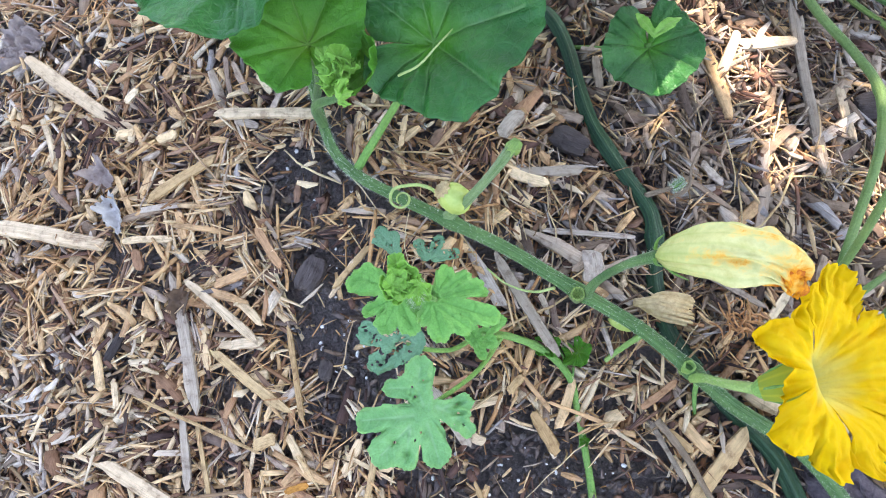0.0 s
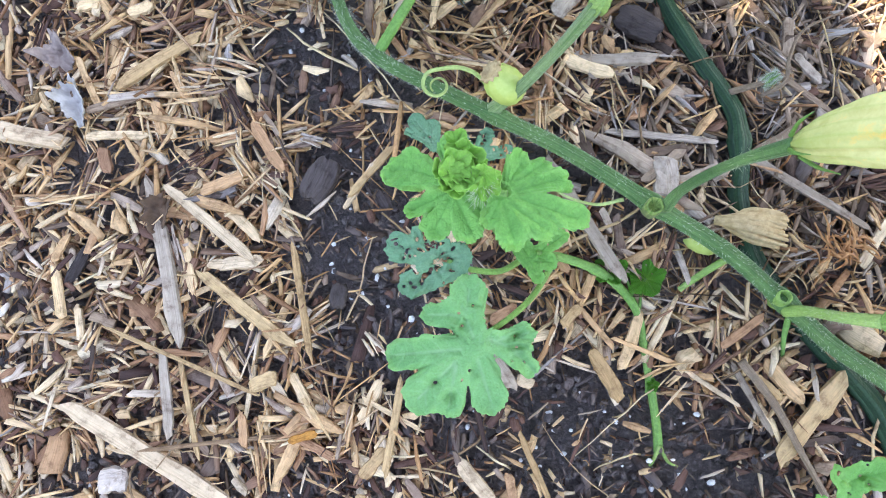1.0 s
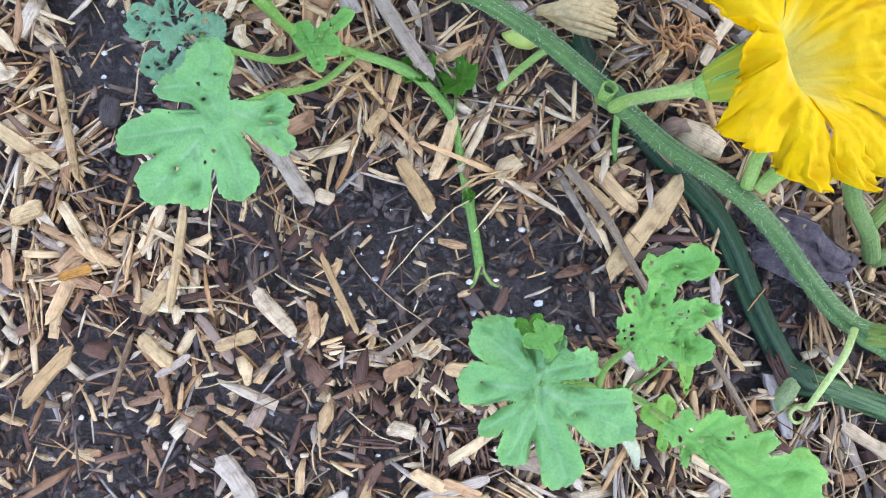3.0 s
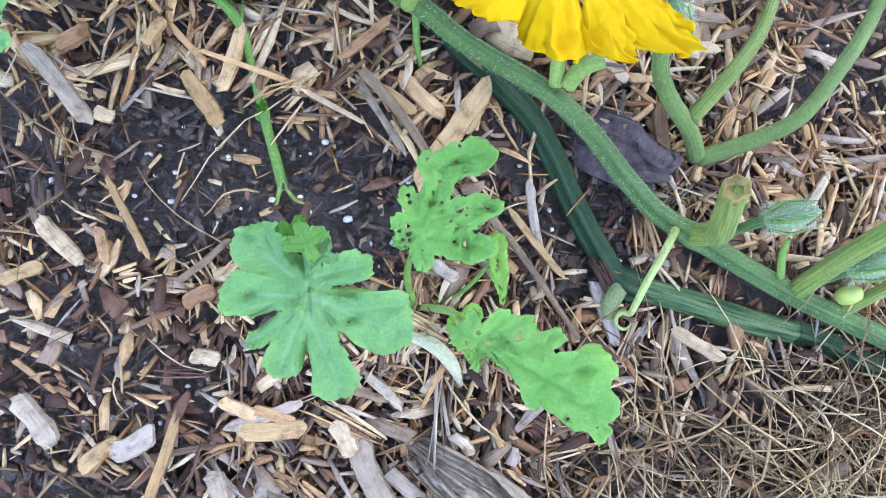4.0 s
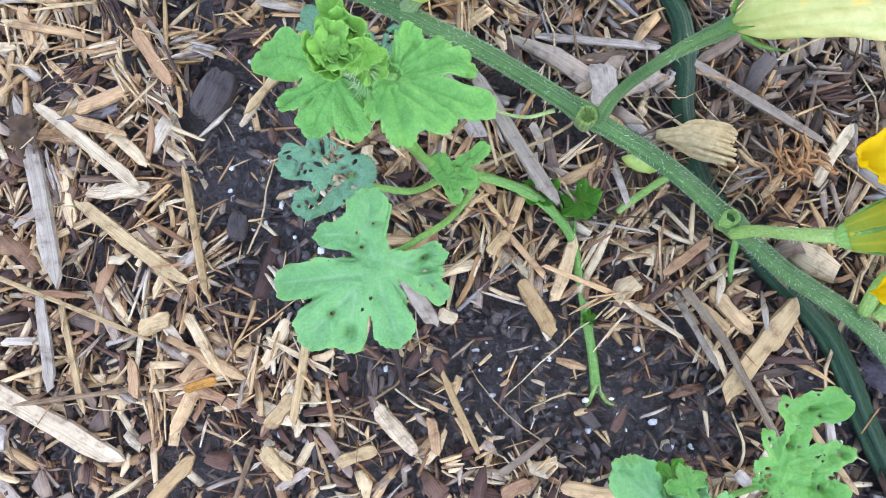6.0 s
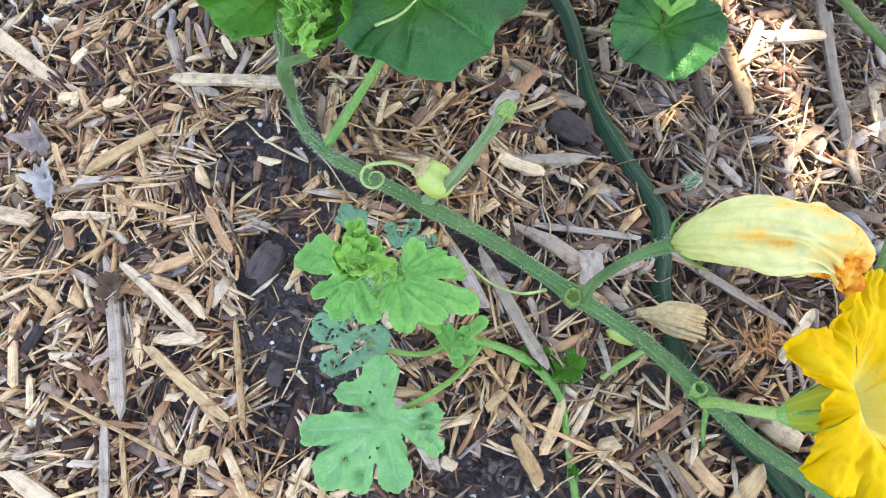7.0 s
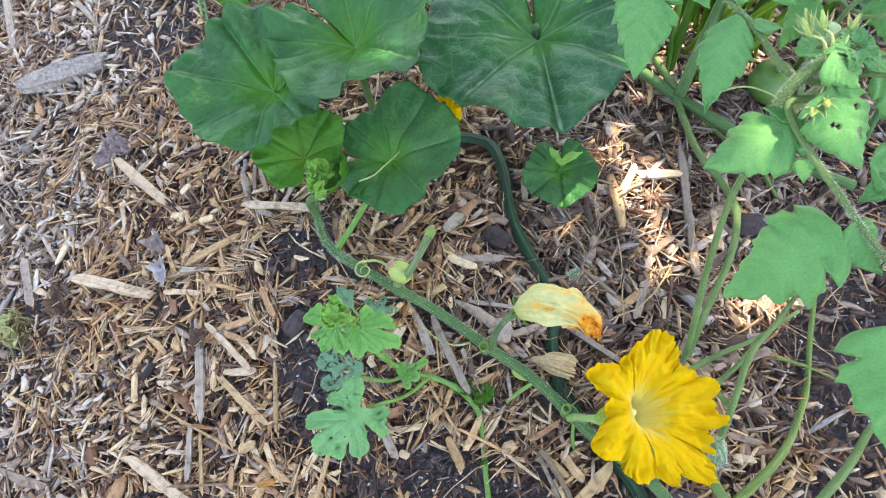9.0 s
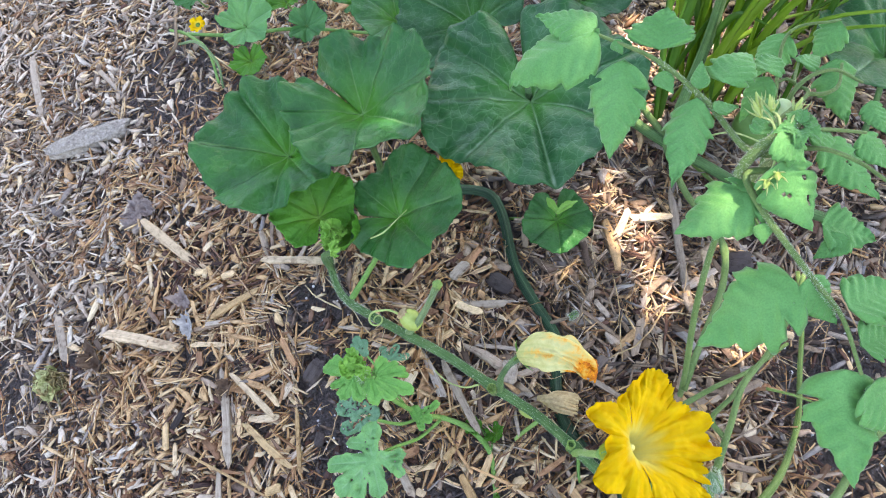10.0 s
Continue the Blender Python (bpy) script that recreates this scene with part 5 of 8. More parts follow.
blossom = part("blossom", lathe([(0.0030, -0.004), (0.0052, -0.001), (0.0066, 0.003), (0.0072, 0.006), (0.0066, 0.0062), (0.0040, 0.002), (0.001, 0.000)], 30, 0.05, 10, "calyx", stem_melon), squash,
               "open bright yellow squash blossom on a green calyx")
bell_axis = Vector(THROAT - BELL)
blossom.matrix_world = upright(Vector(BELL), bell_axis)
home = blossom.matrix_world.inverted()
for k, (a0, a1) in enumerate(((62, 128), (128, 205), (205, 266), (266, 321), (-39, 62))):
    pt = part("petal", open_petal(a0, a1, 77 + k), blossom, "ragged bright yellow petal", home)
    sol = pt.modifiers.new("thickness", "SOLIDIFY")
    sol.thickness = 0.0004
bell_mat = petal_mat("bell_green", (0.36, 0.42, 0.035), (0.46, 0.47, 0.04), (0.30, 0.40, 0.06))
bv, bf, bu = tube([(0, 0, 0.001), (0, 0, 0.008), (0, 0, 0.018), (0, 0, 0.027), (0, 0, 0.032)], (0.0066, 0.0088, 0.0112, 0.0132, 0.0146), sides=40, ridge=0.03, capped=False)
bell = part("bell", mesh_of("bell", bv, bf, bell_mat, floats=[("throat", np.clip(1 - 2.2 * bu[:, 0], 0, 1)), ("vein", 0.8 * np.clip(np.cos(62.83 * bu[:, 1]), 0, 1) ** 3)]), blossom, "ribbed lime-green bell of the blossom")
sol = bell.modifiers.new("thickness", "SOLIDIFY")
sol.thickness = 0.0004
for k in range(5):
    sv, sf, su = tube([(0.0066, 0, 0.003), (0.0100, 0, 0.010), (0.0128, 0, 0.018)], (0.0013, 0.0010, 0.0003), sides=6)
    part("sepal", mesh_of("sepal", sv, sf, stem_melon, uvs=su), blossom, "", Matrix.Rotation(radians(20 + 72 * k), 4, "Z"))
part("stamen", lathe([(0.003, 0.010), (0.0030, 0.018), (0.0034, 0.022), (0.0030, 0.028), (0.0012, 0.030)], 14, 0.10, 5, "stamen", stamen_mat), blossom, "pale yellow stamen")
stalk("peduncle", [(0.136, 0.030, 0.012), (0.141, 0.028, 0.030), (0.148, 0.023, 0.052), (0.158, 0.0192, 0.0715)], (0.0036, 0.0028, 0.0028, 0.0036), stem_pale, squash, sides=12, ridge=0.06)
hairs([(0.141, 0.028, 0.030), (0.148, 0.023, 0.052), (0.158, 0.0192, 0.0715)], 0.0030, 300, 0.002, bristle, squash, 7)

# the wilted blossom on its stalk
def wilted(path, radii, seed):
    """A collapsed blossom along a bent axis: ribbed and bag-like, its petal ends torn, twisted and hanging."""
    r = np.random.default_rng(seed)
    c = spline(path, 9)
    m, sides = len(c), 140
    rad = np.interp(np.linspace(0, 1, m), np.linspace(0, 1, len(radii)), radii)
    tan = np.gradient(c, axis=0)
    tan /= np.linalg.norm(tan, axis=1)[:, None]
    ph = r.uniform(0, 6.28, 9)
    rag = np.interp(np.arange(sides), np.linspace(0, sides, 15), np.append(r.normal(0, 1, 14), 0.0))
    v, f, green, rot, rib = [], [], [], [], []
    up = np.array((0.0, 0.0, 1.0))
    for j in range(m):
        s = j / (m - 1)
        side = np.cross(tan[j], up)
        side /= np.linalg.norm(side)
        top = np.cross(side, tan[j])
        wild = max(0.0, min(1.0, (s - 0.30) / 0.45))
        for k in range(sides):
            a = 2 * math.pi * k / sides
            q = rad[j] * (1 + 0.035 * math.cos(15 * (a + 0.4 * s)) * (1 - 0.4 * s) + wild * (0.17 * math.sin(3 * a + 6 * s + ph[0]) + 0.16 * math.sin(5 * a - 8 * s + ph[1]) + 0.10 * math.sin(11 * a + 9 * s + ph[2]) + 0.08 * rag[k]) + 0.05 * math.sin(5 * a + ph[6]))
            q *= 1 + wild * 0.35 * noise.noise(Vector((3.1 * math.cos(a), 3.1 * math.sin(a), 5 * s)))
            p = c[j] + q * (math.cos(a) * side + math.sin(a) * 0.92 * top) + tan[j] * wild ** 2 * (0.0050 * rag[k] + 0.002 * math.sin(7 * a + ph[4]) + 0.0018 * math.sin(17 * a))
            v.append(p)
            green.append(max(0.0, 1 - s / 0.60) ** 1.1 * (0.75 + 0.25 * math.sin(5 * a + ph[5])))
            crest = max(0.0, math.sin(a + 0.15)) ** 2
            rot.append(min(1.0, 0.62 * crest * (0.6 + 0.6 * math.sin(4 * a + 9 * s)) * math.exp(-((s - 0.58) / 0.15) ** 2) + 0.75 * max(0.0, (s - 0.66) / 0.30) + 0.30 * crest * max(0.0, math.cos(7 * a)) * math.exp(-((s - 0.38) / 0.16) ** 2)))
            rib.append(max(0.0, math.cos(15 * (a + 0.4 * s))) ** 4 * (1 - s))
    for j in range(m - 1):
        for k in range(sides):
            a, b = j * sides + k, j * sides + (k + 1) % sides
            f.append((a, b, b + sides, a + sides))
    f.append(tuple(range(sides - 1, -1, -1)))
    return mesh_of("faded_blossom", v, f, petal_wilted, floats=[("green", green), ("rot", rot), ("rib", rib)])


WILT = [(0.0955, 0.0855, 0.138), (0.1005, 0.0835, 0.149), (0.109, 0.0805, 0.166), (0.120, 0.0770, 0.180), (0.130, 0.0735, 0.186), (0.139, 0.0700, 0.183), (0.146, 0.0665, 0.175)]
wilt = part("faded_blossom", wilted(WILT, (0.0040, 0.0088, 0.0122, 0.0136, 0.0130, 0.0100, 0.0070), 5), squash, "closed pale yellow blossom with a rotting orange tip", squash.matrix_world.inverted())
limp = random.Random(15)
for k in range(7):
    a = 0.9 * k
    o = Vector((0.146, 0.067, 0.176)) + Vector((0.1, math.cos(a), math.sin(a))) * 0.006
    sv, sf, su = tube([o - Vector((0.008, -0.003, -0.006)), o, o + Vector((0.005 + limp.uniform(-0.003, 0.003), limp.uniform(-0.005, 0.003), -0.006)), o + Vector((0.006 + limp.uniform(-0.004, 0.003), limp.uniform(-0.007, 0.004), -0.013))], (0.0022, 0.0034, 0.0026, 0.0006), sides=8, wob=0.12, seed=k, ridge=0.25)
    part("petal_shred", mesh_of("petal_shred", sv, sf, petal_wilted, uvs=su, floats=[("rot", [0.85] * len(sv))]), wilt, "limp orange petal end")
calyx_axis = Vector(WILT[1]) - Vector(WILT[0])
for k in range(5):
    sv, sf, su = tube([(0.0050, 0, 0.000), (0.0105, 0, 0.008), (0.0142, 0, 0.018)], (0.0011, 0.0008, 0.0002), sides=6)
    part("sepal", mesh_of("sepal", sv, sf, stem_melon, uvs=su), wilt).matrix_world = upright(Vector(WILT[0]), calyx_axis) @ Matrix.Rotation(radians(72 * k), 4, "Z")
stalk("peduncle", [(0.066, 0.084, 0.034), (0.070, 0.088, 0.060), (0.082, 0.089, 0.100), (0.096, 0.0855, 0.139)], (0.0038, 0.0028, 0.0026, 0.0038), vine_green, squash, sides=10, ridge=0.06)
hairs([(0.082, 0.089, 0.100), (0.098, 0.0875, 0.137), (0.106, 0.085, 0.142)], 0.0030, 260, 0.0035, bristle, squash, 6)


def cut_end(at, up, radius, length, mat, label):
    """A hollow cut petiole: a ring wall with a sunken end."""
    prof = [(radius * 1.15, -length), (radius, -length * 0.3), (radius, 0.0), (radius * 0.72, 0.0002), (radius * 0.62, -0.0025), (radius * 0.2, -0.003)]
    ob = part("cut_petiole", lathe(prof, 20, 0.05, 5, "cut_petiole", mat), squash, label)
    ob.matrix_world = upright(at, up)
    return ob


cut_end((0.059, 0.083, 0.042), (-0.05, -0.1, 1), 0.0048, 0.014, stem_lime, "hollow cut leaf stalk with a pale end")
cut_end((0.133, 0.037, 0.020), (0.1, 0.1, 1), 0.0042, 0.012, stem_pale, "hollow cut leaf stalk with a pale end")
stalk("petiole", [(-0.030, 0.139, 0.036), (-0.014, 0.143, 0.060), (0.004, 0.148, 0.098), (0.017, 0.152, 0.130)], (0.0042, 0.0034, 0.0030, 0.0036), stem_frayed, squash, "broken leaf stalk with a frayed pale end", sides=10, ridge=0.08)
part("frayed_end", lathe([(0.0036, -0.004), (0.0040, 0.0), (0.0034, 0.004), (0.0014, 0.007)], 14, 0.25, 7, "frayed_end", stem_pale), squash).matrix_world = upright((0.018, 0.1525, 0.131), (0.35, 0.1, 0.9))
fruit = part("young_fruit", lathe([(0.003, -0.011), (0.0075, -0.009), (0.0100, -0.003), (0.0102, 0.003), (0.0085, 0.008), (0.0062, 0.011), (0.0058, 0.0125), (0.004, 0.0115), (0.001, 0.0112)], 28, 0.04, 10, "young_fruit", fruit_green), squash,
             "small pale green young squash with a dried blossom scar")
fruit.matrix_world = upright((-0.022, 0.147, 0.055), (-0.55, 0.25, 0.65))
rb = part("blossom_scar", lathe([(0.0060, 0.0), (0.0066, 0.0022), (0.0052, 0.0026), (0.004, 0.0006)], 20, 0.12, 10, "blossom_scar", petal_straw), fruit, "dry tan scar")
rb.matrix_local = Matrix.Translation((0, 0, 0.0115))
curl = [(-0.026, 0.142, 0.040), (-0.035, 0.153, 0.050), (-0.046, 0.158, 0.053), (-0.058, 0.158, 0.052)]
for k in range(1, 15):
    a = math.pi / 2 + 0.62 * k
    q = 0.0085 * (1 - 0.045 * k)
    curl.append((-0.060 + q * math.cos(a), 0.150 + q * math.sin(a), 0.051 - 0.0004 * k))
stalk("tendril", curl, (0.0013, 0.0011, 0.0008, 0.0005), tendril_mat, squash, "pale green coiled tendril", sides=6, n=5)
curl = [(0.262, -0.084, -0.016), (0.252, -0.096, -0.008), (0.244, -0.108, -0.010), (0.238, -0.121, -0.018)]
for k in range(1, 9):
    a = 0.9 * k
    curl.append((0.234 + 0.0045 * math.cos(a), -0.128 + 0.0045 * math.sin(a), -0.022 - 0.001 * k))
stalk("tendril", curl, (0.0022, 0.0018, 0.0010, 0.0006), tendril_mat, squash, "pale green curled tendril", sides=6, n=5)
stalk("tendril", [(0.045, 0.090, 0.028), (0.030, 0.088, 0.024), (0.012, 0.094, 0.022), (-0.002, 0.106, 0.020)], (0.0012, 0.0008, 0.0006), tendril_mat, squash, "thin pale green tendril", sides=6)
stalk("petiole", [(0.273, -0.087, -0.024), (0.279, -0.088, -0.006), (0.274, -0.082, 0.018), (0.269, -0.073, 0.043)], (0.0058, 0.0062, 0.0060, 0.0058), stem_lime, squash, "stout cut leaf stalk, brown at the end", sides=16, ridge=0.07)
part("dry_end", lathe([(0.0056, -0.006), (0.0059, -0.002), (0.0060, 0.0008), (0.0050, 0.0014), (0.0036, -0.0012), (0.001, -0.002)], 20, 0.09, 6, "dry_end", plain_mat("cut_end_dry", (0.17, 0.12, 0.035), (0.36, 0.31, 0.10), 260.0, 0.7)), squash, "dried brown cut end").matrix_world = upright((0.269, -0.0725, 0.0445), (-0.1, 0.3, 0.9))


def bud(base, tip, radius, parent, label):
    prof = [(0.25, 0.0), (0.62, 0.10), (0.92, 0.30), (1.0, 0.48), (0.80, 0.70), (0.45, 0.88), (0.12, 1.0)]
    ln = (Vector(tip) - Vector(base)).length
    ob = part("bud", lathe([(a * radius, b * ln) for a, b in prof], 24, 0.12, 5, "bud", bud_green), parent, label)
    ob.matrix_world = upright(base, Vector(tip) - Vector(base))
    for k in range(5):
        sv, sf, su = tube([(radius * 0.7, 0, ln * 0.12), (radius * 1.25, 0, ln * 0.45), (radius * 0.9, 0, ln * 0.95)], (0.0010, 0.0008, 0.0003), sides=5)
        part("sepal", mesh_of("sepal", sv, sf, stem_melon, uvs=su), ob, "", Matrix.Rotation(radians(36 + 72 * k), 4, "Z"))
    hairs([base, (Vector(base) + Vector(tip)) / 2, tip], radius, 900, 0.004, bristle_pale, parent, 8)
    return ob


stalk("peduncle", [(0.280, -0.090, -0.020), (0.290, -0.087, -0.008), (0.300, -0.084, -0.002)], (0.0026, 0.0024, 0.0030), vine_green, squash, sides=8)
bud((0.299, -0.084, -0.002), (0.326, -0.082, 0.004), 0.0068, squash, "hairy closed green blossom bud")
stalk("peduncle", [(0.325, -0.120, -0.030), (0.335, -0.116, -0.022), (0.346, -0.112, -0.018)], (0.0024, 0.0022, 0.0028), vine_green, squash, sides=8)
bud((0.345, -0.112, -0.018), (0.378, -0.105, -0.010), 0.0072, squash, "hairy closed green blossom bud")
stalk("petiole", [(0.327, -0.120, -0.032), (0.345, -0.103, -0.007), (0.362, -0.090, 0.014), (0.400, -0.065, 0.050), (0.46, -0.03, 0.11)], (0.0052, 0.0052, 0.005, 0.0046), stem_lime, squash, "ribbed lime-green leaf stalk", sides=16, ridge=0.08)
stalk("petiole", [(0.350, -0.135, -0.040), (0.378, -0.119, -0.023), (0.44, -0.085, 0.02)], (0.0036, 0.0034, 0.003), stem_lime, squash, "yellow-green leaf stalk", sides=12, ridge=0.06)
part("young_fruit", lathe([(0.0015, -0.007), (0.0042, -0.0055), (0.0052, 0.0), (0.0040, 0.005), (0.0015, 0.007)], 20, 0.05, 8, "young_fruit", fruit_green), squash, "small pale green young fruit").matrix_world = upright((0.352, -0.124, -0.026), (0.3, 0.2, 0.8))
stalk("shoot", [(0.318, -0.112, -0.028), (0.312, -0.100, -0.010), (0.310, -0.094, 0.002)], (0.0022, 0.0018, 0.001), stem_melon, squash, sides=8)
# short pale bracts and a spent bud at the joints
stalk("shoot", [(0.106, 0.060, 0.020), (0.096, 0.054, 0.016), (0.084, 0.046, 0.010), (0.079, 0.042, 0.007)], (0.0022, 0.0020, 0.0016), stem_pale, squash, "yellowish side shoot", sides=8)
part("bract", lathe([(0.001, -0.010), (0.005, -0.006), (0.0068, 0.0), (0.0055, 0.006), (0.001, 0.010)], 18, 0.10, 4, "bract", fruit_green), squash, "small pale green bract").matrix_world = upright((0.091, 0.067, 0.010), (0.8, -0.35, 0.2)) @ Matrix.Diagonal((0.6, 1, 1, 1))
stalk("shoot", [(0.140, 0.030, 0.008), (0.139, 0.018, 0.000), (0.140, 0.006, -0.008)], (0.0022, 0.0017, 0.0012), stem_melon, squash, sides=8)
stalk("shoot", [(0.205, -0.010, 0.000), (0.206, 0.004, 0.016), (0.212, 0.012, 0.030)], (0.0038, 0.0034, 0.0030), stem_pale, squash, "pale green side shoot", sides=10)
stalk("shoot", [(0.210, -0.012, 0.002), (0.216, -0.006, 0.010), (0.226, -0.004, 0.014)], (0.0040, 0.0042, 0.0040), stem_pale, squash, "pale green cut side shoot", sides=10)

# blades
squash_leaf_at(squash, (-0.152, 0.300, 0.138), (-1, 0.05, -0.04), (-0.06, -0.10, 1), 0.074, squash_leaf, 1, cup=0.20, ripple=0.10, label="large dark green lobed leaf with sheen")
squash_leaf_at(squash, (-0.066, 0.327, 0.170), (0.80, -0.55, 0.05), (0.05, -0.10, 1), 0.076, squash_leaf, 2, cup=0.30, ripple=0.11, notch=0.06, lobe=0.05, label="dark green cupped leaf with pale veins")
squash_leaf_at(squash, (0.098, 0.352, 0.146), (0.22, -0.97, 0.0), (0.0, -0.10, 1), 0.106, squash_leaf_shaded, 3, cup=0.06, ripple=0.07, notch=0.08, lobe=0.05, lean=0.04, label="largest dark green leaf mottled silver along its veins")
squash_leaf_at(squash, (-0.0350, 0.2370, 0.1130), (0.92, 0.05, 0.20), (-0.16, -0.08, 1), 0.0585, squash_leaf, 4, cup=0.14, ripple=0.07, lobe=0.06, lean=0.28, notch=0.09, label="dark green round leaf with a pale centre")
squash_leaf_at(squash, (-0.1140, 0.2370, 0.1160), (-0.30, 0.90, 0.10), (0.05, -0.10, 1), 0.043, squash_leaf_young, 5, cup=0.20, ripple=0.06, lobe=0.06, notch=0.07, label="young bright green leaf")
squash_leaf_at(squash, (-0.0710, 0.2200, 0.1120), (0.35, -0.9, 0.1), (-0.7, -0.2, 0.7), 0.020, squash_leaf_young, 6, cup=0.6, ripple=0.12, fine=(120, 14), label="small unfolding green leaf")
stalk("petiole", [(-0.1140, 0.2320, 0.1060), (-0.116, 0.232, 0.075), (-0.128, 0.236, 0.035)], (0.0024, 0.0030, 0.0034), vine_green, squash, sides=10)
stalk("petiole", [(-0.0390, 0.2370, 0.1000), (-0.050, 0.225, 0.080), (-0.076, 0.205, 0.045), (-0.096, 0.180, 0.030)], (0.0024, 0.0028, 0.0034), stem_melon, squash, sides=10)
stalk("petiole", [(-0.152, 0.300, 0.124), (-0.155, 0.310, 0.085), (-0.150, 0.300, 0.045)], (0.0030, 0.0036, 0.0042), vine_green, squash, sides=10)
stalk("petiole", [(-0.068, 0.319, 0.154), (-0.070, 0.325, 0.10), (-0.085, 0.330, 0.03), (-0.150, 0.300, 0.042)], (0.0030, 0.0036, 0.0040, 0.0042), vine_green, squash, sides=10)
tip_rng = random.Random(21)
for k in range(16):
    # crumpled growing tip
    q = Vector((tip_rng.gauss(0, 0.0055), tip_rng.gauss(-0.004, 0.006), tip_rng.gauss(0.006, 0.003)))
    squash_leaf_at(squash, Vector((-0.0890, 0.2070, 0.1200)) + q, (tip_rng.gauss(0, 1), tip_rng.gauss(0, 1), 0.5), (tip_rng.gauss(0, 0.4), tip_rng.gauss(-0.1, 0.4), 1.0), tip_rng.uniform(0.0050, 0.0085), melon_leaf_yellow, 40 + k, cup=0.5, ripple=0.22, fine=(60, 9))
stalk("stem_tip", [(-0.123, 0.215, 0.030), (-0.118, 0.212, 0.070), (-0.0950, 0.2090, 0.0900), (-0.0890, 0.2070, 0.1180)], (0.0040, 0.0034, 0.0026, 0.0022), vine_green, squash, sides=10)
stalk("tendril", [(-0.0510, 0.2020, 0.1280), (-0.0390, 0.2080, 0.1280), (-0.0300, 0.2180, 0.1280), (-0.0180, 0.2320, 0.1280)], (0.0009, 0.0008, 0.0005), tendril_mat, squash, "pale tendril over the leaf", sides=6)

# ---- the older dark vine below it ----
dark = thing("old_vine", on(0.237, -0.108, 0.0), "thick dark green older squash vine lying on the mulch", "squash vine")
stalk("stem", OLD_VINE, (0.0052, 0.0052, 0.0050, 0.0056, 0.0060, 0.0062, 0.0066), vine_dark, dark, sides=24, ridge=0.15, n=8, knots=((0.30, 0.15, 0.01), (0.42, 0.3, 0.008), (0.80, 0.35, 0.010)))
stalk("healed_end", [(0.243, -0.1110, -0.0325), (0.274, -0.1220, -0.0372), (0.302, -0.1330, -0.0420), (0.331, -0.1422, -0.0470)], (0.0063, 0.0066, 0.0067, 0.0060), stem_mat("vine_pale_streak", (0.012, 0.055, 0.024), (0.14, 0.25, 0.10), 0.42, 0.9), dark, "pale streaked length of the vine ending in a ring", sides=20, ridge=0.10)
stalk("stub", [(0.113, 0.162, 0.006), (0.124, 0.164, 0.010), (0.133, 0.166, 0.012)], (0.0020, 0.0018, 0.0012), twig_mat, dark, "dry cut stub", sides=12, ridge=0.1)
bud((0.131, 0.165, 0.010), (0.141, 0.171, 0.013), 0.0024, dark, "small yellow-green bud on the vine")
stalk("dry_tendril", [(0.130, 0.158, 0.010), (0.142, 0.164, 0.016), (0.146, 0.180, 0.016), (0.158, 0.200, 0.010), (0.185, 0.215, 0.004)], (0.0014, 0.0012, 0.0010, 0.0006), twig_mat, dark, "dry brown tendril", sides=6)
stalk("stub", [(0.234, -0.110, -0.030), (0.228, -0.119, -0.028), (0.226, -0.126, -0.030)], (0.0052, 0.0048, 0.0036), stem_mat("stub_green", (0.16, 0.26, 0.10), (0.36, 0.42, 0.22)), dark, "broken pale green stub", sides=12, ridge=0.1)
squash_leaf_at(dark, (0.120, 0.273, 0.027), (0.1, -1.0, -0.1), (0.0, -0.05, 1), 0.036, squash_leaf, 14, cup=0.12, ripple=0.05, label="small dark green round leaf", lobe=0.04)
cut_blade(dark, pose(0.1215, 0.2745, 0.038, 0, 0, 0), [(0, 0, -18, -26, 4, 10), (-18, -26, -30, -44, 10, 2), (0, 0, 26, -20, 4, 12), (26, -20, 50, -34, 12, 2)], 0.00040, melon_leaf_yellow, 15, droop=0.05, ripple=0.05, label="pair of tiny pointed bright green leaves")
stalk("petiole", [(0.120, 0.273, 0.025), (0.105, 0.285, 0.000), (0.066, 0.290, -0.004)], (0.0016, 0.0018, 0.002), stem_melon, dark, sides=8)

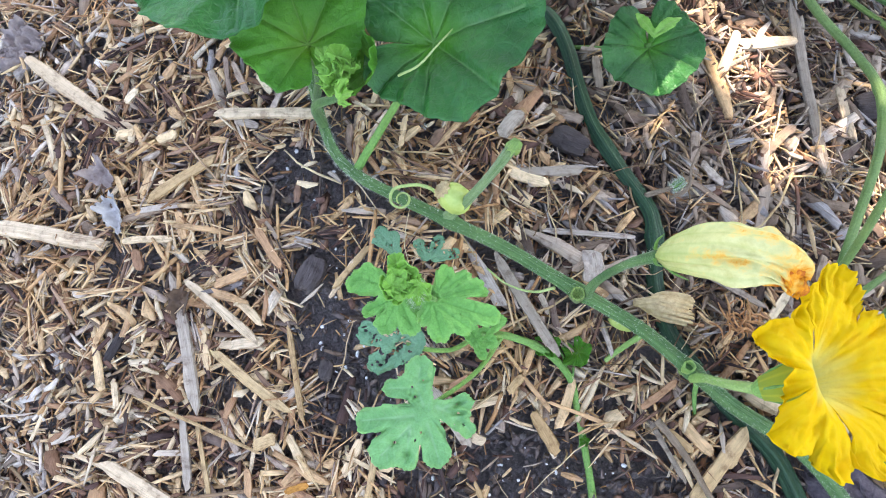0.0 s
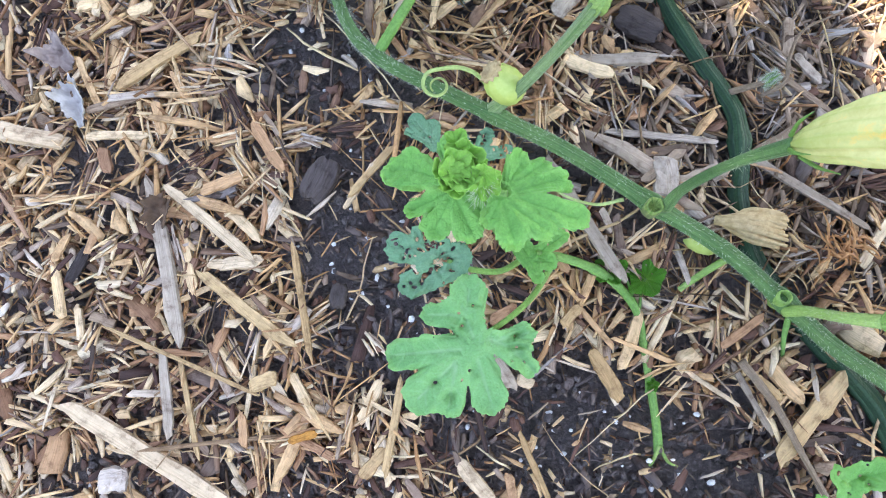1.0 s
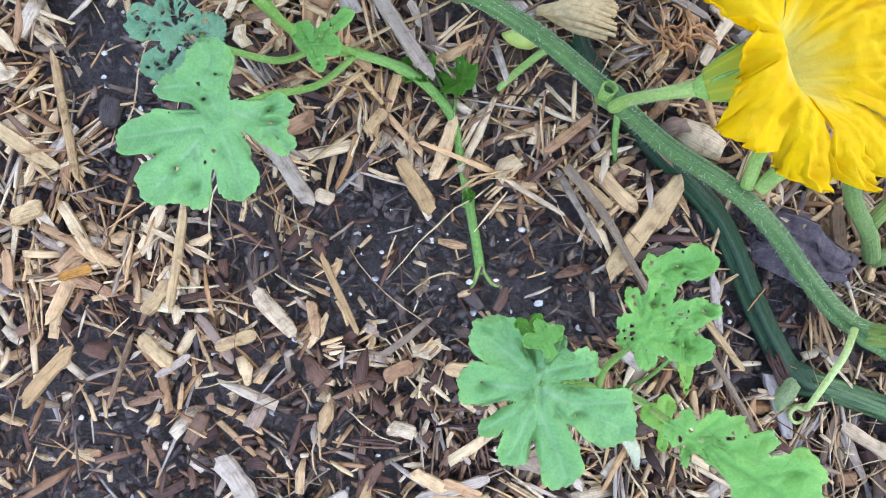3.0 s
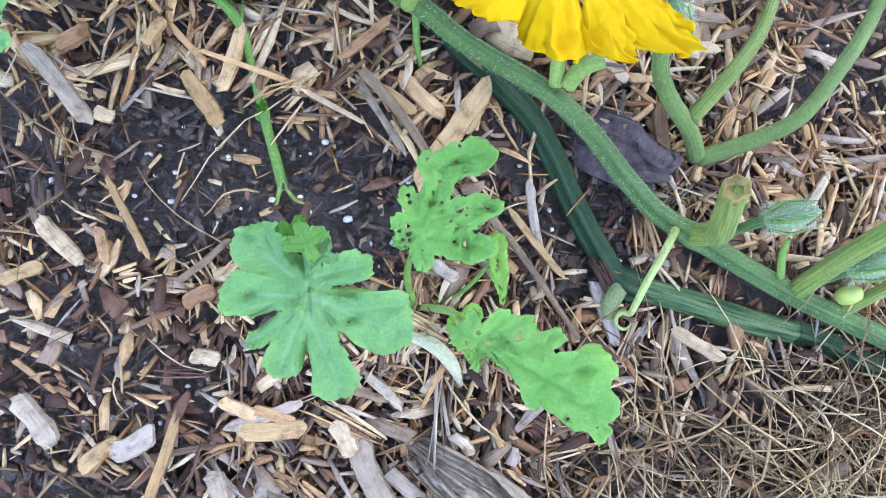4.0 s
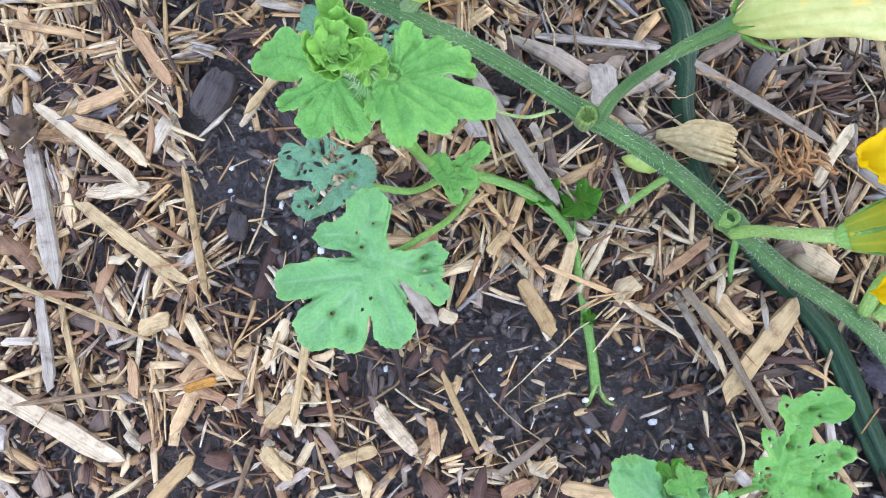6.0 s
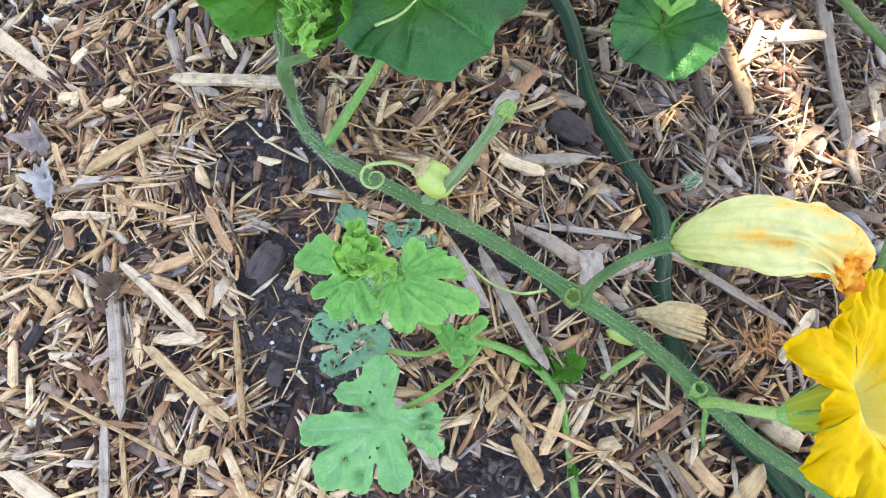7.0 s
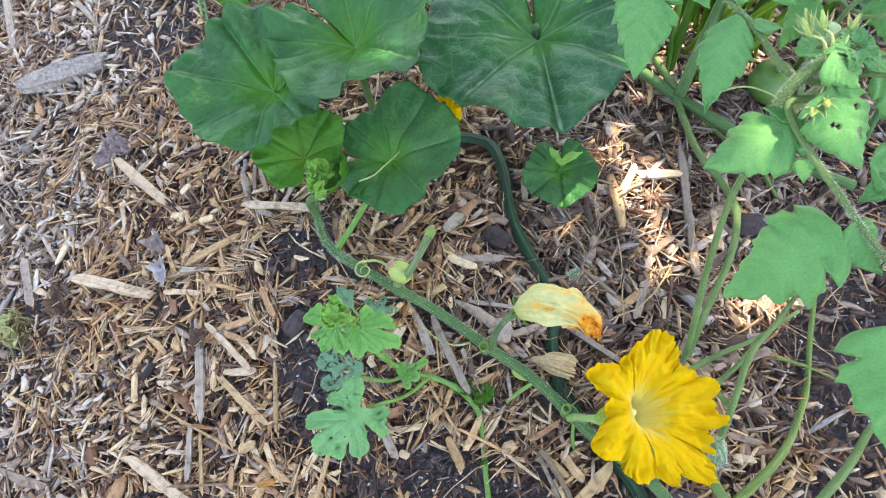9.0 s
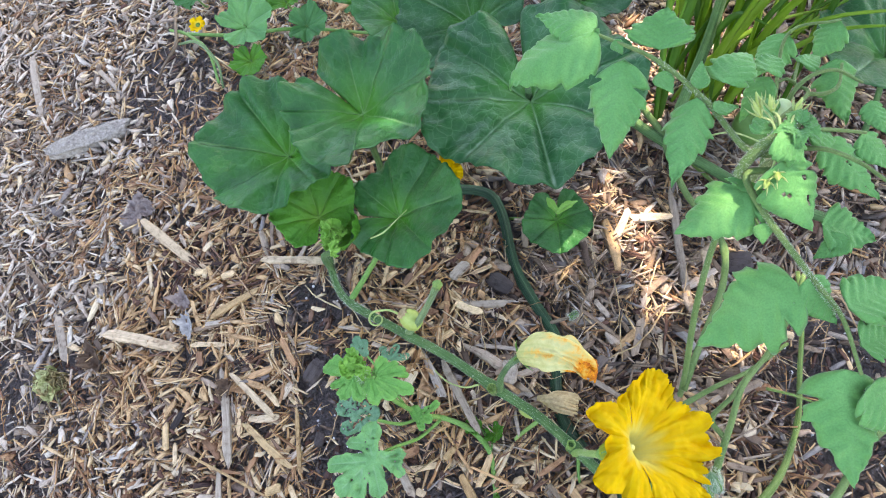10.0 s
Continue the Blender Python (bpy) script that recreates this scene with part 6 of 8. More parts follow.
# ---- a dried blossom and shreds of orange-brown wood on the mulch ----
sh = random.Random(4)
for at, turn, size, mat, label, count, thin in (((0.121, 0.079), -10, 0.021, petal_straw, "dried straw-coloured shrivelled blossom", 19, 0.0016), ((0.172, 0.068), -15, 0.020, rust_wood, "loose shreds of rust-brown fibrous wood", 34, 0.0007)):
    ob = thing("dried_shreds", on(at[0], at[1], 0.014), label, "dried blossom")
    for k in range(count):
        z = on(at[0], at[1], 0.018)[2]
        if count < 20:
            a = (k / (count - 1) - 0.5) * 1.1
            pts = [(at[0] - size, at[1] + 0.002 * math.sin(k), z), (at[0] - 0.1 * size, at[1] + 0.75 * size * math.sin(a), z + 0.008 * math.cos(2 * a) + sh.uniform(-0.001, 0.001)),
                   (at[0] + size * sh.uniform(0.75, 1.0), at[1] + 0.75 * size * math.sin(a * 1.3), z + sh.uniform(0, 0.003))]
            rr = turn
        else:
            ln = sh.uniform(0.4, 1.0) * size
            ox, oy = sh.gauss(0, 0.4) * size, sh.gauss(0, 0.3) * size
            pts = [(at[0] + ox - ln * 0.5, at[1] + oy, z + sh.uniform(0, 0.004)), (at[0] + ox, at[1] + oy + sh.uniform(-0.004, 0.004), z + sh.uniform(0.001, 0.007)), (at[0] + ox + ln * 0.5, at[1] + oy, z + sh.uniform(0, 0.004))]
            rr = sh.uniform(0, 360)
        mid = Vector(pts[1])
        turned = [tuple(Matrix.Rotation(radians(rr), 4, "Z").to_3x3() @ (Vector(p) - (mid if count > 20 else Vector((at[0], at[1], z)))) + (mid if count > 20 else Vector((at[0], at[1], z)))) for p in pts]
        stalk("shred", turned, (thin * 0.5, thin * 1.2, thin * 0.6), mat, ob, sides=6, wob=0.12, seed=k, n=5)

# ---- watermelon plants ----
melon = thing("watermelon_plant", on(0.068, -0.047, 0.0), "young watermelon plant with pale lobed leaves beside the vine", "watermelon plant", "young watermelon plants")
stalk("stem", [(0.068, -0.050, -0.010), (0.066, -0.035, -0.004), (0.063, -0.017, 0.000), (0.059, 0.009, 0.002), (0.054, 0.031, 0.006), (0.036, 0.049, 0.013), (0.012, 0.058, 0.018), (-0.010, 0.058, 0.034), (-0.026, 0.060, 0.085), (-0.033, 0.063, 0.155)],
      (0.0028, 0.0024, 0.0024, 0.0026, 0.0026, 0.0022, 0.0022), stem_melon, melon, "pale green stem with a woody foot", sides=12, ridge=0.05, knots=((0.24, 0.35, 0.012), (0.58, 0.3, 0.012)))
stalk("root_foot", [(0.068, -0.046, -0.006), (0.064, -0.056, -0.010), (0.060, -0.061, -0.012)], (0.0014, 0.0011, 0.0006), stem_pale, melon, sides=6)
stalk("root_foot", [(0.068, -0.046, -0.006), (0.073, -0.055, -0.010), (0.079, -0.058, -0.012)], (0.0012, 0.0010, 0.0006), stem_pale, melon, sides=6)
cut_blade(melon, pose(-0.0358, 0.0070, 0.093, 3, 0, 0), [(-6.9, 5.0, -34.2, 7.6, 6.0, 7.8), (-9.1, 10.5, -23.9, 25.4, 6.0, 9.8), (-9.1, 12.8, -11.8, 28.6, 6.0, 7.8), (1.0, 9.6, 6.4, 25.7, 6.0, 8.6), (7.0, 0.1, 18.6, 4.9, 3.5, 7.9), (11.6, 0.1, 22.8, -2.9, 2.8, 5.1), (18.6, 6.0, 25.6, 13.1, 4.6, 3.7),
          (-1.2, -1.2, -6.1, -13.1, 5.2, 9.4), (-4.9, -10.7, -20.1, -10.9, 7.0, 5.6), (-4.4, -13.1, -3.4, -21.5, 8.0, 8.5)], 0.001, melon_leaf, 21, holes=16, droop=0.08, ripple=0.07, label="pale grey-green leaf with rounded lobes and insect holes", hole_size=(0.012, 0.022))
cut_blade(melon, pose(-0.0455, 0.0649, 0.147, 0, -6, 0), [(-0.8, -1.5, -17.4, -8.0, 3.1, 9.2), (-17.4, -8.0, -23.3, -8.1, 8.7, 7.2), (-0.7, 2.3, -14.4, 8.7, 2.0, 4.5), (0.6, 3.6, -5.5, 15.7, 2.5, 6.5), (1.8, 3.6, 7.0, 15.7, 3.5, 7.0), (4.3, 3.6, 13.6, 10.7, 3.0, 5.5), (2.9, -5.4, -1.1, -16.5, 3.1, 5.1)],
          0.001, melon_leaf_bright, 22, droop=0.10, ripple=0.12, label="bright green lobed leaf near the tip")
cut_blade(melon, pose(-0.0234, 0.0592, 0.158, 0, 6, 0), [(1.2, -4.9, 5.5, -11.8, 2.9, 5.8), (2.4, -3.7, 14.4, -12.8, 2.9, 4.3), (3.6, -1.2, 20.4, -6.8, 2.4, 5.2), (20.4, -6.8, 24.6, -5.3, 4.8, 2.9), (3.6, 1.2, 24.9, 7.8, 2.8, 6.4), (24.9, 7.8, 28.5, 8.2, 5.6, 5.2), (1.2, 3.7, 14.3, 12.8, 2.8, 6.1), (-1.2, 3.7, 2.4, 15.7, 3.3, 6.6), (-2.4, 2.4, -5.5, 9.7, 3.3, 4.3)],
          0.001, melon_leaf_bright, 23, droop=0.12, ripple=0.14, label="bright green folded lobed leaf near the tip")
cut_blade(melon, pose(-0.048, 0.049, 0.076, 0, 3, 2.7), [(10, 10, -100, -20, 20, 29), (0, 0, -60, -42, 18, 20), (5, 20, -76, 50, 20, 27), (10, 0, -30, 10, 25, 25)],
          0.000265, melon_leaf_blue, 24, holes=60, label="blue-green leaf riddled with small holes", hole_size=(0.020, 0.042))
cut_blade(melon, pose(-0.008, 0.054, 0.050, 0, -8, 2.7), [(0, 5, 58, -32, 15, 15), (-5, 5, -16, -16, 15, 20), (0, 15, 10, 42, 14, 13), (-5, 10, 32, 15, 14, 17)], 0.00028, melon_leaf_bright, 25, holes=8, ripple=0.10, label="small bright green leaf with holes")
cut_blade(melon, pose(-0.060, 0.106, 0.084, 0, 0, 2.7), [(10, 10, -25, -40, 12, 18), (5, 5, 5, -26, 12, 17), (0, 5, -42, -20, 8, 8)], 0.00026, melon_leaf_blue, 27, holes=8, label="pale blue-green leaf under the vine")
cut_blade(melon, pose(-0.036, 0.108, 0.068, 0, 0, 2.7), [(-15, 15, -32, -18, 10, 14), (0, 10, 18, -22, 10, 15), (8, 18, 52, 10, 10, 14)], 0.00027, melon_leaf_blue, 28, holes=40, label="leaf skeleton riddled with holes", hole_size=(0.02, 0.05))
tuft_rng = random.Random(33)
for k in range(13):
    # small crumpled leaves round the growing point
    q = (tuft_rng.gauss(0.001, 0.0052), tuft_rng.gauss(-0.002, 0.0048), tuft_rng.uniform(0.158, 0.170))
    squash_leaf_at(melon, (-0.0390 + q[0], 0.0690 + q[1], q[2]), (tuft_rng.gauss(0, 1), tuft_rng.gauss(0, 1), 0.3), (tuft_rng.gauss(0, 0.35), tuft_rng.gauss(-0.1, 0.35), 1.0), tuft_rng.uniform(0.0045, 0.0075), melon_leaf_yellow, 60 + k, cup=0.4, ripple=0.20, lobe=0.14, fine=(60, 9))
stalk("petiole", [(-0.033, 0.061, 0.142), (-0.039, 0.064, 0.147), (-0.045, 0.065, 0.147)], (0.0016, 0.0014), stem_melon, melon, sides=8)
stalk("petiole", [(-0.033, 0.062, 0.150), (-0.028, 0.060, 0.156), (-0.023, 0.059, 0.158)], (0.0016, 0.0014), stem_melon, melon, sides=8)
stalk("petiole", [(0.008, 0.058, 0.018), (-0.006, 0.034, 0.045), (-0.020, 0.018, 0.080), (-0.035, 0.007, 0.093)], (0.0018, 0.0016, 0.0014), stem_melon, melon, sides=8)
stalk("petiole", [(-0.010, 0.056, 0.032), (-0.024, 0.046, 0.045), (-0.040, 0.044, 0.064), (-0.050, 0.046, 0.075)], (0.0018, 0.0016, 0.0014), stem_melon, melon, sides=8)
stalk("petiole", [(0.008, 0.058, 0.020), (0.002, 0.056, 0.036), (-0.004, 0.055, 0.051)], (0.0016, 0.0015, 0.0012), stem_melon, melon, sides=8)
stalk("petiole", [(-0.020, 0.060, 0.060), (-0.040, 0.085, 0.075), (-0.058, 0.104, 0.083)], (0.0015, 0.0013, 0.0011), stem_melon, melon, sides=8)
hairs([(-0.033, 0.056, 0.130), (-0.033, 0.061, 0.152), (-0.034, 0.064, 0.164)], 0.0050, 320, 0.0038, bristle, melon, 9)
for at, s in (((0.040, 0.053), 0.010), ((0.060, 0.048), 0.012), ((0.063, -0.012), 0.004)):
    squash_leaf_at(melon, on(at[0], at[1], 0.012), (0.4, -0.8, 0.2), (-0.3, 0.0, 1), s * 0.85, squash_leaf_young, int(at[0] * 9000) % 97, cup=0.45, ripple=0.22, lobe=0.16, fine=(90, 10), label="tiny crumpled green leaf at the stem")
    stalk("petiole", [(0.056, 0.028, 0.006) if s > 0.0095 else (0.063, -0.017, 0.0), ((at[0] + 0.056) / 2, at[1] - 0.004, on(at[0], at[1], 0.010)[2]), on(at[0], at[1], 0.012)], (0.0010, 0.0008, 0.0006), stem_melon, melon, sides=6)

melon2 = thing("watermelon_plant", on(0.135, -0.115, 0.0), "low watermelon seedling with blue-green lobed leaves in bare soil", "watermelon plant", "young watermelon plants")
cut_blade(melon2, pose(0.0881, -0.1022, 0.062, 4, 0, 0), [(-5.0, -5.9, -19.4, -19.3, 5.3, 9.4), (-11.0, -15.3, -13.8, -21.1, 6.6, 7.4), (-4.5, 1.8, -24.7, -0.6, 3.5, 9.4), (-6.2, 9.3, -22.4, 17.5, 3.0, 3.7), (-4.1, 11.7, -11.8, 27.4, 4.3, 6.9), (0.2, 12.1, 8.9, 35.7, 4.8, 9.1), (3.0, 3.6, 29.4, 17.3, 3.9, 11.2), (13.6, 8.9, 33.8, 8.9, 4.4, 6.6),
          (3.7, -5.2, 19.7, -7.8, 4.0, 6.8), (1.7, -7.6, 4.7, -18.8, 4.0, 5.9), (0, -3, 0, 14, 3.5, 4.5)], 0.001, melon_leaf, 31, holes=4, droop=0.12, ripple=0.14, label="blue-green deeply lobed leaf", hole_size=(0.012, 0.022))
cut_blade(melon2, pose(0.1363, -0.0824, 0.055, 0, 0, 0), [(-1.6, -2.4, 9.3, -24.4, 4.1, 6.8), (9.3, -24.4, 3.3, -28.4, 6.8, 5.2), (9.5, -26.7, 24.1, -30.6, 7.3, 7.5), (2.0, -4.4, 21.7, -8.5, 4.5, 6.4), (21.7, -8.5, 29.0, -9.0, 5.9, 4.1), (0.3, 2.3, 15.9, 5.9, 4.1, 7.9), (15.9, 5.9, 20.7, 7.5, 6.8, 6.3), (-3.3, 4.3, -1.6, 11.2, 3.2, 4.5), (-1.5, -3.6, -9.4, -4.2, 3.6, 4.5),
          (-3.3, -9.4, -6.8, -16.6, 3.2, 3.4), (-4.2, 0.8, -10.6, 2.5, 2.7, 3.2)], 0.001, melon_leaf_bright, 32, holes=42, droop=0.05, ripple=0.07, label="yellow-green leaf peppered with holes", hole_size=(0.012, 0.028))
cut_blade(melon2, pose(0.1581, -0.1289, 0.047, 4, -3, 0), [(-2.3, -0.2, -10.2, -3.2, 2.8, 5.1), (-6.8, -1.8, -4.9, -10.8, 2.8, 2.8), (-3.6, 0.8, -5.5, 9.9, 1.8, 2.3), (-1.1, -1.2, 6.5, -7.5, 3.2, 5.8), (7.3, -4.0, 16.9, -6.6, 3.7, 3.9), (-0.1, 1.1, 8.7, 7.0, 4.2, 5.5), (8.6, 7.7, 30.5, 22.2, 4.2, 10.2), (13.5, 4.6, 28.0, -0.5, 4.2, 3.9), (26.5, 15.0, 41.2, 14.5, 7.0, 10.7), (21.5, 19.2, 17.8, 23.4, 4.6, 6.0),
          (30.2, 24.5, 36.8, 29.2, 9.2, 11.3), (36.8, 29.2, 41.9, 29.0, 10.2, 9.2), (41.1, 32.4, 44.0, 50.4, 6.5, 0.9), (42.9, 37.1, 46.8, 40.2, 3.2, 2.1)], 0.001, melon_leaf_bright, 33, holes=10, droop=0.06, ripple=0.10, label="folded green leaf with a pointed lobe", hole_size=(0.012, 0.022))
cut_blade(melon2, pose(0.152, -0.125, 0.008, 0, 0, -4.8), [(15, 10, -15, -10, 12, 22), (5, 0, 10, -30, 12, 18), (10, 10, 5, 45, 10, 10)], 0.00026, melon_leaf_yellow, 35, ripple=0.1, label="small yellow-green leaf")
cut_blade(melon2, pose(0.171, -0.094, -0.008, 0, 0, -4.8), [(-3, -40, 0, 20, 14, 17), (0, 20, 8, 70, 15, 6)], 0.00027, melon_leaf_yellow, 36, holes=6, label="drooping yellow-green leaf")
for k, (px, py, pz, sz, mat) in enumerate(((0.0850, -0.0810, 0.066, 0.00062, squash_leaf_young), (0.0905, -0.0845, 0.070, 0.00072, melon_leaf_bright), (0.0960, -0.0890, 0.068, 0.00060, melon_leaf))):
    cut_blade(melon2, pose(px, py, pz, 20 - 18 * k, 15 * k - 12, 40 * k), [(0, 0, -6, -6, 3, 4.5), (0, 0, 4, -9, 3, 4), (0, 0, 8, 0, 3, 4.5), (0, 0, -2, 7, 3, 4)], sz, mat, 37 + k, droop=0.3, ripple=0.30, label="small crumpled young leaf")
root2 = on(0.128, -0.112, 0.004)
stalk("petiole", [root2, (0.120, -0.108, 0.000), (0.108, -0.104, 0.040), (0.089, -0.102, 0.061)], (0.0020, 0.0018, 0.0016, 0.0013), stem_melon, melon2, sides=8)
stalk("petiole", [root2, (0.126, -0.100, 0.010), (0.129, -0.091, 0.036), (0.136, -0.083, 0.054)], (0.0018, 0.0016, 0.0012), stem_melon, melon2, sides=8)
stalk("petiole", [root2, (0.145, -0.116, -0.008), (0.150, -0.122, 0.020), (0.159, -0.129, 0.046)], (0.0022, 0.0020, 0.0014), stem_pale, melon2, "pale green stalk", sides=8)
stalk("petiole", [root2, (0.150, -0.108, -0.016), (0.171, -0.090, -0.008)], (0.0014, 0.0010), stem_melon, melon2, sides=8)
stalk("seed_leaf", [on(0.124, -0.126, 0.016), on(0.136, -0.132, 0.020), on(0.144, -0.142, 0.014), on(0.148, -0.154, 0.005)], (0.0024, 0.0038, 0.0036, 0.0014), stem_mat("withered_leaf", (0.42, 0.45, 0.30), (0.58, 0.58, 0.42), 0.7), melon2, "withered pale grey-green seed leaf", sides=10)

# ---- squash stems on the far side of the blossom ----
runner = thing("squash_runner", on(0.281, -0.046, 0.0), "branching green squash stems trailing over the mulch", "squash plant")
stalk("stem", [(0.281, -0.047, -0.028), (0.275, -0.034, -0.018), (0.261, -0.019, -0.004), (0.254, -0.004, 0.010), (0.262, 0.022, 0.018), (0.276, 0.058, 0.020), (0.290, 0.094, 0.020), (0.315, 0.126, 0.012), (0.338, 0.160, 0.018), (0.350, 0.195, 0.05)], (0.0046, 0.0044, 0.0032, 0.0024, 0.002), stem_tomato, runner, sides=12, ridge=0.05)
stalk("stem", [(0.274, -0.029, -0.014), (0.298, -0.006, -0.012), (0.318, 0.016, -0.020), (0.335, 0.042, -0.034), (0.352, 0.082, -0.046), (0.359, 0.130, -0.042), (0.363, 0.172, -0.028), (0.356, 0.215, 0.01)], (0.0042, 0.0038, 0.0030, 0.0026, 0.0022), stem_lime, runner, "sunlit yellow-green stem", sides=12, ridge=0.05, knots=((0.55, 0.25, 0.02),))
stalk("stem", [(0.281, -0.047, -0.028), (0.310, -0.040, -0.026), (0.335, -0.030, -0.023), (0.356, -0.008, -0.020), (0.376, 0.016, -0.022), (0.400, 0.050, -0.030), (0.43, 0.075, -0.04)], (0.0046, 0.0042, 0.0038, 0.003), stem_tomato, runner, sides=12, ridge=0.05)
stalk("stem", [(0.272, 0.046, 0.016), (0.262, 0.066, 0.012), (0.284, 0.090, 0.006), (0.305, 0.118, 0.004)], (0.0026, 0.0024, 0.002), stem_tomato, runner, sides=10)
stalk("stem", [(0.232, 0.076, 0.010), (0.245, 0.083, 0.012), (0.272, 0.100, 0.004), (0.306, 0.121, -0.016), (0.345, 0.150, -0.020)], (0.0028, 0.0026, 0.0022, 0.0018), stem_tomato, runner, sides=10)
stalk("stem", [(0.320, 0.104, -0.020), (0.350, 0.098, -0.026), (0.380, 0.088, -0.036)], (0.0016, 0.0014, 0.001), stem_lime, runner, sides=8)
hairs([(0.281, -0.047, -0.028), (0.275, -0.034, -0.018), (0.261, -0.019, -0.004), (0.254, -0.004, 0.010), (0.262, 0.022, 0.018), (0.276, 0.058, 0.020)], 0.0036, 900, 0.0018, bristle, runner, 41)
hairs([(0.274, -0.029, -0.014), (0.298, -0.006, -0.012), (0.318, 0.016, -0.020), (0.335, 0.042, -0.034), (0.352, 0.082, -0.046)], 0.0034, 900, 0.0018, bristle, runner, 42)
hairs([(0.281, -0.047, -0.028), (0.310, -0.040, -0.026), (0.335, -0.030, -0.023), (0.356, -0.008, -0.020), (0.376, 0.016, -0.022)], 0.0038, 900, 0.0018, bristle, runner, 43)
bud((0.258, 0.000, 0.020), (0.252, 0.012, 0.042), 0.0070, runner, "pale green blossom bud beside the open blossom")
stalk("stem", [(0.205, 0.480, -0.035), (0.236, 0.420, -0.028), (0.249, 0.375, -0.030), (0.262, 0.326, -0.024), (0.284, 0.283, -0.018), (0.293, 0.246, -0.008), (0.283, 0.196, 0.002), (0.256, 0.135, 0.006), (0.240, 0.095, 0.000)], (0.0036, 0.0038, 0.0036, 0.0036, 0.0032), stem_tomato, runner, "pale sunlit stem with a joint", sides=12, ridge=0.05, knots=((0.62, 0.3, 0.012),))
stalk("stem", [(0.160, 0.470, -0.020), (0.202, 0.435, -0.026), (0.246, 0.398, -0.030), (0.290, 0.365, -0.032), (0.340, 0.330, -0.036), (0.42, 0.30, -0.05)], (0.0060, 0.0062, 0.0062, 0.0058), vine_green, runner, "thick green stem", sides=14, ridge=0.07)
stalk("stem", [(0.246, 0.398, -0.026), (0.262, 0.430, 0.010), (0.285, 0.470, 0.06), (0.300, 0.500, 0.12)], (0.0062, 0.0058, 0.0052), vine_green, runner, "upright green leaf stalk", sides=12, ridge=0.08)
stalk("stem", [(0.250, 0.400, -0.030), (0.215, 0.450, -0.010), (0.200, 0.500, 0.03)], (0.0040, 0.0036, 0.003), stem_tomato, runner, sides=10)
stalk("stem", [(0.255, 0.395, -0.034), (0.300, 0.350, -0.048), (0.330, 0.320, -0.050), (0.345, 0.290, -0.056)], (0.0026, 0.0024, 0.002), stem_lime, runner, sides=8)
stalk("tendril", [(0.270, 0.392, -0.02), (0.310, 0.390, 0.0), (0.350, 0.370, 0.0)], (0.0014, 0.001), tendril_mat, runner, sides=6)
squash_leaf_at(runner, (0.460, 0.440, 0.07), (-0.5, -0.5, 0.1), (-0.1, -0.1, 1), 0.070, squash_leaf_shaded, 51, fine=(150, 16), label="dark green leaf at the bed's edge")
squash_leaf_at(runner, (0.030, 0.470, 0.120), (-0.8, 0.5, 0.0), (-0.2, -0.2, 1), 0.070, squash_leaf_shaded, 52, fine=(150, 16), cup=0.2, label="dark green leaf behind the others")
squash_leaf_at(runner, (-0.070, 0.530, 0.075), (-0.2, 0.9, 0.0), (0.1, -0.2, 1), 0.050, squash_leaf, 53, fine=(150, 16), cup=0.2, label="dark green leaf behind the others")
squash_leaf_at(runner, (0.150, 0.545, 0.070), (0.6, 0.7, 0.0), (0.0, -0.2, 1), 0.055, squash_leaf_shaded, 54, fine=(150, 16), cup=0.2, label="dark green leaf in the shade")
for a, b in (((0.460, 0.440, 0.068), (0.44, 0.36, -0.06)), ((0.030, 0.470, 0.118), (0.04, 0.49, -0.05)), ((-0.070, 0.530, 0.073), (-0.03, 0.50, -0.04)), ((0.150, 0.545, 0.068), (0.18, 0.50, -0.05))):
    stalk("petiole", [a, tuple(0.5 * (p + q) + 0.008 for p, q in zip(a, b)), b], (0.0028, 0.0034, 0.0038), vine_green, runner, sides=10)
stalk("petiole", [(0.097, 0.354, 0.144), (0.090, 0.375, 0.08), (0.060, 0.380, 0.02), (-0.02, 0.345, 0.020)], (0.0034, 0.0042, 0.0046), vine_green, runner, sides=10)
fruit2 = thing("green_fruit", on(0.350, 0.430, 0.028), "round unripe green fruit among the stems", "fruit")
part("flesh", lathe([(0.002, -0.024), (0.014, -0.021), (0.023, -0.011), (0.0255, 0.0), (0.023, 0.012), (0.016, 0.020), (0.007, 0.023), (0.003, 0.022)], 32, 0.02, 6, "flesh", fruit_unripe), fruit2)
part("stalk", lathe([(0.004, 0.0), (0.003, 0.006), (0.0026, 0.014)], 10, 0.1, 5, "stalk", stem_tomato), fruit2, "", Matrix.Translation((0, 0, 0.022)))
small_flower = thing("yellow_blossom", (0.012, 0.286, 0.105), "small half-hidden yellow blossom under the leaves", "flower")
for k in range(5):
    pt = part("petal", corolla(k, 5, 0.020), small_flower, "", Matrix.Rotation(radians(30), 4, "X"))
stalk("peduncle", [(0.012, 0.286, 0.105), (0.014, 0.300, 0.05), (0.005, 0.318, 0.024)], (0.0022, 0.0022, 0.0026), stem_melon, small_flower, sides=8)

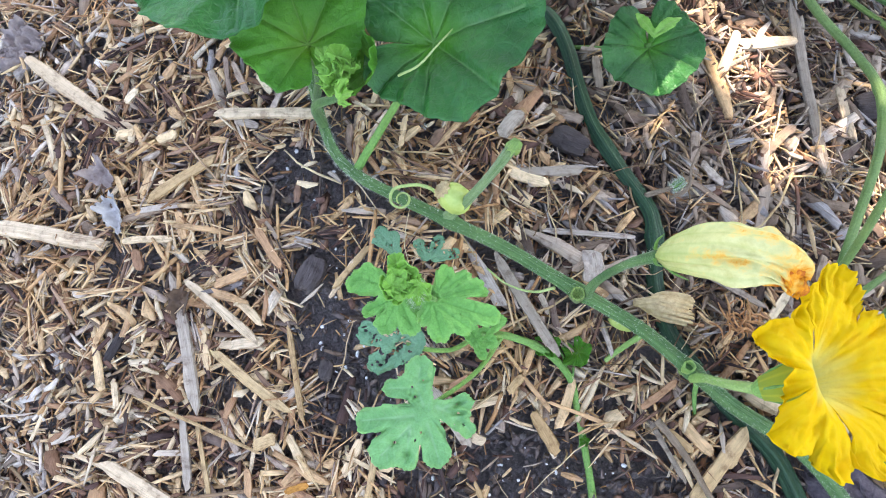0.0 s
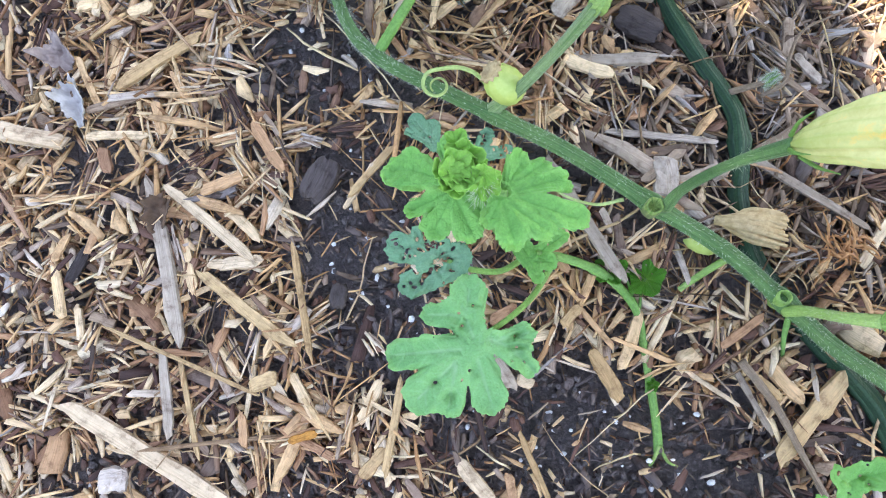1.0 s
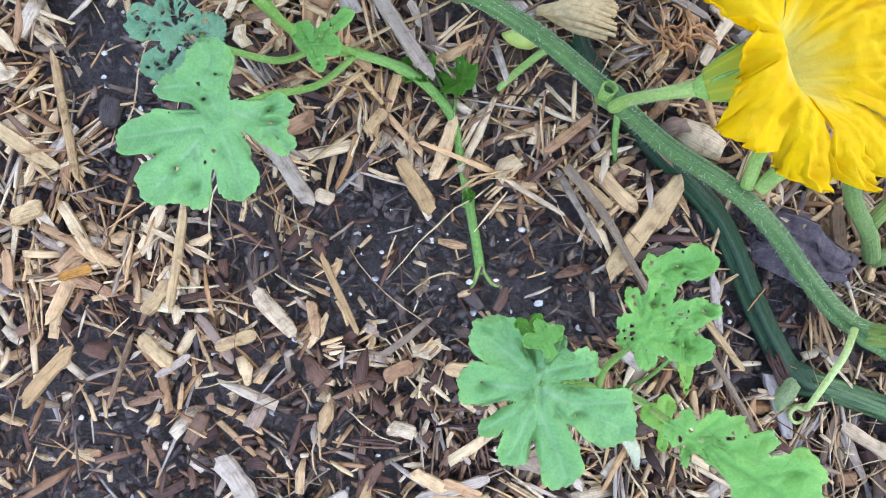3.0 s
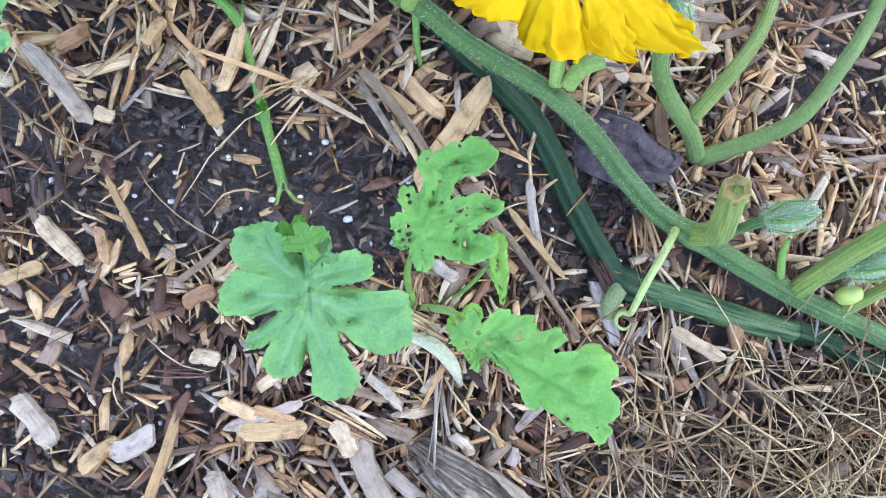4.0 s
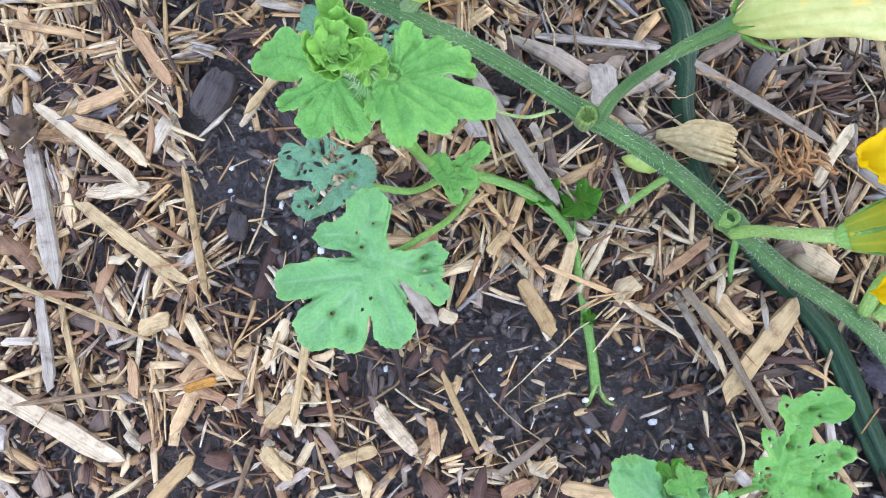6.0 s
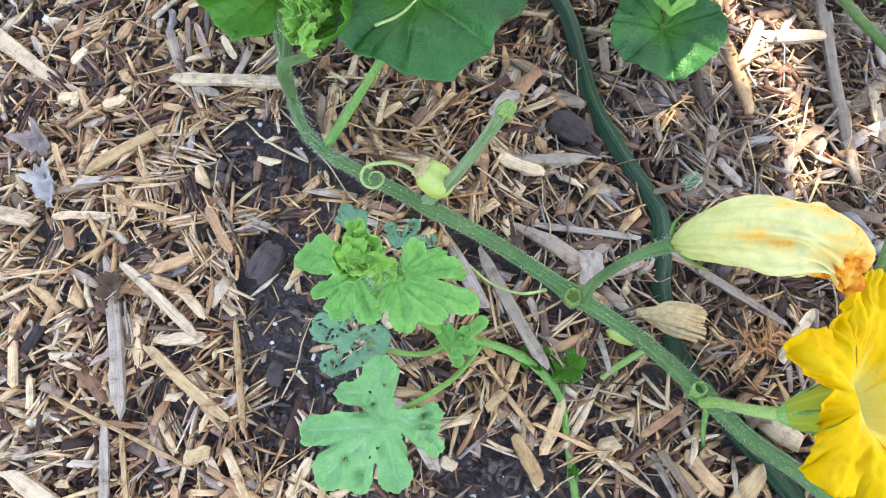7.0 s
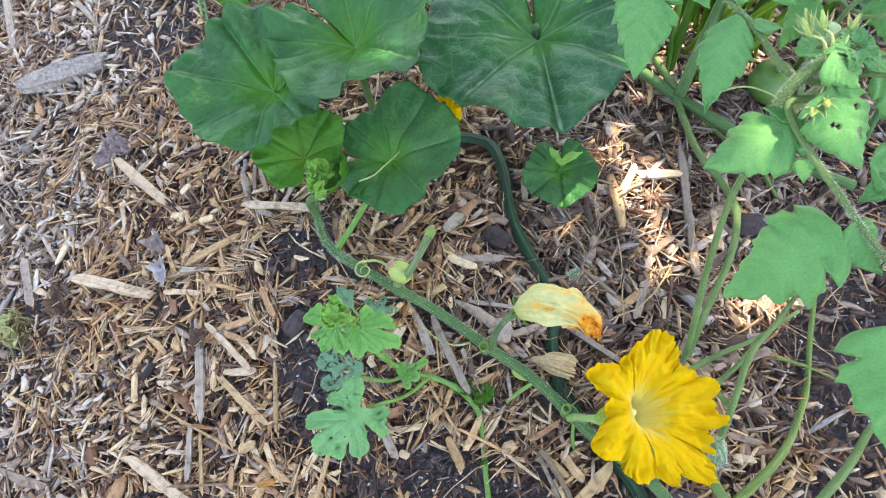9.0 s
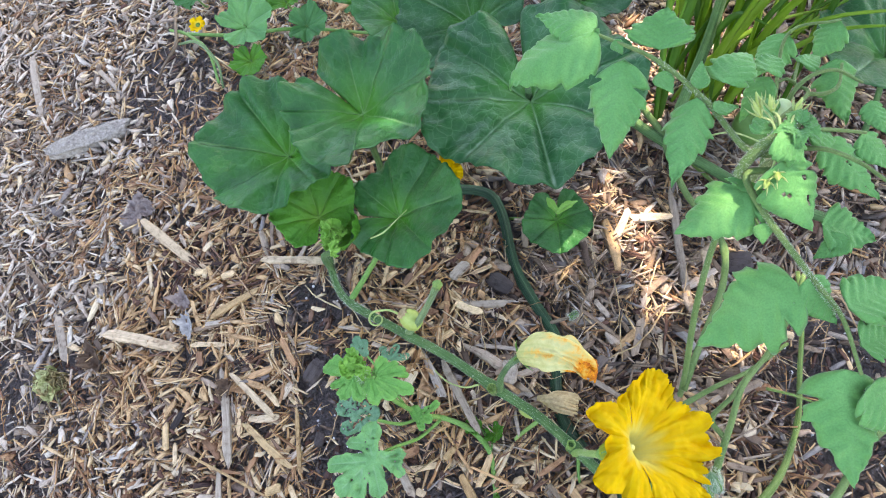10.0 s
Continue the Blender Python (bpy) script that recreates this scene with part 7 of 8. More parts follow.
# ---- tomato plant, close under the eye ----
tomato = thing("tomato_plant", on(0.240, 0.098, 0.0), "tomato plant with pale green downy leaves over the bed", "tomato plant")
stalk("stem", [on(0.238, 0.092, -0.004), (0.240, 0.106, 0.020), (0.243, 0.142, 0.100), (0.254, 0.180, 0.150), (0.262, 0.185, 0.21), (0.262, 0.165, 0.29), (0.256, 0.130, 0.365)], (0.0028, 0.0028, 0.0026, 0.0022, 0.0019), stem_tomato, tomato, "downy green stem", sides=14, ridge=0.04, n=10)
hairs([(0.240, 0.106, 0.020), (0.243, 0.142, 0.100), (0.254, 0.180, 0.150), (0.262, 0.185, 0.21), (0.262, 0.165, 0.29), (0.256, 0.130, 0.365)], 0.0024, 2200, 0.0018, bristle, tomato, 12)


def leaflet(base, tip, width, seed, normal=(0, 0, 1), droop=0.10, fold=0.25, teeth=0.10, holes=0, name="leaflet", mat=None, ears=0.5, curl=0.0):
    """A tomato leaflet: two ears at the foot cut off by a notch, coarse forward teeth, sunken side veins, folded along the midrib; the tip hangs or curls under."""
    r = np.random.default_rng(seed)
    nu, nv = (56, 17) if (Vector(tip) - Vector(base)).length > 0.02 else (34, 9)
    base, tip = Vector(base), Vector(tip)
    ln = (tip - base).length
    m = aim(base, tip - base, normal)
    ph = r.uniform(0, 6.28, 6)
    bend = r.uniform(-0.08, 0.08)
    notch = [r.uniform(0.15, 0.24), r.uniform(0.15, 0.24)]
    deep = [ears * r.uniform(0.15, 0.75), ears * r.uniform(0.15, 0.75)]
    count = [r.uniform(4.2, 5.6), r.uniform(4.2, 5.6)]
    verts, val, faces, flat = [], [], [], []
    for i in range(nu + 1):
        u = i / nu
        body = math.sin(math.pi * min(1.0, u ** 0.52)) ** 0.80 * (1 - 0.42 * u) * 1.22 if 0 < u < 1 else 0.0
        for j in range(nv + 1):
            v = 2 * j / nv - 1
            k = 0 if v < 0 else 1
            saw = (u * count[k] + ph[k]) % 1.0
            half = body * (1 - deep[k] * math.exp(-((u - notch[k]) / 0.030) ** 2))
            half *= 1 + teeth * 1.5 * (saw ** 0.8 - 0.5) * math.sin(math.pi * u) ** 0.5 + 0.25 * teeth * math.sin(33 * u + ph[2])
            y = v * 0.5 * width * half
            x = u * ln + 0.10 * width * abs(v) * half
            rib = (u * 6.5 - 1.1 * abs(v) * half + 0.15 * k) % 1.0
            ve = max(math.exp(-(abs(y) / (0.010 * ln + 1e-6)) ** 2), 0.6 * math.exp(-((rib - 0.5) / 0.08) ** 2) * (1 - 0.7 * abs(v)))
            z = fold * abs(y) - droop * ln * u * u + 0.035 * ln * math.sin(6 * u + ph[3]) * v * v + 0.020 * ln * math.sin(11 * u + 4 * v + ph[4]) * abs(v)
            z += 0.030 * ln * math.cos(6.2832 * (rib - 0.5)) * -abs(v) * (1 - 0.5 * abs(v)) - 0.008 * ln * ve
            z -= 0.30 * width * max(0.0, abs(v) - 0.72) ** 2 * 4 * half
            if curl and u > 0.45:
                c = curl * (u - 0.45) / 0.55
                over = (u - 0.45) * ln
                x -= over * (1 - math.sin(c) / c) if c else 0.0
                z -= over * (1 - math.cos(c)) / c if c else 0.0
            verts.append((x, y + bend * ln * u * u, z))
            val.append(0.55 * ve)
            flat.append((u, y / ln))
    w = nv + 1
    for i in range(nu):
        for j in range(nv):
            faces.append((i * w + j, (i + 1) * w + j, (i + 1) * w + j + 1, i * w + j + 1))
    if holes:
        gone = set()
        for _ in range(holes):
            i0, j0 = r.integers(14, nu - 12), r.integers(3, nv - 4)
            for k in range(int(r.integers(2, 5))):
                gone.add((i0 + k) * nv + j0)
        faces = [f for n, f in enumerate(faces) if n not in gone]
    ob = part(name, mesh_of(name, verts, faces, mat or tomato_leaf, uvs=flat, floats=[("vein", val)]), tomato)
    ob.matrix_world = m
    sol = ob.modifiers.new("thickness", "SOLIDIFY")
    sol.thickness = 0.0003
    return ob


stalk("leaf_stalk", [(0.252, 0.128, 0.350), (0.238, 0.125, 0.350), (0.246, 0.106, 0.343), (0.263, 0.079, 0.335), (0.270, 0.070, 0.330), (0.283, 0.050, 0.325), (0.291, 0.021, 0.315)], (0.0020, 0.0020, 0.0018, 0.0014, 0.0010), stem_tomato, tomato, "downy leaf stalk", sides=10)
stalk("leaf_stalk", [(0.254, 0.134, 0.355), (0.238, 0.140, 0.355), (0.218, 0.166, 0.365), (0.191, 0.190, 0.375), (0.159, 0.207, 0.380)], (0.0020, 0.0018, 0.0015, 0.0010), stem_tomato, tomato, "downy leaf stalk", sides=10)
stalk("leaf_stalk", [(0.258, 0.140, 0.350), (0.275, 0.133, 0.362), (0.292, 0.124, 0.362), (0.310, 0.115, 0.352)], (0.0016, 0.0013, 0.0009), stem_tomato, tomato, sides=8)
stalk("leaf_stalk", [(0.260, 0.160, 0.320), (0.272, 0.185, 0.345), (0.292, 0.195, 0.350), (0.312, 0.192, 0.340)], (0.0016, 0.0013, 0.0009), stem_tomato, tomato, sides=8)
leaflet((0.261, 0.067, 0.332), (0.209, 0.046, 0.297), 0.046, 1, droop=0.05, fold=-0.32, teeth=0.22, ears=0.9)
leaflet((0.247, 0.122, 0.342), (0.200, 0.094, 0.340), 0.036, 2, droop=0.05, fold=-0.3, teeth=0.14, ears=0.8)
leaflet((0.213, 0.167, 0.368), (0.196, 0.112, 0.365), 0.025, 3, droop=0.05, fold=-0.35, teeth=0.12, ears=0.7)
leaflet((0.173, 0.190, 0.376), (0.160, 0.132, 0.366), 0.031, 4, droop=0.05, fold=-0.35, teeth=0.16, ears=0.8)
leaflet((0.159, 0.209, 0.380), (0.096, 0.182, 0.380), 0.040, 5, droop=0.0, fold=-0.35, teeth=0.12, ears=0.3, curl=1.3)
leaflet((0.158, 0.213, 0.380), (0.122, 0.226, 0.384), 0.027, 6, fold=-0.1, teeth=0.08)
leaflet((0.193, 0.197, 0.375), (0.196, 0.221, 0.385), 0.036, 7, fold=0.15, teeth=0.16, ears=0.2)
leaflet((0.167, 0.202, 0.380), (0.173, 0.195, 0.376), 0.008, 8, teeth=0.03, ears=0)
leaflet((0.192, 0.183, 0.372), (0.200, 0.171, 0.368), 0.012, 9, teeth=0.05, ears=0)
leaflet((0.214, 0.171, 0.370), (0.217, 0.189, 0.374), 0.010, 10, teeth=0.03, ears=0)
leaflet((0.228, 0.178, 0.366), (0.246, 0.208, 0.372), 0.026, 11, droop=0.30, fold=-0.3, curl=0.9, teeth=0.12)
leaflet((0.260, 0.196, 0.345), (0.240, 0.176, 0.335), 0.017, 12, droop=0.25, fold=-0.3, curl=0.7)
leaflet((0.300, 0.211, 0.340), (0.305, 0.174, 0.325), 0.024, 13, droop=0.1, fold=-0.3, teeth=0.13)
leaflet((0.281, 0.209, 0.340), (0.298, 0.223, 0.335), 0.014, 14, droop=0.3, fold=-0.3)
leaflet((0.253, 0.124, 0.366), (0.270, 0.091, 0.345), 0.034, 15, droop=0.08, fold=-0.25, holes=5, teeth=0.05)
leaflet((0.282, 0.146, 0.350), (0.310, 0.115, 0.335), 0.024, 16, fold=-0.1, holes=3, teeth=0.12)
leaflet((0.281, 0.107, 0.325), (0.312, 0.100, 0.318), 0.028, 17, fold=0.15, teeth=0.18, ears=0.2)
leaflet((0.294, 0.097, 0.325), (0.275, 0.088, 0.320), 0.014, 18, teeth=0.05, ears=0)
leaflet((0.266, 0.069, 0.332), (0.284, 0.048, 0.316), 0.023, 19, fold=-0.2, teeth=0.04, ears=0.2)
leaflet((0.287, 0.055, 0.325), (0.320, 0.074, 0.318), 0.030, 20)
leaflet((0.292, 0.036, 0.318), (0.318, 0.046, 0.312), 0.024, 21, teeth=0.07)
leaflet((0.284, 0.024, 0.315), (0.285, -0.035, 0.288), 0.038, 22, droop=0.08, fold=-0.3, teeth=0.20, ears=0.9)
leaflet((0.292, 0.014, 0.315), (0.316, -0.006, 0.300), 0.028, 23, fold=-0.15)
leaflet((0.304, 0.153, 0.345), (0.320, 0.133, 0.335), 0.018, 24, fold=-0.15)
leaflet((0.312, 0.175, 0.345), (0.318, 0.155, 0.340), 0.014, 25, fold=-0.2)
leaflet((0.250, 0.134, 0.377), (0.266, 0.121, 0.370), 0.019, 26, droop=0.2, fold=-0.3)
leaflet((0.221, 0.159, 0.366), (0.236, 0.165, 0.364), 0.010, 27, droop=0.2, ears=0)
leaflet((0.245, 0.168, 0.355), (0.267, 0.177, 0.350), 0.016, 28, droop=0.25, fold=-0.3)
leaflet((0.246, 0.100, 0.340), (0.246, 0.089, 0.335), 0.010, 29, teeth=0.03, ears=0)
leaflet((0.242, 0.122, 0.342), (0.228, 0.127, 0.345), 0.008, 30, teeth=0.03, ears=0)
leaflet((0.289, 0.267, 0.300), (0.266, 0.241, 0.290), 0.024, 31, droop=0.2, fold=-0.3)
leaflet((0.324, 0.274, 0.300), (0.304, 0.255, 0.290), 0.022, 32, droop=0.2, fold=-0.3)
stalk("leaf_stalk", [(0.262, 0.165, 0.290), (0.275, 0.215, 0.295), (0.289, 0.267, 0.300), (0.324, 0.276, 0.300)], (0.0016, 0.0013, 0.0009), stem_tomato, tomato, sides=8)
# a truss of small yellow-green buds
for k, (bx, by, bz) in enumerate(((0.246, 0.158, 0.368), (0.250, 0.151, 0.374), (0.244, 0.149, 0.372), (0.251, 0.118, 0.362), (0.246, 0.115, 0.360), (0.262, 0.150, 0.372))):
    stalk("bud_stalk", [(0.254, 0.134, 0.360), ((bx + 0.254) / 2, (by + 0.134) / 2, bz + 0.003), (bx, by, bz)], (0.0009, 0.0007, 0.0005), tendril_mat, tomato, sides=6, n=5)
    part("flower_bud", lathe([(0.0006, -0.001), (0.0016, 0.001), (0.0018, 0.003), (0.0010, 0.006), (0.0003, 0.009)], 12, 0.15, 5, "flower_bud", fruit_green), tomato, "small yellow-green flower bud").matrix_world = upright((bx, by, bz), (bx - 0.254, by - 0.134, 0.012))
    for q in range(5):
        sv, sf, su = tube([(0.0014, 0, 0.001), (0.0036, 0, 0.004), (0.0052, 0, 0.008)], (0.0006, 0.0005, 0.0001), sides=5, n=4)
        part("sepal", mesh_of("sepal", sv, sf, tendril_mat, uvs=su), tomato).matrix_world = upright((bx, by, bz), (bx - 0.254, by - 0.134, 0.012)) @ Matrix.Rotation(radians(72 * q + 20 * k), 4, "Z")
# the growing tip: a thick pale shoot with small curled leaves
SHOOT = [(0.2340, 0.1270, 0.346), (0.2385, 0.1320, 0.354), (0.2460, 0.1370, 0.361), (0.2550, 0.1410, 0.367), (0.2630, 0.1420, 0.373)]
stalk("shoot", SHOOT, (0.0029, 0.0031, 0.0030, 0.0025, 0.0016), stem_tomato, tomato, "thick pale downy shoot", sides=14, ridge=0.05, n=8)
hairs(SHOOT, 0.0028, 1500, 0.0020, bristle_pale, tomato, 14)
hairs([(0.254, 0.134, 0.355), (0.238, 0.140, 0.355), (0.218, 0.166, 0.365), (0.191, 0.190, 0.375)], 0.0017, 1200, 0.0016, bristle_pale, tomato, 15)
hairs([(0.246, 0.106, 0.343), (0.263, 0.079, 0.335), (0.270, 0.070, 0.330), (0.283, 0.050, 0.325)], 0.0017, 1200, 0.0016, bristle_pale, tomato, 16)
tip_leaf = np.random.default_rng(41)
for k in range(9):
    a = 0.7 * k + tip_leaf.uniform(-0.3, 0.3)
    ln = tip_leaf.uniform(0.011, 0.017)
    leaflet((0.2625 + 0.002 * math.cos(a), 0.1400 + 0.002 * math.sin(a), 0.3735), (0.2625 + ln * math.cos(a), 0.1400 + ln * math.sin(a), 0.3745 + tip_leaf.uniform(-0.004, 0.004)), 0.0075, 60 + k, teeth=0.22, droop=0.1, fold=0.5, curl=tip_leaf.uniform(0.9, 1.8), name="shoot_leaf")
leaflet((0.2600, 0.1380, 0.3740), (0.2560, 0.1180, 0.3700), 0.014, 71, teeth=0.10, fold=-0.5, droop=0.1, curl=0.8, name="shoot_leaf")
leaflet((0.2640, 0.1440, 0.3700), (0.2740, 0.1600, 0.3660), 0.013, 72, teeth=0.14, fold=-0.4, droop=0.1, curl=1.4)
leaflet((0.2460, 0.1440, 0.3620), (0.2560, 0.1690, 0.3600), 0.014, 73, teeth=0.10, fold=-0.4, droop=0.1, curl=1.2)
leaflet((0.2700, 0.1400, 0.3620), (0.2900, 0.1500, 0.3560), 0.015, 74, teeth=0.14, fold=-0.3, curl=1.0)
leaflet((0.2560, 0.1960, 0.3520), (0.2680, 0.2180, 0.3480), 0.018, 75, teeth=0.12, fold=-0.3, curl=1.2)
stalk("leaf_stalk", [(0.2630, 0.1420, 0.366), (0.2800, 0.1480, 0.358), (0.3040, 0.1500, 0.350)], (0.0014, 0.0012, 0.0009), stem_tomato, tomato, sides=8)

fruit_pale = plain_mat("pale_fruit", (0.42, 0.56, 0.26), (0.55, 0.68, 0.38), 200.0, 0.45, 0.0003)
stalk("leaf_stalk", [(0.2510, 0.1500, 0.3600), (0.2790, 0.1820, 0.3450), (0.2740, 0.1930, 0.3420), (0.2810, 0.2150, 0.3350)], (0.0014, 0.0012, 0.0009), stem_tomato, tomato, sides=8)
stalk("leaf_stalk", [(0.2790, 0.1820, 0.3450), (0.2890, 0.1820, 0.3450), (0.2980, 0.1900, 0.3420), (0.3030, 0.2070, 0.3400)], (0.0014, 0.0012, 0.0009), stem_tomato, tomato, sides=8)
stalk("leaf_stalk", [(0.2740, 0.1930, 0.3420), (0.2690, 0.1940, 0.3450), (0.2640, 0.1920, 0.3450)], (0.0012, 0.0010, 0.0008), stem_tomato, tomato, sides=8)
part("young_fruit", lathe([(0.001, -0.0062), (0.0040, -0.0048), (0.0060, -0.0005), (0.0055, 0.0030), (0.0030, 0.0055), (0.0008, 0.0060)], 20, 0.03, 5, "young_fruit", fruit_pale), tomato, "tiny pale round fruit").matrix_world = upright((0.265, 0.176, 0.340), (0.2, -0.2, 1))
stalk("fruit_stalk", [(0.262, 0.165, 0.320), (0.266, 0.176, 0.328), (0.265, 0.177, 0.336)], (0.0012, 0.0010, 0.0010), stem_tomato, tomato, sides=8)

# ---- small cucumber plant at the far edge ----
cuke = thing("cucumber_plant", on(-0.33, 0.56, 0.0), "small trailing cucumber plant with a tiny yellow flower", "cucumber plant")
CK = [on(-0.46, 0.645, 0.012), on(-0.42, 0.62, 0.02), on(-0.37, 0.575, 0.02), on(-0.337, 0.512, 0.014)]
stalk("stem", CK, (0.0024, 0.0026, 0.002), stem_melon, cuke, sides=8)
stalk("stem", [on(-0.42, 0.62, 0.02), on(-0.33, 0.60, 0.02), on(-0.24, 0.60, 0.02), on(-0.12, 0.58, 0.02)], (0.0026, 0.0026, 0.002), stem_melon, cuke, sides=8)
for at, tip, s, mat, sd in (((-0.297, 0.578, 0.030), (0.8, 0.4, 0), 0.036, melon_leaf, 71), ((-0.280, 0.522, 0.024), (0.1, -1, -0.2), 0.024, squash_leaf_young, 72), ((-0.205, 0.565, 0.034), (0.9, 0.1, 0), 0.027, cucumber_leaf, 73),
                            ((-0.250, 0.625, 0.020), (0.0, 1, 0), 0.026, squash_leaf_young, 74), ((-0.40, 0.66, 0.01), (-0.6, 0.6, 0), 0.026, cucumber_leaf, 75), ((-0.140, 0.60, 0.04), (0.5, 0.6, 0), 0.034, squash_leaf, 76), ((-0.33, 0.65, 0.02), (-0.1, 1, 0), 0.026, cucumber_leaf, 77)):
    squash_leaf_at(cuke, at, tip, (0.15 * math.sin(sd), -0.25, 1), s, mat, sd, cup=0.25, ripple=0.14, lobe=0.09)
    stalk("petiole", [at, (at[0], at[1] + 0.01, at[2] - 0.03), on(at[0] - 0.01, at[1] + 0.03, 0.01)], (0.0012, 0.0014, 0.0016), stem_melon, cuke, sides=6)
stalk("dry_stem", [on(-0.470, 0.690, 0.008), on(-0.440, 0.630, 0.022), on(-0.425, 0.590, 0.026), on(-0.440, 0.560, 0.018), on(-0.452, 0.535, 0.006)], (0.0022, 0.0026, 0.0020, 0.0014), twig_mat, cuke, "dry tan stem", sides=8)
stalk("dry_stem", [on(-0.425, 0.600, 0.020), on(-0.385, 0.585, 0.030), on(-0.345, 0.545, 0.024), on(-0.330, 0.505, 0.010)], (0.0020, 0.0022, 0.0016), stem_frayed, cuke, "dry grey-green stem", sides=8)
stalk("tendril", [on(-0.300, 0.560, 0.012), on(-0.275, 0.555, 0.022), on(-0.262, 0.535, 0.020), on(-0.275, 0.520, 0.014), on(-0.290, 0.530, 0.012)], (0.0012, 0.0010, 0.0006), twig_mat, cuke, "curled dry tendril", sides=6)
tiny = part("blossom", lathe([(0.001, -0.006), (0.003, 0.0), (0.0034, 0.004)], 10, 0.05, 5, "blossom", stem_melon), cuke, "tiny yellow flower")
tiny.matrix_world = upright((-0.371, 0.592, 0.020), (0, -0.3, 1))
for k in range(5):
    part("petal", corolla(k, 5, 0.012), tiny)

# ---- grass clump at the far edge ----
def strap(points, width, mat, parent, seed):
    """A long blade, keeled along its middle, narrowing to a point."""
    c = spline(points, 7)
    m = len(c)
    r = np.random.default_rng(seed)
    tan = np.gradient(c, axis=0)
    tan /= np.linalg.norm(tan, axis=1)[:, None]
    out = np.cross(tan, r.normal(0, 1, 3) * np.array((1, 1, 0.2)))
    out /= np.linalg.norm(out, axis=1)[:, None]
    keel = np.cross(out, tan)
    v, f, val, uv = [], [], [], []
    for i in range(m):
        t = i / (m - 1)
        w = 0.5 * width * (0.55 + 0.45 * min(1, t * 3)) * (1 - max(0.0, (t - 0.35) / 0.65) ** 1.6)
        for q in (-1, -0.5, 0, 0.5, 1):
            v.append(c[i] + out[i] * w * q + keel[i] * 0.45 * w * abs(q))
            val.append(0.5 if q == 0 else 0.0)
            uv.append((t, q * 0.1))
    for i in range(m - 1):
        for q in range(4):
            a = i * 5 + q
            f.append((a, a + 1, a + 6, a + 5))
    ob = part("blade", mesh_of("blade", v, f, mat, uvs=uv, floats=[("vein", val)]), parent, "", parent.matrix_world.inverted())
    sol = ob.modifiers.new("thickness", "SOLIDIFY")
    sol.thickness = 0.0006
    return ob


grass_fresh = leaf_mat("grass_fresh", (0.12, 0.26, 0.018), (0.22, 0.38, 0.035), (0.30, 0.44, 0.08), 0.45, 0.4, net=4.0, relief=0.0002, lines=(0.05, 0.02))
grass_deep = leaf_mat("grass_deep", (0.030, 0.12, 0.014), (0.07, 0.21, 0.025), (0.14, 0.28, 0.06), 0.4, 0.3, net=4.0, relief=0.0002, lines=(0.05, 0.02))
grass = thing("grass_clump", on(0.30, 0.50, 0.0), "clump of broad yellow-green grass blades at the bed's far edge", "grass")
gr = random.Random(8)
for k in range(64):
    x, y = (gr.gauss(0.285, 0.028), gr.gauss(0.485, 0.028)) if k < 40 else (gr.gauss(0.40, 0.05), gr.gauss(0.62, 0.05))
    h, dx, dy = gr.uniform(0.12, 0.30), gr.gauss(0.05, 0.05), gr.gauss(0.05, 0.05)
    z = on(x, y, 0.0)[2]
    strap([(x, y, z - 0.004), (x + dx * 0.35, y + dy * 0.35, z + h * 0.5), (x + dx * 0.9, y + dy * 0.9, z + h * 0.88), (x + dx * 1.7, y + dy * 1.7, z + h * gr.uniform(0.8, 1.05))], gr.uniform(0.007, 0.014), grass_fresh if k % 3 else grass_deep, grass, 300 + k)

# ---- unseen tree, added so that its crown shades the bed ----
tree = thing("added_shade_tree", on(3.3, 3.2, 0.0), "leafy tree out of view, added to shade the bed", "tree")
stalk("trunk", [on(3.3, 3.2, -0.05), on(3.25, 3.1, 1.2), on(3.0, 2.9, 2.4), on(2.6, 2.5, 3.3)], (0.16, 0.13, 0.10, 0.05), twig_mat, tree, sides=14, wob=0.02)
CROWN = TO_SUN * 2.6 + Vector((-0.18, 0.28, 0.0))
for k in range(7):
    a = 0.9 * k
    stalk("limb", [on(3.0, 2.9, 2.3 + 0.1 * k), tuple(CROWN * 0.5 + Vector((1.5 + 0.5 * math.cos(a), 1.4 + 0.5 * math.sin(a), 1.4))), tuple(CROWN + Vector((1.2 * math.cos(a), 1.2 * math.sin(a), 0.3)))], (0.05, 0.03, 0.01), twig_mat, tree, sides=8)
# gaps left in the crown to light chosen spots: the spot, and how wide
GAPS = [((0.174, 0.318, -0.03), 0.016), ((0.190, 0.280, -0.03), 0.018), ((0.214, 0.246, -0.04), 0.013), ((0.215, 0.182, -0.04), 0.010), ((0.300, 0.158, -0.05), 0.016), ((0.318, 0.172, -0.05), 0.016),
        ((0.322, 0.135, -0.05), 0.010), ((0.262, 0.128, 0.375), 0.011), ((-0.032, 0.292, 0.172), 0.011), ((0.156, 0.212, 0.380), 0.007), ((0.008, 0.372, 0.150), 0.003), ((0.130, 0.258, 0.03), 0.014),
        ((0.345, 0.075, -0.04), 0.012), ((0.34, 0.60, 0.10), 0.10), ((0.291, 0.24, -0.01), 0.010), ((-0.04, 0.50, 0.1), 0.02), ((0.20, 0.46, -0.03), 0.03)]
tr = np.random.default_rng(19)
nleaf = 46000
side = TO_SUN.cross(Vector((0, 0, 1))).normalized()
over = side.cross(TO_SUN).normalized()
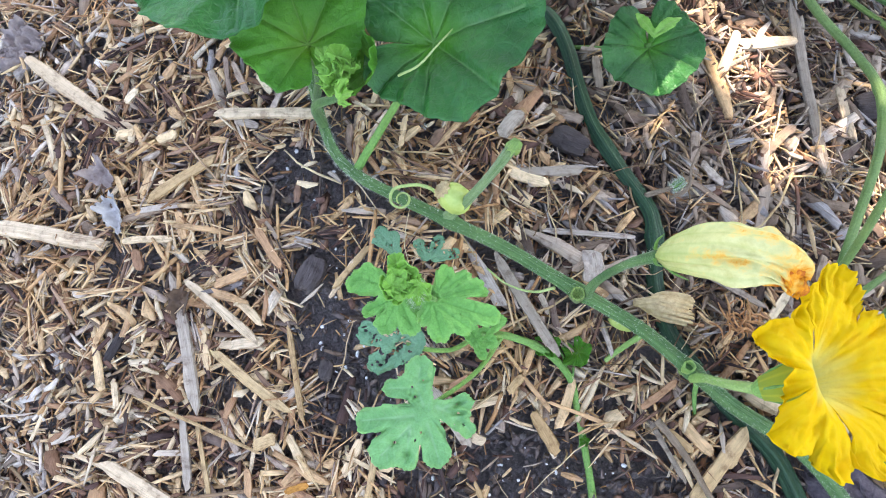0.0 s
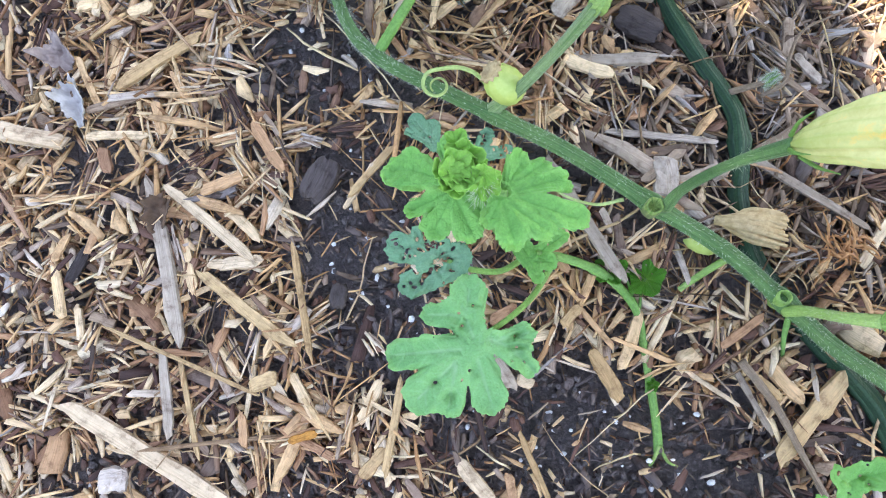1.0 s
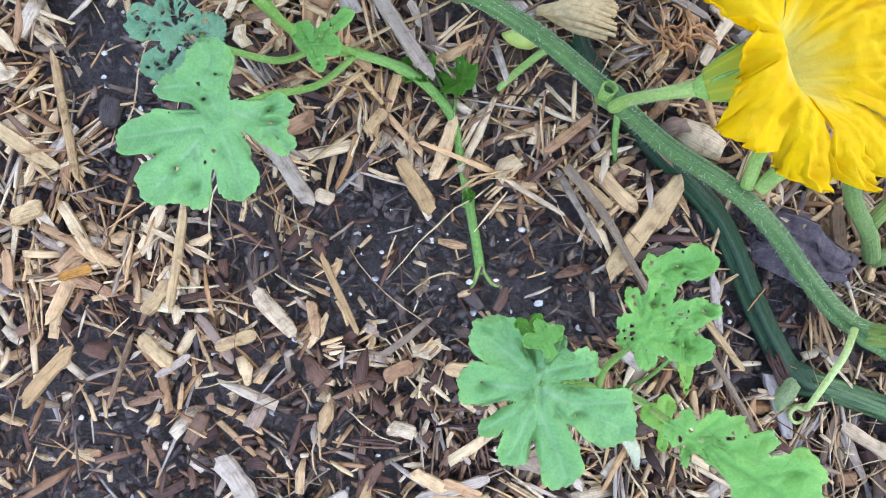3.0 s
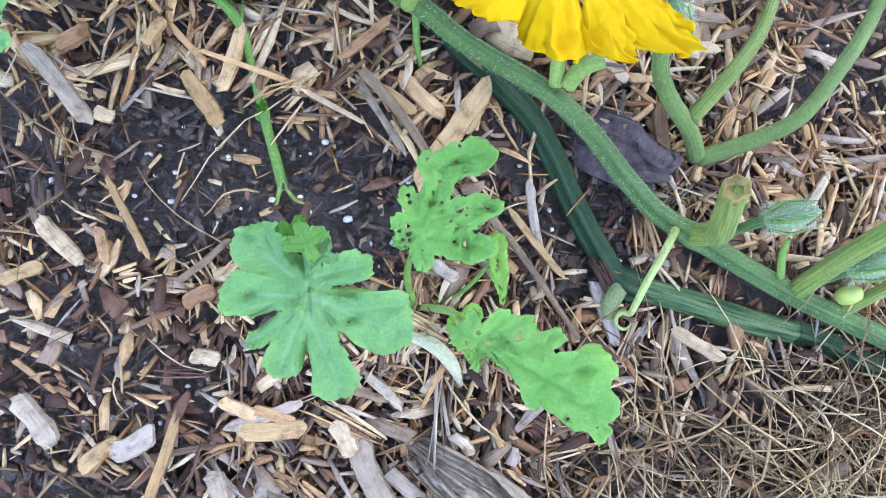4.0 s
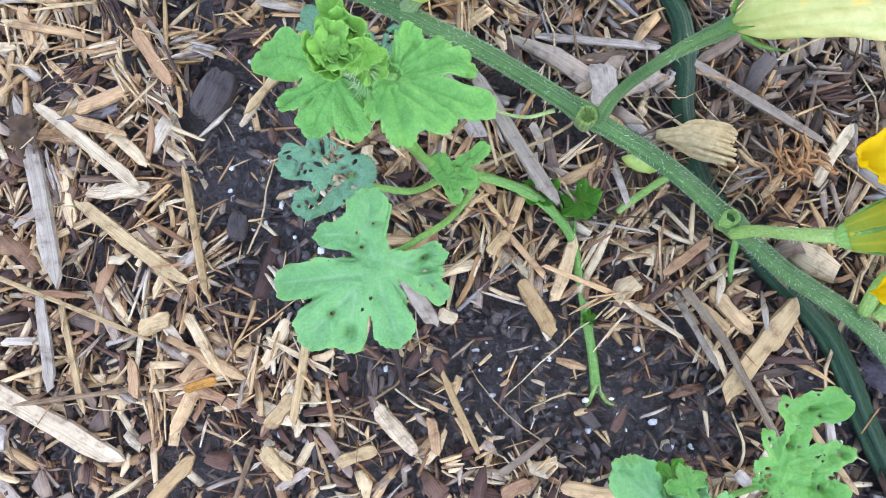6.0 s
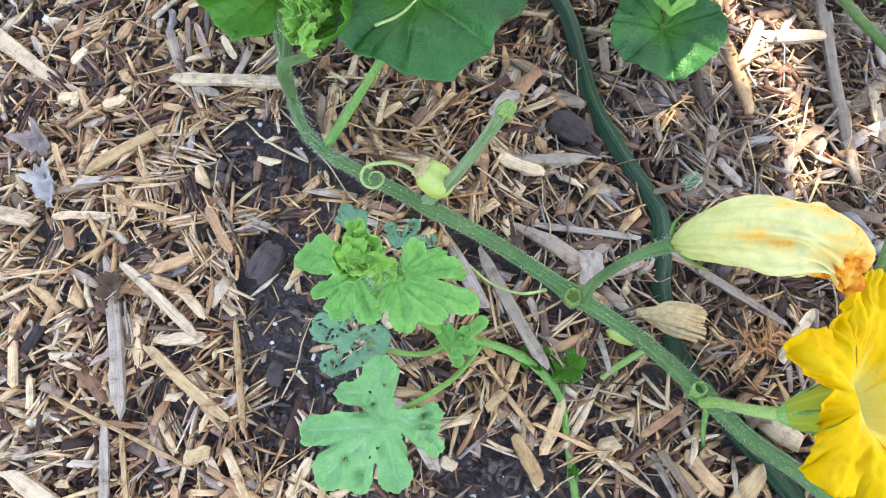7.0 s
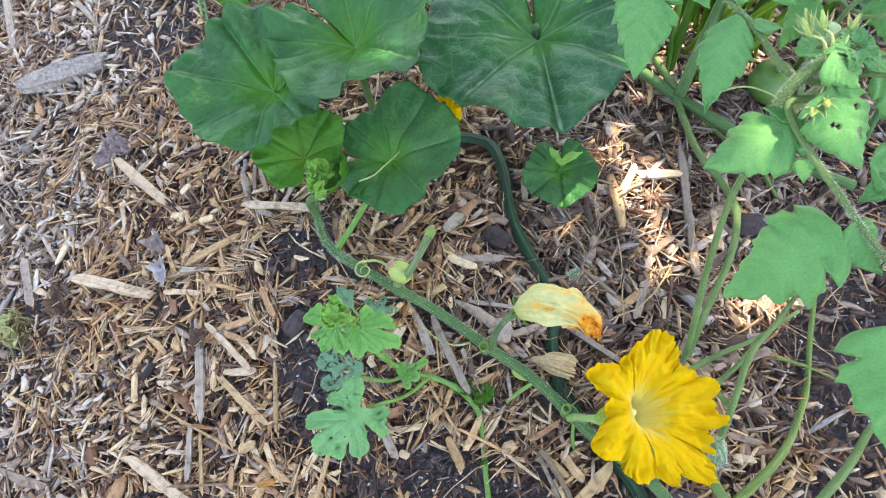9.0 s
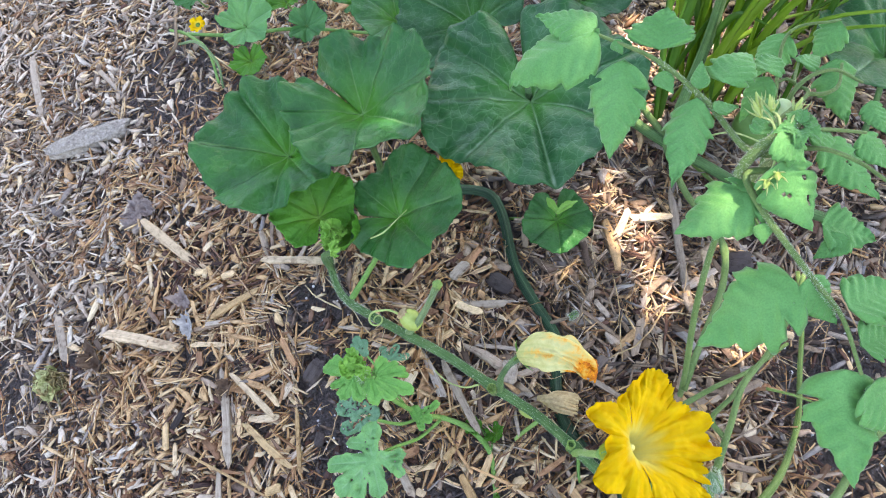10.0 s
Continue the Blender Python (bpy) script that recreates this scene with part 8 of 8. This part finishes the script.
q = np.sqrt(tr.random(nleaf)) * 1.25
a = tr.uniform(0, 6.283, nleaf)
depth = tr.normal(0, 0.22, nleaf)
pos = np.array(CROWN)[None] + np.outer(q * np.cos(a), np.array(side)) + np.outer(q * np.sin(a), np.array(over)) + np.outer(depth, np.array(TO_SUN))
wob = 1 + 0.07 * np.sin(3 * a + 1.0) + 0.06 * np.sin(7 * a) + 0.05 * np.sin(13 * a + 2.0)
keep = q < 1.12 * wob
clump_at = np.array([(2.9, 2.8, 3.1), (2.4, 2.3, 2.9), (3.3, 2.6, 2.7), (2.7, 3.2, 2.8), (2.0, 2.4, 2.6), (2.5, 1.8, 2.6), (3.2, 3.1, 2.3)])
more = np.concatenate([tr.normal(p, (0.34, 0.34, 0.24), (1300, 3)) for p in clump_at])
for p, rad in GAPS:
    d = pos - np.array(p)
    d = d - np.outer(d @ np.array(TO_SUN), np.array(TO_SUN))
    keep &= np.linalg.norm(d, axis=1) > rad + 0.018
pos = np.concatenate([pos[keep], more])
n = len(pos)
ax = tr.normal(size=(n, 3))
ax /= np.linalg.norm(ax, axis=1)[:, None]
bx = np.cross(ax, tr.normal(size=(n, 3)))
bx /= np.linalg.norm(bx, axis=1)[:, None]
cx = np.cross(ax, bx)
shape = np.array([(-0.5, 0.0, 0.0), (-0.15, 0.30, 0.06), (0.25, 0.24, 0.04), (0.5, 0.0, -0.08), (0.25, -0.24, 0.04), (-0.15, -0.30, 0.06)])
lsz = 0.062 * tr.lognormal(0, 0.2, (n, 1, 1))
lv = pos[:, None] + lsz * (shape[None, :, 0:1] * ax[:, None] + shape[None, :, 1:2] * bx[:, None] + shape[None, :, 2:3] * cx[:, None])
lf = (np.arange(n)[:, None, None] * 6 + np.array([(0, 1, 2, 3), (0, 3, 4, 5)])[None]).reshape(-1, 4)
crown = part("crown", quads_mesh("crown", lv.reshape(-1, 3), lf, lv.reshape(-1, 3)[:, :2], bark_leaf_shade), tree, "crown of many small green leaves", tree.matrix_world.inverted())
tagged(crown, kind="stuff")
